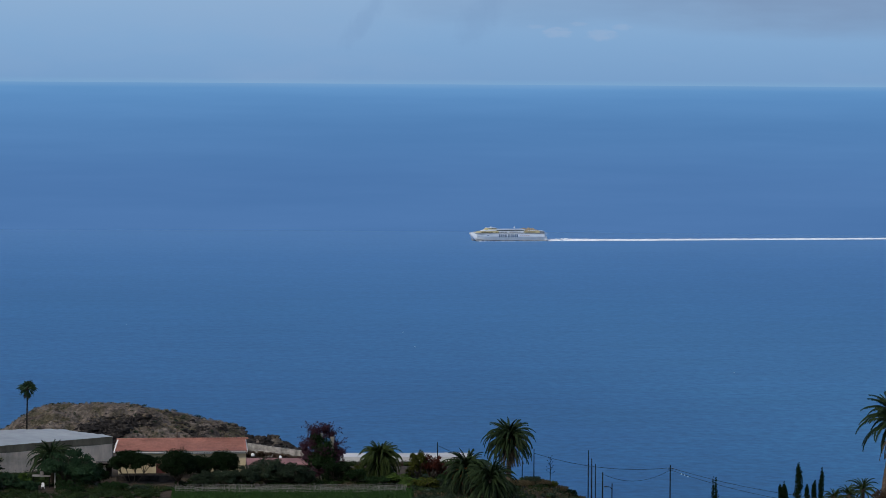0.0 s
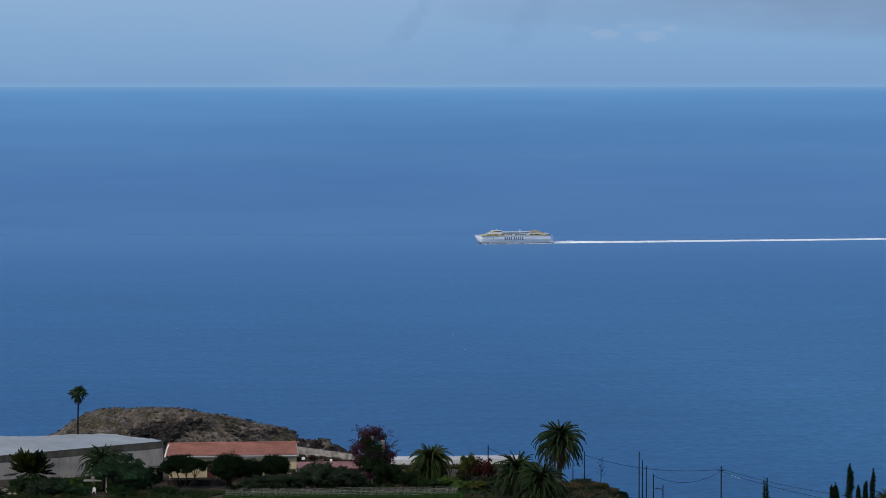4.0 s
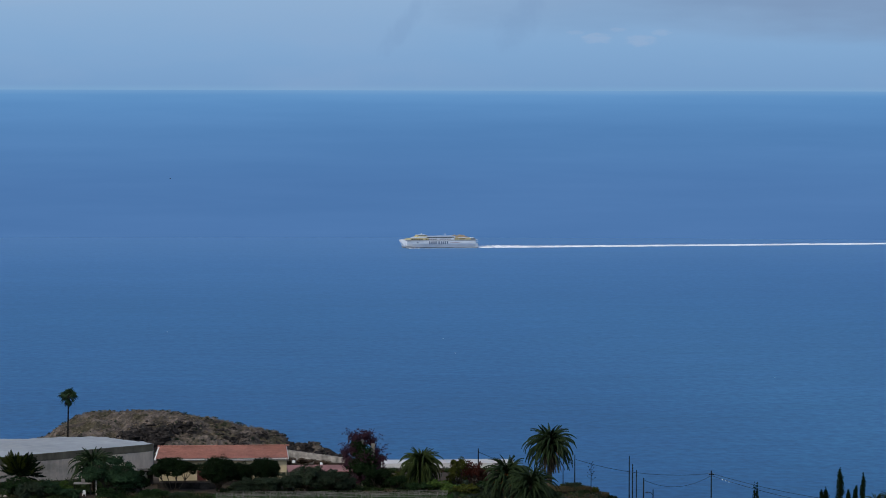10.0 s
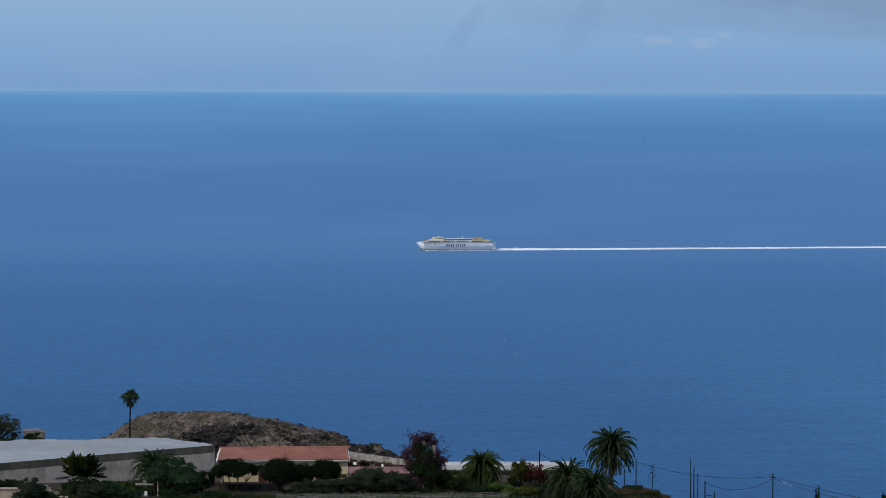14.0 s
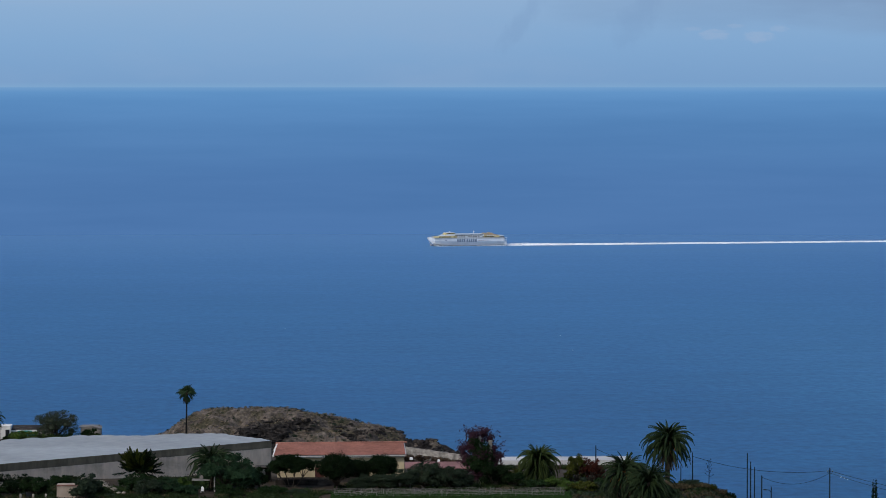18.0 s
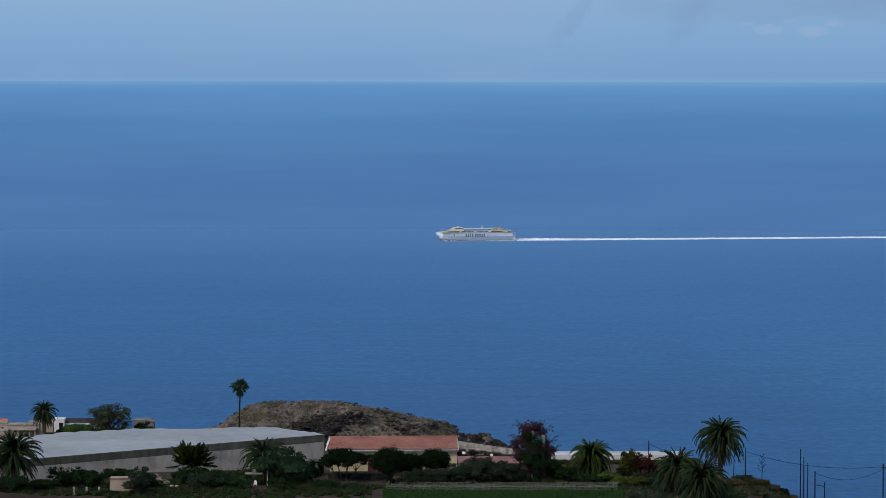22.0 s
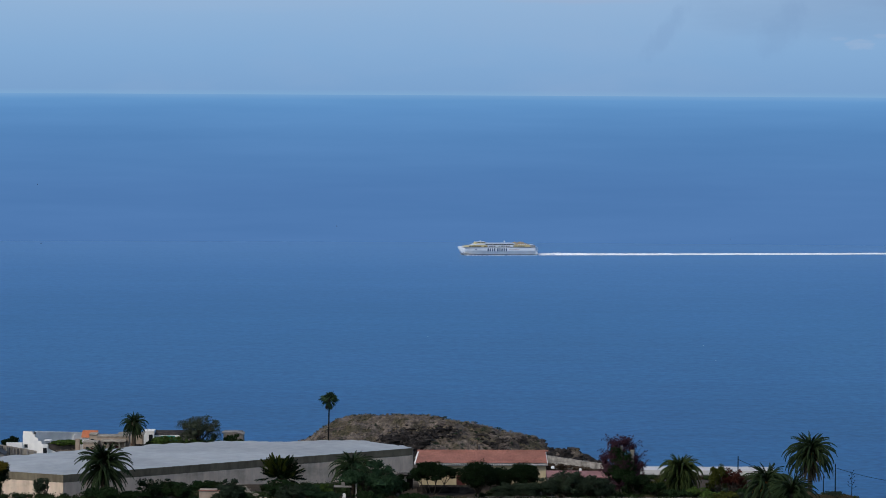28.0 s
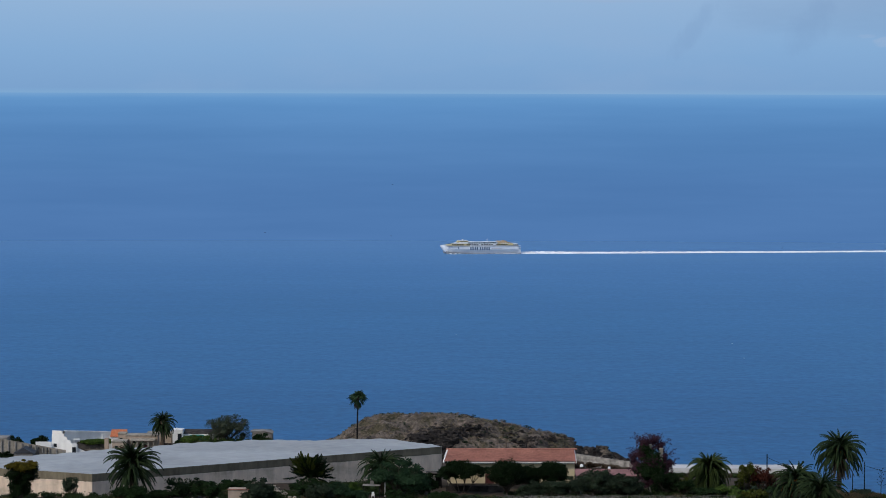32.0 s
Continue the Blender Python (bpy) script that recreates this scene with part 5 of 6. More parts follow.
def street_lamp():
    x, y = spot(840, 560)
    z = ground_z(x, y)
    h = EYE - 712 * y / 6200 - z
    ob = thing("street_lamp", "dark street lamp with a short arm on the slope", "lamp", x, y, z)
    part("shaft", Shape().tube([(0, 0, -0.5), (0, 0, h * 0.6), (0, 0, h)], [0.13, 0.11, 0.08], 8), WOOD, ob, smooth=True)
    arm = part("arm", Shape().tube([(0, 0, h - 0.9), (-0.4, 0, h - 0.55), (-0.8, 0, h - 0.5)], [0.05, 0.045, 0.04], 6), WOOD, ob)
    part("lamp_head", Shape().soft_box(-1.25, -0.75, -0.16, 0.16, h - 0.58, h - 0.4, 0.05), SLATE, arm, "grey lamp head")


street_lamp()
pole(945, 560, 679, 0.12, "dark wooden utility pole with wires and short arm", True)
pole(63, 610, 611, 0.1, "thin pale mast rising behind the farmhouse roof", wood=TRUNK)
pole(678, 556, 672, 0.075, "thin dark pole beside a palm")
pole(699, 556, 650, 0.085, "thin dark pole beside a palm")


def cable(a, b, sag, label):
    """A hanging cable between two ends (bearing, distance, depth below the lookout's level)."""
    def place(e):
        x, y = spot(e[0], e[1])
        return Vector((x, y, EYE - e[2] * e[1] / 6200))
    p, q = place(a), place(b)
    pts = [p.lerp(q, i / 24) - Vector((0, 0, sag * 4 * (i / 24) * (1 - i / 24))) for i in range(25)]
    return tagged(new("overhead_cable", Shape().tube(pts, [0.035] * 25, 5).mesh("overhead_cable", CABLE, True)), label, "cable", "wires")


cable((699, 556, 657), (810, 560, 682), 0.25, "black cable slung from a thin pole")
cable((810, 560, 682), (945, 560, 684), 0.35, "black cable slung between poles")
cable((823, 560, 695), (945, 560, 688), 1.45, "slack black cable slung between poles")
cable((945, 560, 684), (1240, 540, 742), 0.7, "black cable running down from a pole")
cable((945, 560, 688), (1240, 540, 754), 0.8, "black cable running down from a pole")
for k, (b, dep) in enumerate(((965, 695.5), (971, 697.5), (977, 700))):
    x, y = spot(b, 558.2)
    ob = thing("cable_marker", "small white marker on an overhead cable", "marker", x, y, EYE - dep * 558.2 / 6200, 0, "cable markers")
    part("tag", Shape().blob((0, 0, 0), (0.11, 0.07, 0.11), k, 0.3, 5, 7), WHITE, ob)
cable((526, 556, 643), (654, 560, 690), 0.3, "thin black cable near a palm")


# ---- the ferry ----
def loft(stations):
    """A hull skin through cross-sections (x, half beam, bottom, top)."""
    s = Shape()
    for x, w, zb, zt in stations:
        zm = zb + (zt - zb) * 0.55
        s.v += [(x, -w * 0.82, zb), (x, -w, zm), (x, -w, zt), (x, w, zt), (x, w, zm), (x, w * 0.82, zb)]
    for j in range(len(stations) - 1):
        k = 6 * j
        s.f += [(k + i, k + (i + 1) % 6, k + 6 + (i + 1) % 6, k + 6 + i) for i in range(6)]
    s.f += [tuple(range(5, -1, -1)), tuple(6 * (len(stations) - 1) + i for i in range(6))]
    return s


def ferry():
    ob = thing("ferry", "white and yellow fast catamaran ferry under way at sea", "ferry", 0, 0, 0)
    hull = part("hull", loft([(-50.5, 1.2, 9.6, 11.3), (-48.5, 4.5, 6.8, 11.4), (-46.2, 8, 3.5, 11.4), (-43.5, 10.5, 1.6, 11.3), (-36, 12.4, 1.0, 11.1), (-20, 13, 1.0, 10.8), (10, 13, 1.0, 10.4), (38, 13, 1.0, 10.0), (46, 13, 1.0, 9.7)]), SHIP_WHITE, ob, "white ferry hull")
    for sy in (-1, 1):
        s = Shape()
        for x, w, zt in ((-45.5, 0.3, 4.2), (-43, 1.4, 3.4), (-34, 2.4, 2.2), (0, 2.7, 1.4), (49.5, 2.7, 1.4)):
            yc = sy * 10.2
            s.v += [(x, yc - w, zt), (x, yc + w, zt), (x + 1.2, yc + w * 0.6, -1.6), (x + 1.2, yc - w * 0.6, -1.6)]
        for j in range(4):
            k = 4 * j
            s.f += [(k + i, k + (i + 1) % 4, k + 4 + (i + 1) % 4, k + 4 + i) for i in range(4)]
        s.f += [(3, 2, 1, 0), (16, 17, 18, 19)]
        # grey here is the shade below the hull, put into the float's colour
        part("float", s, SHIP_GREY, ob, "slender wave-piercing float, grey standing for hull shade")
    part("deck", Shape().box(-44, 47, -12.6, 12.6, 10.9, 11.25), SHIP_GREY, ob, "grey main deck")
    part("bulwark_stripe", Shape().box(-47, 42, -13.06, -13.02, 10.5, 11.2).box(-47, 42, 13.02, 13.06, 10.5, 11.2), SHIP_GREY, ob)
    # passenger deck with its yellow wedge front
    part("passenger_deck", Shape().prism([(-45, 11.2), (-36, 12.6), (-30, 13.6), (-15, 13.55), (-15, 11.2)], -11.8, 11.8), SHIP_YELLOW, ob, "yellow wedge front of the passenger deck")
    part("passenger_deck", Shape().prism([(-15, 11.2), (-15, 13.5), (19, 13.45), (19, 11.2)], -11.8, 11.8), SHIP_WHITE, ob, "white middle of the passenger deck")
    part("passenger_deck", Shape().prism([(19, 11.2), (19, 13.45), (40, 13.4), (40, 11.2)], -11.8, 11.8), SHIP_YELLOW, ob, "yellow aft end of the passenger deck")
    part("waterline_stripe", Shape().box(-38, 46, -13.05, -13.01, 1.0, 1.5), SHIP_BLUE, ob, "navy waterline stripe")
    part("rubbing_strake", Shape().box(-44, 46, -13.12, -13.01, 9.85, 10.15), SHIP_GREY, ob, "grey rubbing strake")
    for i in range(24):
        x = -38 + i * 3.1
        for y in (-11.84, 11.80):
            if i % 6 != 5:
                part("window", Shape().box(x, x + 2.5, y, y + 0.04, 11.65, 12.75), GLASS, ob)
    part("upper_deck", Shape().prism([(-34, 13.4), (-27, 15.6), (20, 15.4), (20, 13.4)], -10, 10), SHIP_WHITE, ob, "white upper deck")
    for i in range(16):
        x = -17 + i * 2.25
        for y in (-10.04, 10.0):
            part("window", Shape().box(x, x + 2.0, y, y + 0.04, 13.7, 15.0), GLASS, ob)
    part("upper_roof", Shape().box(-18, 20.6, -10.4, 10.4, 15.4, 15.75), SHIP_WHITE, ob)
    bridge = part("bridge", Shape().prism([(-30, 15.0), (-27.5, 17.4), (-17, 17.4), (-16, 15.0)], -7.5, 7.5), SHIP_YELLOW, ob, "yellow wheelhouse")
    for i in range(5):
        part("window", Shape().box(-26.5 + i * 1.9, -25.0 + i * 1.9, -7.54, -7.5, 16.0, 17.0), GLASS, bridge)
    part("bridge_roof", Shape().box(-28, -16.6, -7.8, 7.8, 17.4, 17.65), SHIP_WHITE, bridge)
    part("mast", Shape().tube([(9, 0, 15.7), (9, 0, 19.6)], [0.35, 0.15], 6).box(7.6, 10.4, -0.15, 0.15, 18.0, 18.25).box(8.2, 9.8, -0.9, 0.9, 17.2, 17.4), SHIP_WHITE, ob, "white radar mast")
    part("radar", Shape().blob((-22, 0, 18.5), (0.9, 0.9, 0.9), 1, 0.0), SHIP_WHITE, ob, "white radar dome")
    for sy in (-1, 1):
        for x, h in ((23, 16.5), (30, 16.9)):
            f = part("funnel", Shape().prism([(x - 2.4, 13.4), (x - 1.4, h), (x + 2.4, h), (x + 2.9, 13.4)], sy * 8 - 2, sy * 8 + 2), SHIP_TAN, ob, "tan raked funnel")
            part("exhaust_pipe", Shape().tube([(x + 0.5, sy * 8, h - 0.2), (x + 1.0, sy * 8, h + 0.9)], [0.5, 0.45], 8), SHIP_GREY, f)
    part("aft_house", Shape().prism([(19, 13.4), (20, 15.4), (36, 15.2), (40, 13.4)], -9, 9), SHIP_TAN, ob, "tan aft deckhouse")
    for i in range(5):
        part("life_raft", Shape().tube([(24 + i * 2.6, -10.8, 13.9), (25.7 + i * 2.6, -10.8, 13.9)], [0.55, 0.55], 8), SHIP_WHITE, ob, "white life raft canister")
    part("stern_ramp", Shape().prism([(46, 1.2), (49.8, 1.2), (49.8, 3.6), (46, 9.2)], -12, 12), SHIP_WHITE, ob)
    for z in (5.6, 8.2, 10.6, 13.2):
        part("aft_deck", Shape().box(39.5, 49.6 - (z > 12) * 4, -12.4, 12.4, z, z + 0.3), SHIP_WHITE, ob)
    part("aft_bulkhead", Shape().box(40, 46, -10.5, 10.5, 9.7, 13.2), SHIP_GREY, ob, "grey shaded aft bulkhead")
    for x in (41.5, 44.0, 46.5, 49.0):
        for y in (-12.2, 12.2):
            part("stanchion", Shape().tube([(x, y, 5.6), (x, y, 13.3 if x < 46 else 10.7)], [0.12, 0.12], 6), SHIP_WHITE, ob)
    # large name on the side, as plain bars
    for k, (w, gap) in enumerate(((2.2, 0.6), (2.2, 0.6), (2.0, 0.6), (2.2, 1.8), (2.4, 0.6), (1.9, 0.6), (2.2, 0.6), (2.1, 0.6), (2.3, 0.6))):
        x = -15.0 + sum((2.2, 2.2, 2.0, 2.2, 2.4, 1.9, 2.2, 2.1, 2.3)[:k]) + sum((0.6, 0.6, 0.6, 1.8, 0.6, 0.6, 0.6, 0.6, 0.6)[:k])
        part("lettering_bar", Shape().box(x, x + w * 0.76, -13.07, -13.02, 5.4, 9.3), SHIP_BLUE, ob, "navy painted bar of lettering")
    for k in range(5):
        part("lettering_bar", Shape().box(12.5 + k * 2.7, 14.3 + k * 2.7, -13.07, -13.02, 7.2, 7.8), SHIP_RUST, ob, "faded red painted bar of lettering")
    part("emblem", Shape().prism([(-30.6, 8.0), (-29.6, 9.2), (-28.6, 8.0), (-29.6, 6.8)], -12.86, -12.8), SHIP_BLUE, ob, "navy painted diamond emblem")
    return ob


def wake():
    """Foam that runs along with the ferry."""
    ob = thing("ship_wake", "long white foaming wake trailing the ferry", "wake", 0, 0, 0)
    rng = random.Random(3)
    for seg in range(10):
        x0, x1 = 42 + seg * 62, 45 + (seg + 1) * 62 + 1
        s = Shape()
        nx, ny = 60, 14
        for i in range(nx + 1):
            x = x0 + (x1 - x0) * i / nx
            u = x - 47
            half = 12.5 + 5 * min(1, u / 120) + 2.5 * noise.noise(Vector((x * 0.03, 0, 1))) + 1.6 * noise.noise(Vector((x * 0.2, 0, 4)))
            crest = 1.5 + 0.6 * math.exp(-((u - 40) / 34) ** 2) + 0.8 * math.exp(-max(0, u) / 140)
            off = 3.0 * noise.noise(Vector((x * 0.012, 3, 2)))
            for j in range(ny + 1):
                v = -1 + 2 * j / ny
                rough = noise.noise(Vector((x * 0.11, v * 3, 0))) * 0.3 + noise.noise(Vector((x * 0.5, v * 9, 5))) * 0.14
                env = max(0, 1 - v * v) ** 0.7
                s.v.append((x, off + v * half * (1 + 0.12 * rough), -0.25 + crest * env * (0.75 + rough)))
        n = ny + 1
        s.f = [(i * n + j, i * n + j + 1, (i + 1) * n + j + 1, (i + 1) * n + j) for i in range(nx) for j in range(ny)]
        part("foam_trail", s, FOAM, ob, smooth=True)
    s = Shape()
    for i in range(70):
        t = rng.random() ** 0.8
        s.blob((-40 + 88 * t, -13.0 - 0.6 * rng.random(), 0.1), (rng.uniform(0.8, 2.2), 0.6, (0.35 if t > 0.15 else 0.9) * rng.uniform(0.4, 1.1)), i, 0.5, 4, 6)
    part("hull_foam", s, FOAM, ob, "thin foam along the waterline", kind="stuff")
    s = Shape()
    for i in range(260):
        u = rng.uniform(4, 170)
        tall = 0.9 + 1.3 * math.exp(-((u - 30) / 34) ** 2)
        r = rng.uniform(0.3, 1.0)
        s.blob((47 + u, rng.uniform(-12, 9), rng.uniform(0.4, 1.0) * tall), (r * 2.2, r, r * 0.6), i, 0.6, 4, 6)
    part("spray", s, FOAM, ob, "white spray thrown up behind the stern", kind="stuff")
    return ob


FERRY, WAKE = ferry(), wake()
FERRY.scale = (0.975, 1.0, 0.93)


# ---- the white houses on the cliff ----
def cliff_houses():
    def place(b, d=740):
        return b * d / 6200

    def level(dep, d=740):
        return EYE - dep * d / 6200
    g = ground_z(place(-700), 740) - 0.5
    # white house: a stepped end wall in the light, a long side wall turned to the shade
    ob = thing("white_house", "white flat-roofed house with stepped end wall and long side wall", "house", place(-741), 738, g)

    def at(b):
        return place(b) - place(-741)

    def up(dep):
        return level(dep) - g
    top = up(598)
    slant = pose(0, 0, 0, 0, 0, -25)
    part("end_wall", Shape().prism([(x_ / math.cos(radians(25)), z_) for x_, z_ in ((0, 0), (0, top), (at(-723), top), (at(-723), up(603)), (at(-719), up(603)), (at(-719), up(608)), (at(-713), up(609)), (at(-713), up(614)), (at(-707), up(615)), (at(-707), up(619)), (at(-704), up(619)), (at(-704), 0))], -0.1, 0.2, slant), WHITE, ob, "sunlit white end wall with a stepped top")
    part("end_wall", Shape().prism([(0.25, 0), (0.25, top - 0.1), (3.2, top - 0.6), (3.2, 0)], 0, 0.3, Matrix(((0, 1, 0, 0), (1, 0, 0, 0), (0, 0, 1, 0), (0, 0, 0, 1)))), WHITE, ob)
    part("stair_head", Shape().box(at(-730), at(-719), 0.3, 1.5, up(608), up(599.5)), GREY_WALL, ob, "grey louvred stair head")
    for k in range(4):
        part("louvre", Shape().box(at(-729.5), at(-719.5), 0.24, 0.296, up(606.5 - 1.9 * k), up(605.7 - 1.9 * k)), SLATE, ob)
    turn = Matrix.Translation((at(-719), 0.4, 0)) @ pose(0, 0, 0, 0, 0, 38)
    lw, fall = (at(-642) - at(-719)) / math.cos(radians(38)), 0.85
    part("side_wall", Shape().prism([(0, 0), (0, top - 0.35), (lw, top - 0.35 - fall), (lw, 0)], 0, 0.3, turn), WHITE, ob, "long white wall in shade")
    part("parapet", Shape().prism([(-0.05, top - 0.35), (-0.05, top - 0.05), (lw + 0.05, top - 0.05 - fall), (lw + 0.05, top - 0.35 - fall)], -0.08, 0.4, turn), WHITE, ob)
    part("corner_pillar", Shape().box(lw - 2.6, lw, -0.3, -0.003, 0, top - 0.4 - fall, turn), WHITE, ob)
    part("roof", Shape().box(0.3, lw - 0.3, 0.3, 5.6, top - 1.7, top - 1.5, turn), GREY_WALL, ob, "grey flat roof")
    part("back_wall", Shape().box(0.3, lw, 5.6, 5.9, 0, top - 1.3, turn), WHITE, ob)
    part("porch_roof", Shape().box(at(-704), at(-692), -0.6, 1.2, up(614.5), up(613.3)), WHITE, ob, "thin white porch roof")
    for b_ in (-703, -693.6):
        part("porch_post", Shape().box(at(b_), at(b_) + 0.15, -0.4, -0.25, 0, up(614.5)), WHITE, ob)
    window = part("window", Shape().box(0.35, 1.1, -0.16, -0.104, up(627), up(621), slant), GLASS, ob)
    part("window_sill", Shape().box(0.25, 1.2, -0.2, -0.104, up(628), up(627.1), slant), WHITE, window)
    part("entrance_block", Shape().soft_box(at(-704.6), at(-695), -3.2, -2.1, 0, up(619.5), 0.04), WHITE, ob, "white entrance block")
    door = part("door", Shape().box(at(-703.2), at(-696.6), -3.26, -3.204, 0, up(625)), GLASS, ob, "dark entrance door")
    part("door_handle", Shape().box(at(-698), at(-697.4), -3.3, -3.262, 1.0, 1.06), PALE_WOOD, door)
    tagged(new("terrace_wall", Shape().box(place(-695), place(-645), 737.2, 737.6, g, level(617.5)).mesh("terrace_wall", DARK_STONE)), "dark stained terrace wall below a hedge", "wall")
    tagged(new("gate_pillar", Shape().soft_box(place(-647), place(-639.5), 735.8, 736.6, g, level(609.5), 0.05).mesh("gate_pillar", BEIGE)), "pinkish plastered gate pillar", "pillar")
    tagged(new("low_white_wall", Shape().prism([(place(-695), g), (place(-695), level(627)), (place(-676), level(635)), (place(-676), g)], 735.5, 735.9).mesh("low_white_wall", WHITE)), "low white sloping garden wall", "wall")
    tagged(new("low_white_wall", Shape().box(place(-770), place(-742), 737, 737.4, g, level(617.5)).mesh("low_white_wall", WHITE)), "low white garden wall", "wall")
    # orange roof and beige houses
    ob = thing("orange_roof_house", "small pale house with orange tiled roof", "house", place(-641), 741, g)
    ww, hh = place(-617) - place(-641), level(612) - g
    part("wall", Shape().box(0.1, ww, 0.3, 5, 0, hh), WHITE, ob)
    s = Shape()
    tile_roof(s, -0.1, ww + 0.4, 0, hh - 0.05, 4, hh + 1.25, 0.3, 0.45)
    part("roof", s, ORANGE, ob, "orange tiled roof")
    part("gable", Shape().prism([(0.3, hh), (4, hh + 1.15), (5, hh)], ww - 0.2, ww, Matrix(((0, 1, 0, 0), (1, 0, 0, 0), (0, 0, 1, 0), (0, 0, 0, 1)))), WHITE, ob)
    for b0, b1, t, d, mat, lab in ((-637, -612, 620, 734, BEIGE, "beige plastered outbuilding with flat roof"), (-626, -613, 606, 740, BEIGE, "small brown block behind an outbuilding"), (-612, -556, 609, 738, BEIGE, "beige stone house with flat tiled roof"), (-575, -532, 605, 744, BEIGE, "pale low house behind a palm")):
        ob = thing("outbuilding", lab, "house", place(b0, d), d, g)
        ww, hh = place(b1, d) - place(b0, d), level(t, d) - g
        part("wall", Shape().box(0, ww, 0, 0.3, 0, hh).box(0, 0.3, 0.3, 4, 0, hh).box(ww - 0.3, ww, 0.3, 4, 0, hh).box(0.3, ww - 0.3, 3.7, 4, 0, hh), mat, ob)
        part("roof", Shape().soft_box(-0.12, ww + 0.12, -0.12, 4.12, hh, hh + 0.22, 0.05), STONE if mat is BEIGE else WHITE, ob, "flat roof slab")
        if ww > 2:
            part("door", Shape().box(ww * 0.55, ww * 0.55 + 0.9, -0.05, -0.004, 0, 2.1), DOOR, ob, "dark wooden door")
        part("window", Shape().box(ww * 0.2, ww * 0.2 + 0.6, -0.05, -0.004, hh - 1.5, hh - 0.8), GLASS, ob)
    ob = thing("lean_to", "low stone lean-to with pale pillars", "shed", place(-604, 736.4), 736.4, g)
    ww, hh = place(-562, 736.4) - place(-604, 736.4), level(616, 736.4) - g
    part("roof", Shape().prism([(-0.2, hh - 0.25), (-0.2, hh - 0.1), (1.5, hh + 0.25), (1.5, hh + 0.1)], -0.1, ww + 0.1, Matrix(((0, 1, 0, 0), (1, 0, 0, 0), (0, 0, 1, 0), (0, 0, 0, 1)))), STONE, ob, "pale stone slab roof")
    for k in range(5):
        part("pillar", Shape().soft_box(k * (ww - 0.3) / 4, k * (ww - 0.3) / 4 + 0.3, 0, 0.3, 0, hh - 0.2, 0.03), STONE, ob)
    part("low_wall", Shape().box(0.3, ww - 0.3, 0.05, 0.25, 0, hh * 0.45), DARK_STONE, ob, "dark rubble wall between pillars")
    # white cottage, long roof and terraces under the tree
    ob = thing("white_cottage", "small white cottage with a dark door", "house", place(-531), 742, g)
    ww, hh = place(-513) - place(-531), level(599.5, 742) - g
    part("wall", Shape().box(0, ww, 0, 4, 0, hh), WHITE, ob)
    part("parapet", Shape().soft_box(-0.08, ww + 0.08, -0.08, 4.08, hh, hh + 0.2, 0.04), WHITE, ob)
    part("door", Shape().box(ww * 0.5, ww * 0.5 + 0.85, -0.06, -0.004, hh - 2.6, hh - 0.6), GLASS, ob, "dark door")
    part("chimney", Shape().soft_box(ww * 0.3, ww * 0.3 + 0.4, 1, 1.4, hh + 0.2, hh + 0.5, 0.03), WHITE, ob)
    ob = thing("long_shed", "long low shed with a pale roof edge", "shed", place(-513), 744, g)
    ww, hh = place(-440) - place(-513), level(604, 744) - g
    part("wall", Shape().box(0, ww, 0.6, 4, 0, hh - 0.5), GREY_WALL, ob, "dark shaded wall")
    part("roof", Shape().prism([(0, hh), (4.4, hh + 0.5), (4.4, hh + 0.3), (0, hh - 0.2)], 0, ww, Matrix(((0, 1, 0, 0), (1, 0, 0, 0), (0, 0, 1, 0), (0, 0, 0, 1)))), ROCK, ob, "brown tiled lean-to roof")
    part("fascia", Shape().box(0, ww * 0.62, -0.05, -0.004, hh - 0.5, hh - 0.12), WHITE, ob, "white fascia board")
    for k in range(6):
        part("post", Shape().tube([(0.4 + k * ww / 6, 0.1, 0), (0.4 + k * ww / 6, 0.1, hh - 0.2)], [0.09, 0.08], 6), PALE_WOOD, ob)
    for b0, b1, d0, d1, y_ in ((-500, -474, 606.5, 609.5, 740.5), (-484, -468, 610, 615, 739)):
        tagged(new("teal_tarpaulin", Shape().prism([(place(b0), level(d1)), (place(b0), level(d0 + 1)), (place((b0 + b1) / 2), level(d0)), (place(b1), level(d0 + 0.6)), (place(b1), level(d1 - 0.5))], y_, y_ + 0.3).mesh("teal_tarpaulin", TEAL)), "teal tarpaulin hung over a trellis", "tarpaulin", "teal sheets")
    ob = thing("corner_house", "grey stone house corner with dark open porch", "house", place(-390), 742, g)
    ww, hh = place(-354) - place(-390), level(598.5, 742) - g
    part("wall", Shape().box(ww - 0.35, ww, 0, 5, 0, hh - 0.4).box(0, ww - 0.35, 4.6, 5, 0, hh - 0.2).box(ww - 1.6, ww - 0.35, 0, 0.35, 0, hh - 0.3), GREY_WALL, ob)
    part("roof", Shape().prism([(-0.3, hh - 0.2), (ww * 0.6, hh), (ww + 0.2, hh - 0.45), (ww + 0.2, hh - 0.65), (ww * 0.6, hh - 0.2), (-0.3, hh - 0.4)], -0.3, 3.4), GREY_WALL, ob, "weathered sloping roof slab")
    part("post", Shape().box(0.1, 0.35, 0, 0.25, 0, hh - 0.4), PALE_WOOD, ob)
    for b0, b1, t, d in ((-545, -470, 622, 732), (-470, -360, 618, 733)):
        tagged(new("terrace_wall", Shape().box(place(b0, d), place(b1, d), d, d + 0.4, g - 1, level(t, d)).mesh("terrace_wall", ROCK)), "rough stone terrace wall with planting above", "wall")
    # wall with buttresses, from a lower terrace
    g -= 4
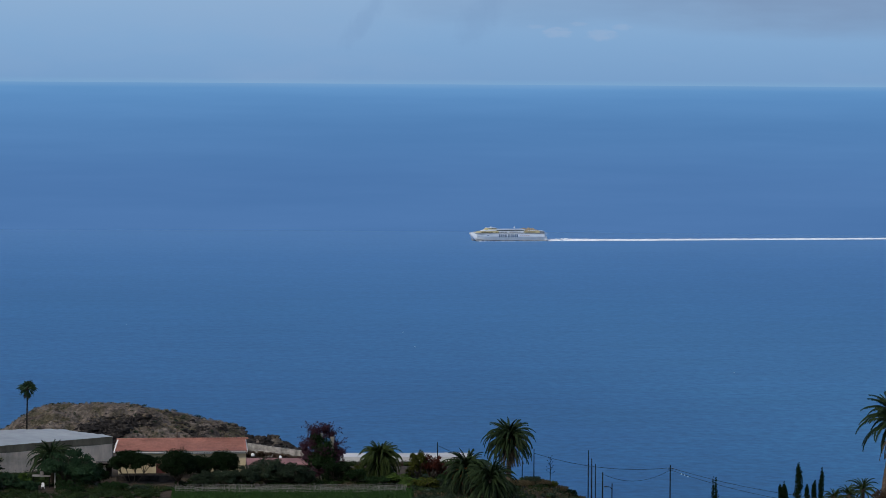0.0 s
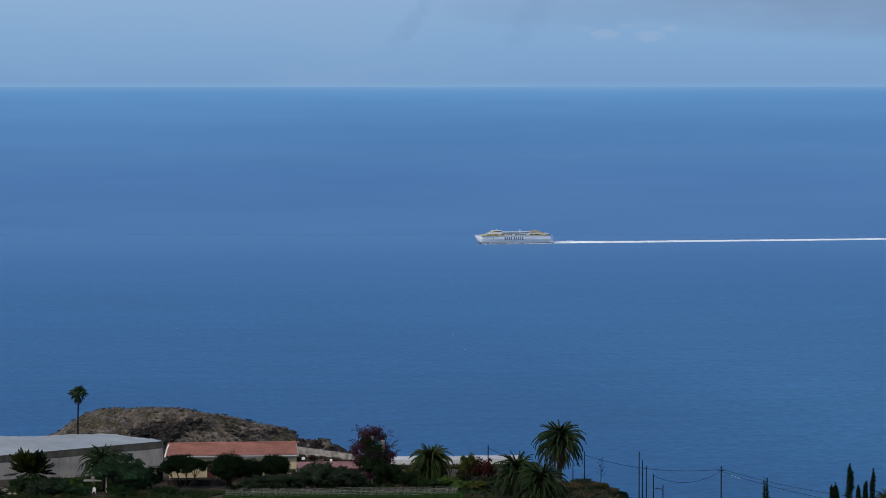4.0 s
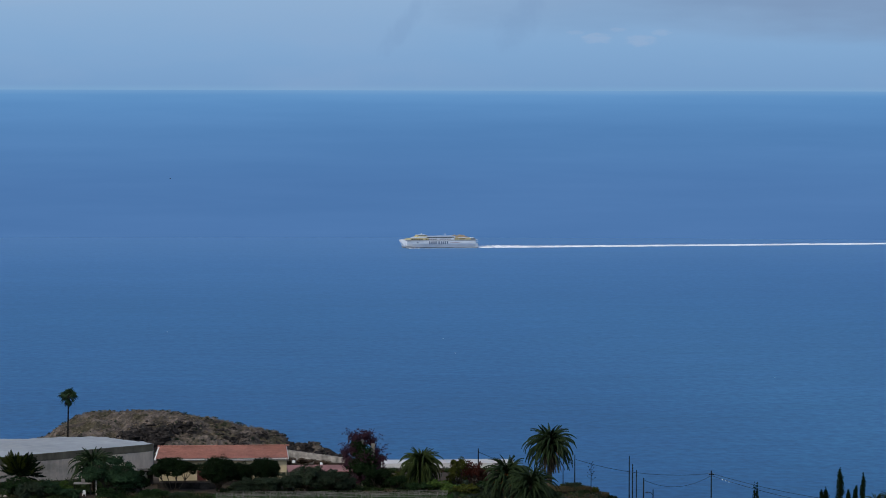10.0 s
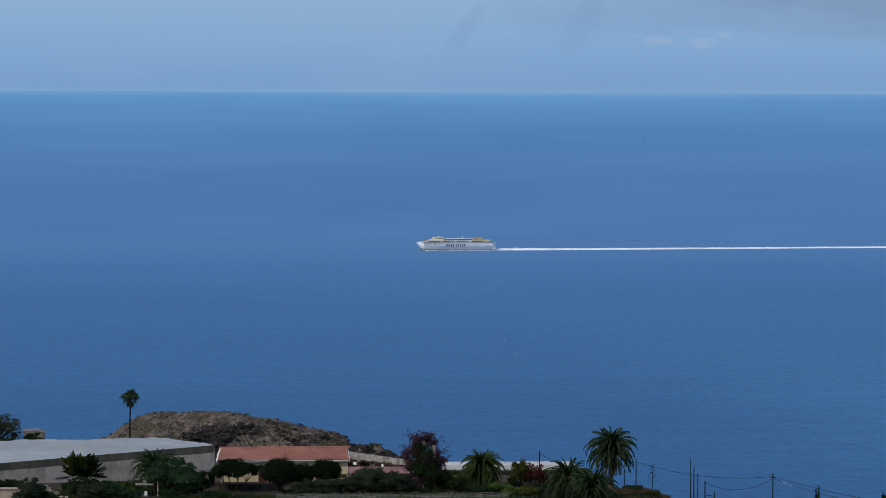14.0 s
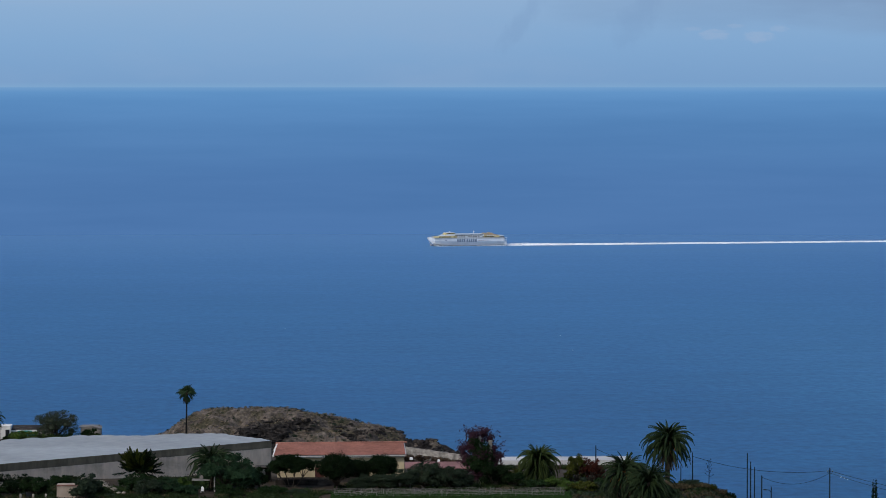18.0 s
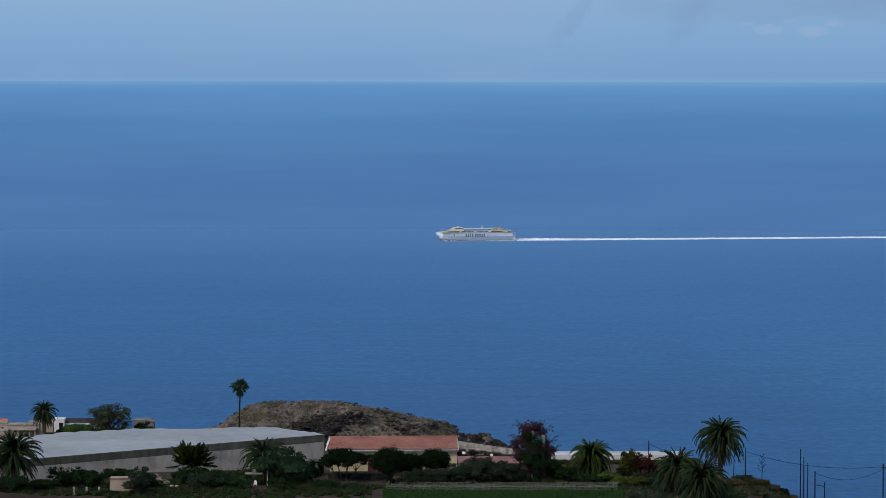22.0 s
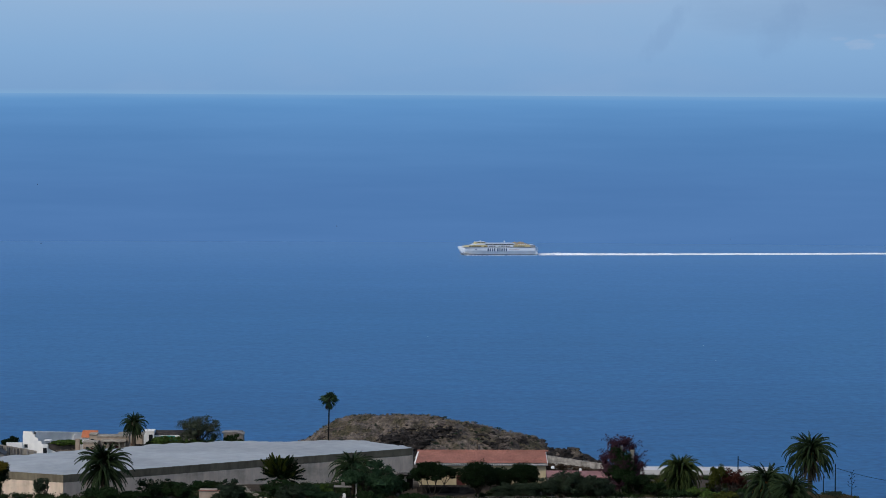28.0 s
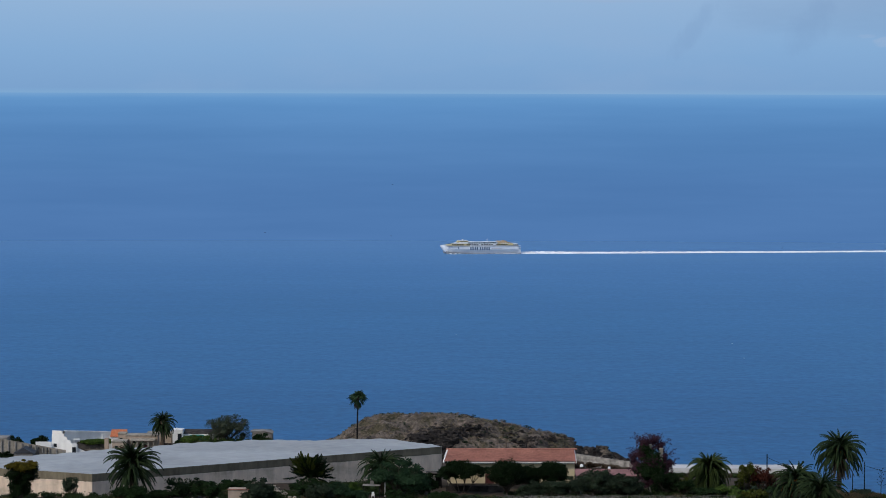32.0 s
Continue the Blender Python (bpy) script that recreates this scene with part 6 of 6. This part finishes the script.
    ob = thing("buttressed_wall", "long grey concrete wall with upright buttresses", "wall", place(-860), 728, g)
    ww = place(-708) - place(-860)
    part("wall", Shape().prism([(0, 0), (0, level(608, 728) - g), (ww, level(635, 728) - g), (ww, 0)], 0, 0.3), STONE, ob, "pale weathered concrete wall")
    for k in range(13):
        x = 0.5 + k * (ww - 1.0) / 12
        part("buttress", Shape().soft_box(x - 0.12, x + 0.12, -0.3, -0.003, 0, level(609.5 + 26 * k / 12, 728) - g, 0.03), GREY_WALL, ob)
    for b_ in (-766, -753, -738):
        part("gate_post", Shape().soft_box(place(b_ + 860, 728) - 0.16, place(b_ + 860, 728) + 0.16, -0.42, -0.305, 0, level(610 + 26 * (b_ + 860) / 152, 728) - g, 0.03), SLATE, ob, "dark upright post")
    ob = thing("grey_shed", "dark grey gabled shed roof", "shed", place(-795, 722), 722, g)
    part("roof", Shape().prism([(-2.2, level(641, 722) - g), (0, level(631, 722) - g), (2.2, level(641, 722) - g)], 0, 5), SLATE, ob, "dark blue-grey gabled roof")
    part("wall", Shape().box(-1.95, 1.95, 0.2, 4.8, 0, level(641, 722) - g), GREY_WALL, ob)
    ob = thing("concrete_block_house", "grey concrete block building", "house", place(-868, 730), 730, g)
    part("wall", Shape().box(0, place(-825) - place(-868), 0, 5, 0, level(616, 730) - g), GREY_WALL, ob)
    part("parapet", Shape().soft_box(-0.1, place(-825) - place(-868) + 0.1, -0.1, 5.1, level(616, 730) - g, level(614, 730) - g + 0.15, 0.04), GREY_WALL, ob)
    return g + 4


G_CLIFF = cliff_houses()
plant("round_tree", "broad dark tree over the cliff houses", "tree", -430, 738, 9.4, 8.2, LEAF_GREY, 201, 0.22, 0.3, 6500, 14, 3, base=G_CLIFF + 0.6, upright=1.1, width=0.3)
for i, (b, d, w, h, m) in enumerate(((-512, 736, 3.6, 3.4, LEAF_MID), (-497, 735, 4.4, 4.4, LEAF_BRIGHT), (-475, 734, 4.2, 4.2, LEAF_BRIGHT), (-370, 739.5, 4.0, 4.7, LEAF_MID), (-447, 734, 4.6, 3.8, LEAF_BRIGHT), (-418, 733.6, 4.8, 3.3, LEAF_BRIGHT), (-392, 733.6, 4.6, 3.5, LEAF_BRIGHT), (-372, 736, 3.6, 2.6, LEAF_DARK), (-545, 735, 3.4, 1.8, LEAF_DRY))):
    plant("bush", "green garden bush on a terrace", "bush", b, d, w, h, m, 210 + i, 0.03, 0.45, 900, 7, 2, "terrace bushes", base=G_CLIFF + 0.4)
for i, (b, w, h, e) in enumerate(((-680, 4.2, 0.9, 2.2), (-667, 5.0, 1.2, 2.2), (-653, 3.6, 1.2, 2.3))):
    plant("hedge", "green hedge on the terrace wall", "hedge", b, 738.3, w, h, LEAF_BRIGHT, 230 + i, 0.0, 0.3, 1300, 7, 2, base=G_CLIFF + e)
plant("bush", "dry brown vines on a wall", "bush", -662, 737.0, 5.0, 1.3, LEAF_DRY, 233, 0.0, 0.35, 800, 7, 2, base=G_CLIFF + 0.4)
for i, (b, d, w, h) in enumerate(((-766, 745, 3.6, 3.4), (-815, 744, 5.0, 3.5), (-840, 745, 4.6, 3.2), (-835, 726, 5.4, 2.0))):
    plant("round_tree", "dark green tree behind a wall", "tree", b, d, w, h, LEAF_DARK, 240 + i, 0.05, 0.45, 1300, 7, 2, base=G_CLIFF)


# ---- between the farmhouse and the bougainvillea ----
def yard():
    # long stone wall that runs down towards the cliff
    s = Shape()
    n = 60
    for i in range(n + 1):
        t = i / n
        b = 176 + 130 * t
        d = 640 - 6 * t
        zt = EYE - (636.5 + 19 * t) * d / 6200
        x = b * d / 6200
        jag = 0.12 * noise.noise(Vector((i * 0.9, 0, 0)))
        s.v += [(x, d, zt - 3.0), (x, d, zt - 1.05 + jag), (x, d + 0.1, zt - 0.95), (x, d + 0.1, zt + jag), (x, d + 0.7, zt + jag), (x, d + 0.7, zt - 3)]
    s.f = [(6 * i + k, 6 * i + 6 + k, 6 * i + 7 + k, 6 * i + 1 + k) for i in range(n) for k in range(5)]
    tagged(new("stone_wall", s.mesh("stone_wall", RUBBLE)), "long grey dry-stone wall running downhill", "wall")
    ob = thing("low_shed", "long low shed with faded red roof", "shed", 17.4, 577, 131.0)
    part("roof", Shape().prism([(0, 1.05), (6, 1.5), (6, 1.38), (0, 0.92)], 0, 11.5, Matrix(((0, 1, 0, 0), (1, 0, 0, 0), (0, 0, 1, 0), (0, 0, 0, 1)))), PINK, ob, "faded red sheet roof")
    part("wall", Shape().box(0.3, 11.2, 5.4, 5.7, -1, 1.36).box(0.3, 0.6, 0.4, 5.4, -1, 0.92).box(10.9, 11.2, 0.4, 5.4, -1, 0.92), GREY_WALL, ob)
    for k in range(5):
        part("post", Shape().tube([(0.4 + k * 2.65, 0.3, -0.8), (0.4 + k * 2.65, 0.3, 0.94)], [0.08, 0.07], 6), WOOD, ob)
    for b, dep, w in ((197, 658, 0.28), (246, 662, 0.22)):
        d = 600
        x, z = b * d / 6200, EYE - dep * d / 6200
        ob = thing("water_tank", "small white water tank on a stand", "tank", x, d, z, 0, "white tanks")
        part("tank", Shape().soft_box(-w, w, -0.4, 0.4, -0.28, 0.1, 0.06), WHITE, ob)
        part("lid", Shape().soft_box(-w * 0.4, w * 0.4, -0.2, 0.2, 0.1, 0.15, 0.03), WHITE, ob)
        for sx in (-w * 0.8, w * 0.8):
            part("leg", Shape().box(sx - 0.05, sx + 0.05, -0.1, 0.1, -1.6, -0.28), WOOD, ob)
    # ruined pillars in the bougainvillea
    for b, dep, w in ((338, 628, 0.27), (319, 621, 0.18)):
        x, y = spot(b, 555.7)
        z = ground_z(x, y)
        h = EYE - dep * 555 / 6200 - z
        ob = thing("stone_pillar", "pale ruined stone pillar overgrown with bougainvillea", "pillar", x, y, z, 0, "ruined pillars")
        part("shaft", Shape().soft_box(-w, w, -w, w, -0.3, h - 0.3, 0.05), STONE, ob)
        part("cap", Shape().soft_box(-w - 0.06, w + 0.06, -w - 0.06, w + 0.06, h - 0.3, h, 0.06), STONE, ob)
    # low wall before the farmhouse
    x0, x1 = -44 * 555 / 6200, 66 * 555 / 6200
    tagged(new("garden_wall", Shape().box(x0, x1, 555, 555.4, 131, 132.75).mesh("garden_wall", ROCK)), "low dark garden wall before the farmhouse", "wall")
    s = Shape()
    for i in range(49):
        x, y = spot(-140 + 198 * i / 48, 545)
        zt = 132.25 + 0.14 * noise.noise(Vector((i * 0.7, 5, 0)))
        s.v += [(x, y, 131.0), (x, y + 0.06, zt - 0.05), (x, y + 0.12, zt), (x, y + 0.4, zt), (x, y + 0.5, 131.0)]
    s.f = [(5 * i + k, 5 * i + 5 + k, 5 * i + 6 + k, 5 * i + 1 + k) for i in range(48) for k in range(4)]
    tagged(new("terrace_edge", s.mesh("terrace_edge", DARK_STONE)), "low dark dry-stone terrace edge", "wall")
    ob = thing("porch", "dark lean-to porch at the farmhouse end", "porch", -6.6, 560.4, 131.8)
    # dark roof and near-black back wall put the porch's shade into their colour
    part("roof", Shape().box(-0.6, 2.1, -0.6, 2.4, 2.3, 2.42), DARK_STONE, ob)
    part("back_wall", Shape().box(-0.4, 1.9, 2.1, 2.35, 0, 2.3), WOOD, ob, "back wall coloured near-black for the porch shade")
    for sx in (-0.4, 1.9):
        part("post", Shape().tube([(sx, -0.4, -0.3), (sx, -0.4, 2.3)], [0.09, 0.08], 6), WOOD, ob)
    part("pale_panel", Shape().box(0.2, 1.0, 1.2, 1.3, 0.4, 1.9), PALE_WOOD, ob, "pale leaning board")


def garden():
    # shelter, chair and sheds at the foot of the greenhouse
    x, y = spot(-174, 545)
    z = ground_z(x, y)
    ob = thing("garden_shelter", "small open shelter with grey flat roof", "shelter", x, y, z)
    part("roof", Shape().soft_box(-1.55, 1.25, -1.2, 1.2, 1.93, 2.03, 0.03), GREY_WALL, ob)
    for sx in (-1.4, 1.1):
        for sy in (-1.0, 1.0):
            part("post", Shape().tube([(sx, sy, -0.2), (sx, sy, 1.92)], [0.06, 0.05], 6), WOOD, ob)
    part("flue", Shape().soft_box(-0.4, 0.2, 0.2, 0.8, 2.03, 2.6, 0.05), GREY_WALL, ob, "grey square block on the roof")
    ob = thing("plastic_chair", "white plastic garden chair in a shelter", "chair", x + 0.1, y - 1.6, z)
    part("seat", Shape().soft_box(-0.25, 0.25, -0.25, 0.25, 0.42, 0.47, 0.02), WHITE, ob)
    part("backrest", Shape().prism([(-0.25, 0.47), (-0.22, 0.95), (0.0, 1.08), (0.22, 0.95), (0.25, 0.47)], 0.22, 0.26), WHITE, ob)
    for sx in (-0.22, 0.22):
        part("armrest", Shape().box(sx - 0.03, sx + 0.03, -0.22, 0.22, 0.66, 0.7), WHITE, ob)
        for sy in (-0.22, 0.22):
            part("leg", Shape().tube([(sx * 1.1, sy * 1.1, 0), (sx, sy, 0.43)], [0.03, 0.03], 6), WHITE, ob)
    ob = thing("white_post", "short pale painted post by a shelter", "post", *spot(-152, 544), z)
    part("shaft", Shape().soft_box(-0.09, 0.09, -0.09, 0.09, -0.2, 2.5, 0.02), PALE_WOOD, ob)
    # small shed with tiled coping
    x, y = spot(-431, 533)
    z = ground_z(x, y)
    ob = thing("garden_shed", "small beige shed with terracotta roof edge", "shed", x, y, z)
    h = EYE - 703 * 533 / 6200 - z
    part("wall", Shape().box(0, 4.4, 0, 3, -0.5, h - 0.18), BEIGE, ob)
    s = Shape()
    tile_roof(s, -0.15, 4.6, -0.15, h - 0.2, 0.3, h - 0.1, 0.24, 0.2)
    part("coping", s, TILE, ob, "terracotta tile coping")
    part("roof", Shape().soft_box(-0.05, 4.45, 0.3, 3.05, h - 0.18, h - 0.08, 0.03), BEIGE, ob, "flat beige roof")
    part("door", Shape().box(3.3, 4.1, -0.06, -0.004, -0.5, h - 0.9), DOOR, ob, "brown plank door")
    # rubble and tiles stacked beside it
    rng = random.Random(4)
    s = Shape()
    for i in range(90):
        t = rng.random() ** 1.3
        x, y = spot(-354 + 34 * t + rng.gauss(0, 4), 566 - 26 * t)
        r = rng.uniform(0.1, 0.28)
        s.blob((x, y, ground_z(x, y) + rng.uniform(0.05, 0.75) * (1 - 0.5 * t)), (r * 1.3, r, r * 0.7), i, 0.5, 4, 6)
    tagged(new("rubble_heap", s.mesh("rubble_heap", STONE)), "ragged row of pale rubble and broken stones", "rubble", kind="stuff")
    # fence with white posts
    x0, y0 = spot(-517, 532)
    z = ground_z(x0, y0)
    ob = thing("garden_fence", "low fence with pale square posts and dark rails", "fence", x0, y0, z)
    for k in (1, 2, 3):
        part("post", Shape().soft_box(k * 1.92 - 0.16, k * 1.92 + 0.16, -0.16, 0.16, -0.4, 1.15, 0.04), STONE, ob)
    for zz in (0.15, 0.5):
        part("rail", Shape().tube([(0, 0.03, zz), (9.6, 0.03, zz)], [0.05, 0.05], 6), WOOD, ob)
    for k in range(40):
        part("picket", Shape().tube([(0.12 + k * 0.24, -0.06, -0.3), (0.12 + k * 0.24, -0.06, 0.6)], [0.025, 0.02], 4), WOOD, ob)


def crop_field():
    # crop rows under strings of pale netting
    rng = random.Random(6)
    rows = Shape()
    lobes = []
    for d in np.arange(520, 538.5, 1.1):
        for b in np.arange(58, 480, 7):
            x, y = spot(b + rng.uniform(-2, 2), d)
            lobes.append(((x, y, ground_z(x, y) + 0.35), (0.4, 0.3, rng.uniform(0.35, 0.6))))
    tagged(new("crop_plants", leaf_cloud(lobes, 16000, 0.28, 6, 0.4, 0.0, 0.8).mesh("crop_plants", LEAF_CROP)), "rows of leafy green crop plants", "crops", kind="stuff")
    ob = thing("crop_trellis", "rows of grey trellis stakes with pale strings", "trellis", 0, 0, 0)
    for d in (537.6, 535.8, 533.8, 531.5):
        x0, _ = spot(60, d)
        x1, _ = spot(470, d)
        for hgt in (0.7, 0.95, 1.2):
            pts = [(x0 + (x1 - x0) * i / 30, d, ground_z(x0 + (x1 - x0) * i / 30, d) + hgt + 0.12 * noise.noise(Vector((i * 0.8, d, hgt)))) for i in range(31)]
            part("string", Shape().tube(pts, [0.015] * 31, 4), GREY_WALL, ob)
        for i in range(44):
            x = x0 + (x1 - x0) * (i + rng.uniform(-0.3, 0.3)) / 43
            part("stake", Shape().tube([(x, d + 0.05, ground_z(x, d) - 0.2), (x + rng.uniform(-0.08, 0.08), d + 0.05, ground_z(x, d) + rng.uniform(0.95, 1.35))], [0.02, 0.016], 4), GREY_WALL, ob)


def ground_cover():
    rng = random.Random(9)
    green, dry, olive, withered = [], [], [], []
    while len(green) < 900:
        b, d = rng.uniform(-900, 800), rng.uniform(530, 562)
        if 30 < b < 480 and d < 539 or 552 < b < 695 and d < 546:
            continue
        if -60 < b < 200 and d > 553 or -75 < b < 60 and d > 543:
            continue
        if d > 556 and b < -100 or d > 546 and b < -480:
            continue
        if -195 < b < -148 and d < 547:
            continue
        x, y = spot(b, d)
        r = rng.uniform(0.5, 1.2)
        (olive if b > 400 and rng.random() < 0.55 else dry if b > 640 and rng.random() < 0.75 else green if rng.random() < 0.93 else dry).append(((x, y, ground_z(x, y) + r * 0.2), (r, r, r * rng.uniform(0.35, 0.7))))
    for k in range(110):
        b = rng.uniform(172, 312)
        x, y = spot(b, rng.uniform(629, 633))
        withered.append(((x, y, EYE - (647 + 0.13 * (b - 191)) * y / 6200 - rng.uniform(0.5, 1.6)), (0.9, 0.7, 0.4)))
    for k in range(130):
        x, y = spot(rng.uniform(345, 600), rng.uniform(591, 597))
        (green if rng.random() < 0.6 else withered).append(((x, y, EYE - rng.uniform(675, 692) * y / 6200), (1.0, 0.8, 0.55)))
    for k in range(150):
        x, y = spot(rng.uniform(-250, -110), rng.uniform(557, 566))
        green.append(((x, y, ground_z(x, y) + 0.3), (1.1, 1.0, rng.uniform(0.6, 1.4))))
    for k in range(620):
        b, d = rng.choice((rng.uniform(-520, 30), rng.uniform(480, 800))), rng.uniform(524, 540)
        if 552 < b < 695:
            x, y = spot(b, d - 4)
            r = rng.uniform(0.3, 0.55)
            (olive if rng.random() < 0.5 else green).append(((x, y, ground_z(x, y) + r * 0.1), (r, r, r * 0.7)))
            continue
        if -195 < b < -148 and d > 535 or -525 < b < -440 or -140 < b < 30 and rng.random() < 0.55:
            continue
        x, y = spot(b, d)
        r = rng.uniform(0.4, 1.0) if b < 640 else rng.uniform(0.3, 0.65)
        (green if rng.random() < 0.94 and b < 430 else dry if rng.random() < (0.65 if b > 640 else 0.12) else olive).append(((x, y, ground_z(x, y) + r * 0.15), (r, r, r * rng.uniform(0.35, 0.75))))
    for k in range(170):
        x, y = spot(rng.uniform(545, 700), rng.uniform(520, 541))
        r = rng.uniform(0.35, 0.6)
        (olive if rng.random() < 0.4 else green).append(((x, y, ground_z(x, y) + r * 0.1), (r, r, r * 0.7)))
    for k in range(60):
        b, d = rng.uniform(-480, -345), rng.uniform(732.5, 734.5)
        x, y = spot(b, d)
        green.append(((x, y, EYE - 617 * d / 6200 - rng.uniform(0, 1.2)), (1.0, 0.6, 0.7)))
    for b, n in ((1075, 60), (1130, 40), (1230, 70), (700, 60)):
        for k in range(n):
            x, y = spot(b + rng.gauss(0, 40), rng.uniform(536, 552))
            r = rng.uniform(0.4, 1.0)
            (green if rng.random() < 0.82 else dry).append(((x, y, ground_z(x, y) + r * 0.2), (r, r, r * 0.6)))
    tagged(new("undergrowth", leaf_cloud(green, 60000, 0.3, 9, 0.45, 0.0, 0.4).mesh("undergrowth", LEAF_UNDER)), "dense dark green undergrowth", "undergrowth", kind="stuff")
    tagged(new("withered_field", leaf_cloud(withered, 2600, 0.3, 12, 0.35, 0.0, 0.6).mesh("withered_field", LEAF_BROWN)), "dark brown withered field behind a wall", "field", kind="stuff")
    tagged(new("olive_scrub", leaf_cloud(olive, 9000, 0.3, 11, 0.35, 0.0, 0.9).mesh("olive_scrub", LEAF_OLIVE)), "grey-green scrub on dry ground", "scrub", kind="stuff")
    tagged(new("dry_grass", leaf_cloud(dry, 9000, 0.32, 10, 0.2, 0.0, 1.4, core=0.3).mesh("dry_grass", LEAF_TAN)), "tufts of dry tan grass", "grass", kind="stuff")


def agave_stalk():
    x, y = spot(728, 554)
    z = ground_z(x, y)
    h = EYE - 664 * 554 / 6200 - z
    rng = random.Random(2)
    ob = thing("agave_plant", "dry agave with a tall branched flower stalk", "plant", x, y, z)
    part("stalk", Shape().tube([(0, 0, -0.2), (0.05, 0, h * 0.6), (0, 0, h)], [0.08, 0.055, 0.025], 6), WOOD, ob)
    for i in range(14):
        zz = h * (0.5 + 0.036 * i)
        a = i * 2.4
        ln = 0.7 - 0.03 * i
        e = Vector((math.cos(a) * ln, math.sin(a) * ln, zz + 0.35))
        br = part("flower_branch", Shape().tube([(0, 0, zz), (math.cos(a) * ln * 0.7, math.sin(a) * ln * 0.7, zz + 0.12), e], [0.025, 0.02, 0.016], 4), WOOD, ob)
        part("flower_head", Shape().blob(e, (0.11, 0.11, 0.06), i, 0.4, 4, 6), WOOD, br)
    for i in range(16):
        a = i * 2.4
        e = Vector((math.cos(a), math.sin(a), rng.uniform(0.4, 1.0))) * rng.uniform(0.9, 1.3)
        s = Shape()
        side = Vector((-math.sin(a), math.cos(a), 0)) * 0.1
        s.add([side, -side, e * 0.5 - side + Vector((0, 0, 0.15)), e * 0.5 + side + Vector((0, 0, 0.15)), e], [(0, 1, 2, 3), (3, 2, 4)])
        part("leaf", s, LEAF_OLIVE, ob)


yard()
garden()
crop_field()
ground_cover()
agave_stalk()


# ---- breaking crests ----
def whitecaps():
    rng = random.Random(31)
    for i in range(6):
        d = rng.uniform(1700, 2900)
        x, y = spot(rng.uniform(-820, 1150), d)
        ob = thing("whitecap", "small white breaking crest on the water", "wave", x, y, 0, rng.uniform(-20, 20), "whitecaps")
        s = Shape()
        w = rng.uniform(0.18, 0.3)
        for k in range(5):
            s.blob(((k - 2) * w * 0.7, rng.uniform(-0.4, 0.4), 0.15), (w * 0.7, w * 0.5, 0.22 * (1.2 - 0.25 * abs(k - 2))), k + i, 0.5, 4, 6)
        part("foam_crest", s, FOAM, ob, smooth=True)


whitecaps()


# ---- birds ----
def bird():
    ob = thing("bird", "small dark bird gliding over the water", "bird", 0, 0, 0, 0, "birds over the water")
    part("body", Shape().blob((0, 0, 0), (0.16, 0.05, 0.05), 1, 0.1, 6, 8), CABLE, ob, smooth=True)
    for sg in (-1, 1):
        s = Shape()
        s.add([(-0.08, 0, 0.02), (0.08, 0, 0.02), (0.05, sg * 0.16, 0.09), (-0.07, sg * 0.16, 0.09), (-0.08, sg * 0.34, 0.03), (0.0, sg * 0.3, 0.035), (0, 0, -0.01), (0, sg * 0.16, 0.065)], [(0, 1, 2, 3), (3, 2, 5, 4), (1, 6, 7, 2), (6, 0, 3, 7), (7, 3, 4), (2, 7, 5), (7, 4, 5)])
        part("wing", s, CABLE, ob)
    part("tail", Shape().prism([(0.13, 0.0), (0.27, 0.01), (0.27, -0.01), (0.13, -0.02)], -0.04, 0.04), CABLE, ob)
    return ob


BIRDS = [bird() for _ in range(5)]
for gull in BIRDS:
    gull.scale = (0.5, 0.5, 0.5)


# ---- what moves ----
def motions():
    course = [(t, pose(455.6 - 13.9 * t, 4357 - 2.5 * t, 0, 0, 0, 10.2)) for t in (0.0, 16.0, 32.0)]
    walk(FERRY, course)
    walk(WAKE, course)
    walk(BIRDS[0], [(t, pose(-14.6 + 14.3 * (t - 28), 480, z, 0, 0, 180)) for t, z in ((0.0, 186), (20.0, 180), (26.0, 177), (28.0, 177), (29.0, 177.7), (30.0, 175.8), (32.0, 174))])
    walk(BIRDS[1], [(t, pose(x, 480, 175.5, 0, 0, 0)) for t, x in ((0.0, 520), (20.0, 210), (27.0, 62), (30.0, 5), (31.0, -3), (32.0, -11))])
    walk(BIRDS[2], [(t, pose(-16.4 + 11.2 * (t - 31.5), 480, 182.5, 0, 0, 180)) for t in (0.0, 16.0, 32.0)])
    walk(BIRDS[3], [(t, pose(-35.0 + 6.7 * (t - 31), 480, 174.4 + 1.5 * max(0, t - 31), 0, 0, 180)) for t in (0.0, 16.0, 31.0, 31.5, 32.0)])

    walk(BIRDS[4], [(t, pose(40.7 + 14.1 * (t - 13), 480, z, 0, 0, 180)) for t, z in ((0.0, 178), (12.3, 186.2), (13.7, 188.6), (18.0, 192), (32.0, 196))])


motions()
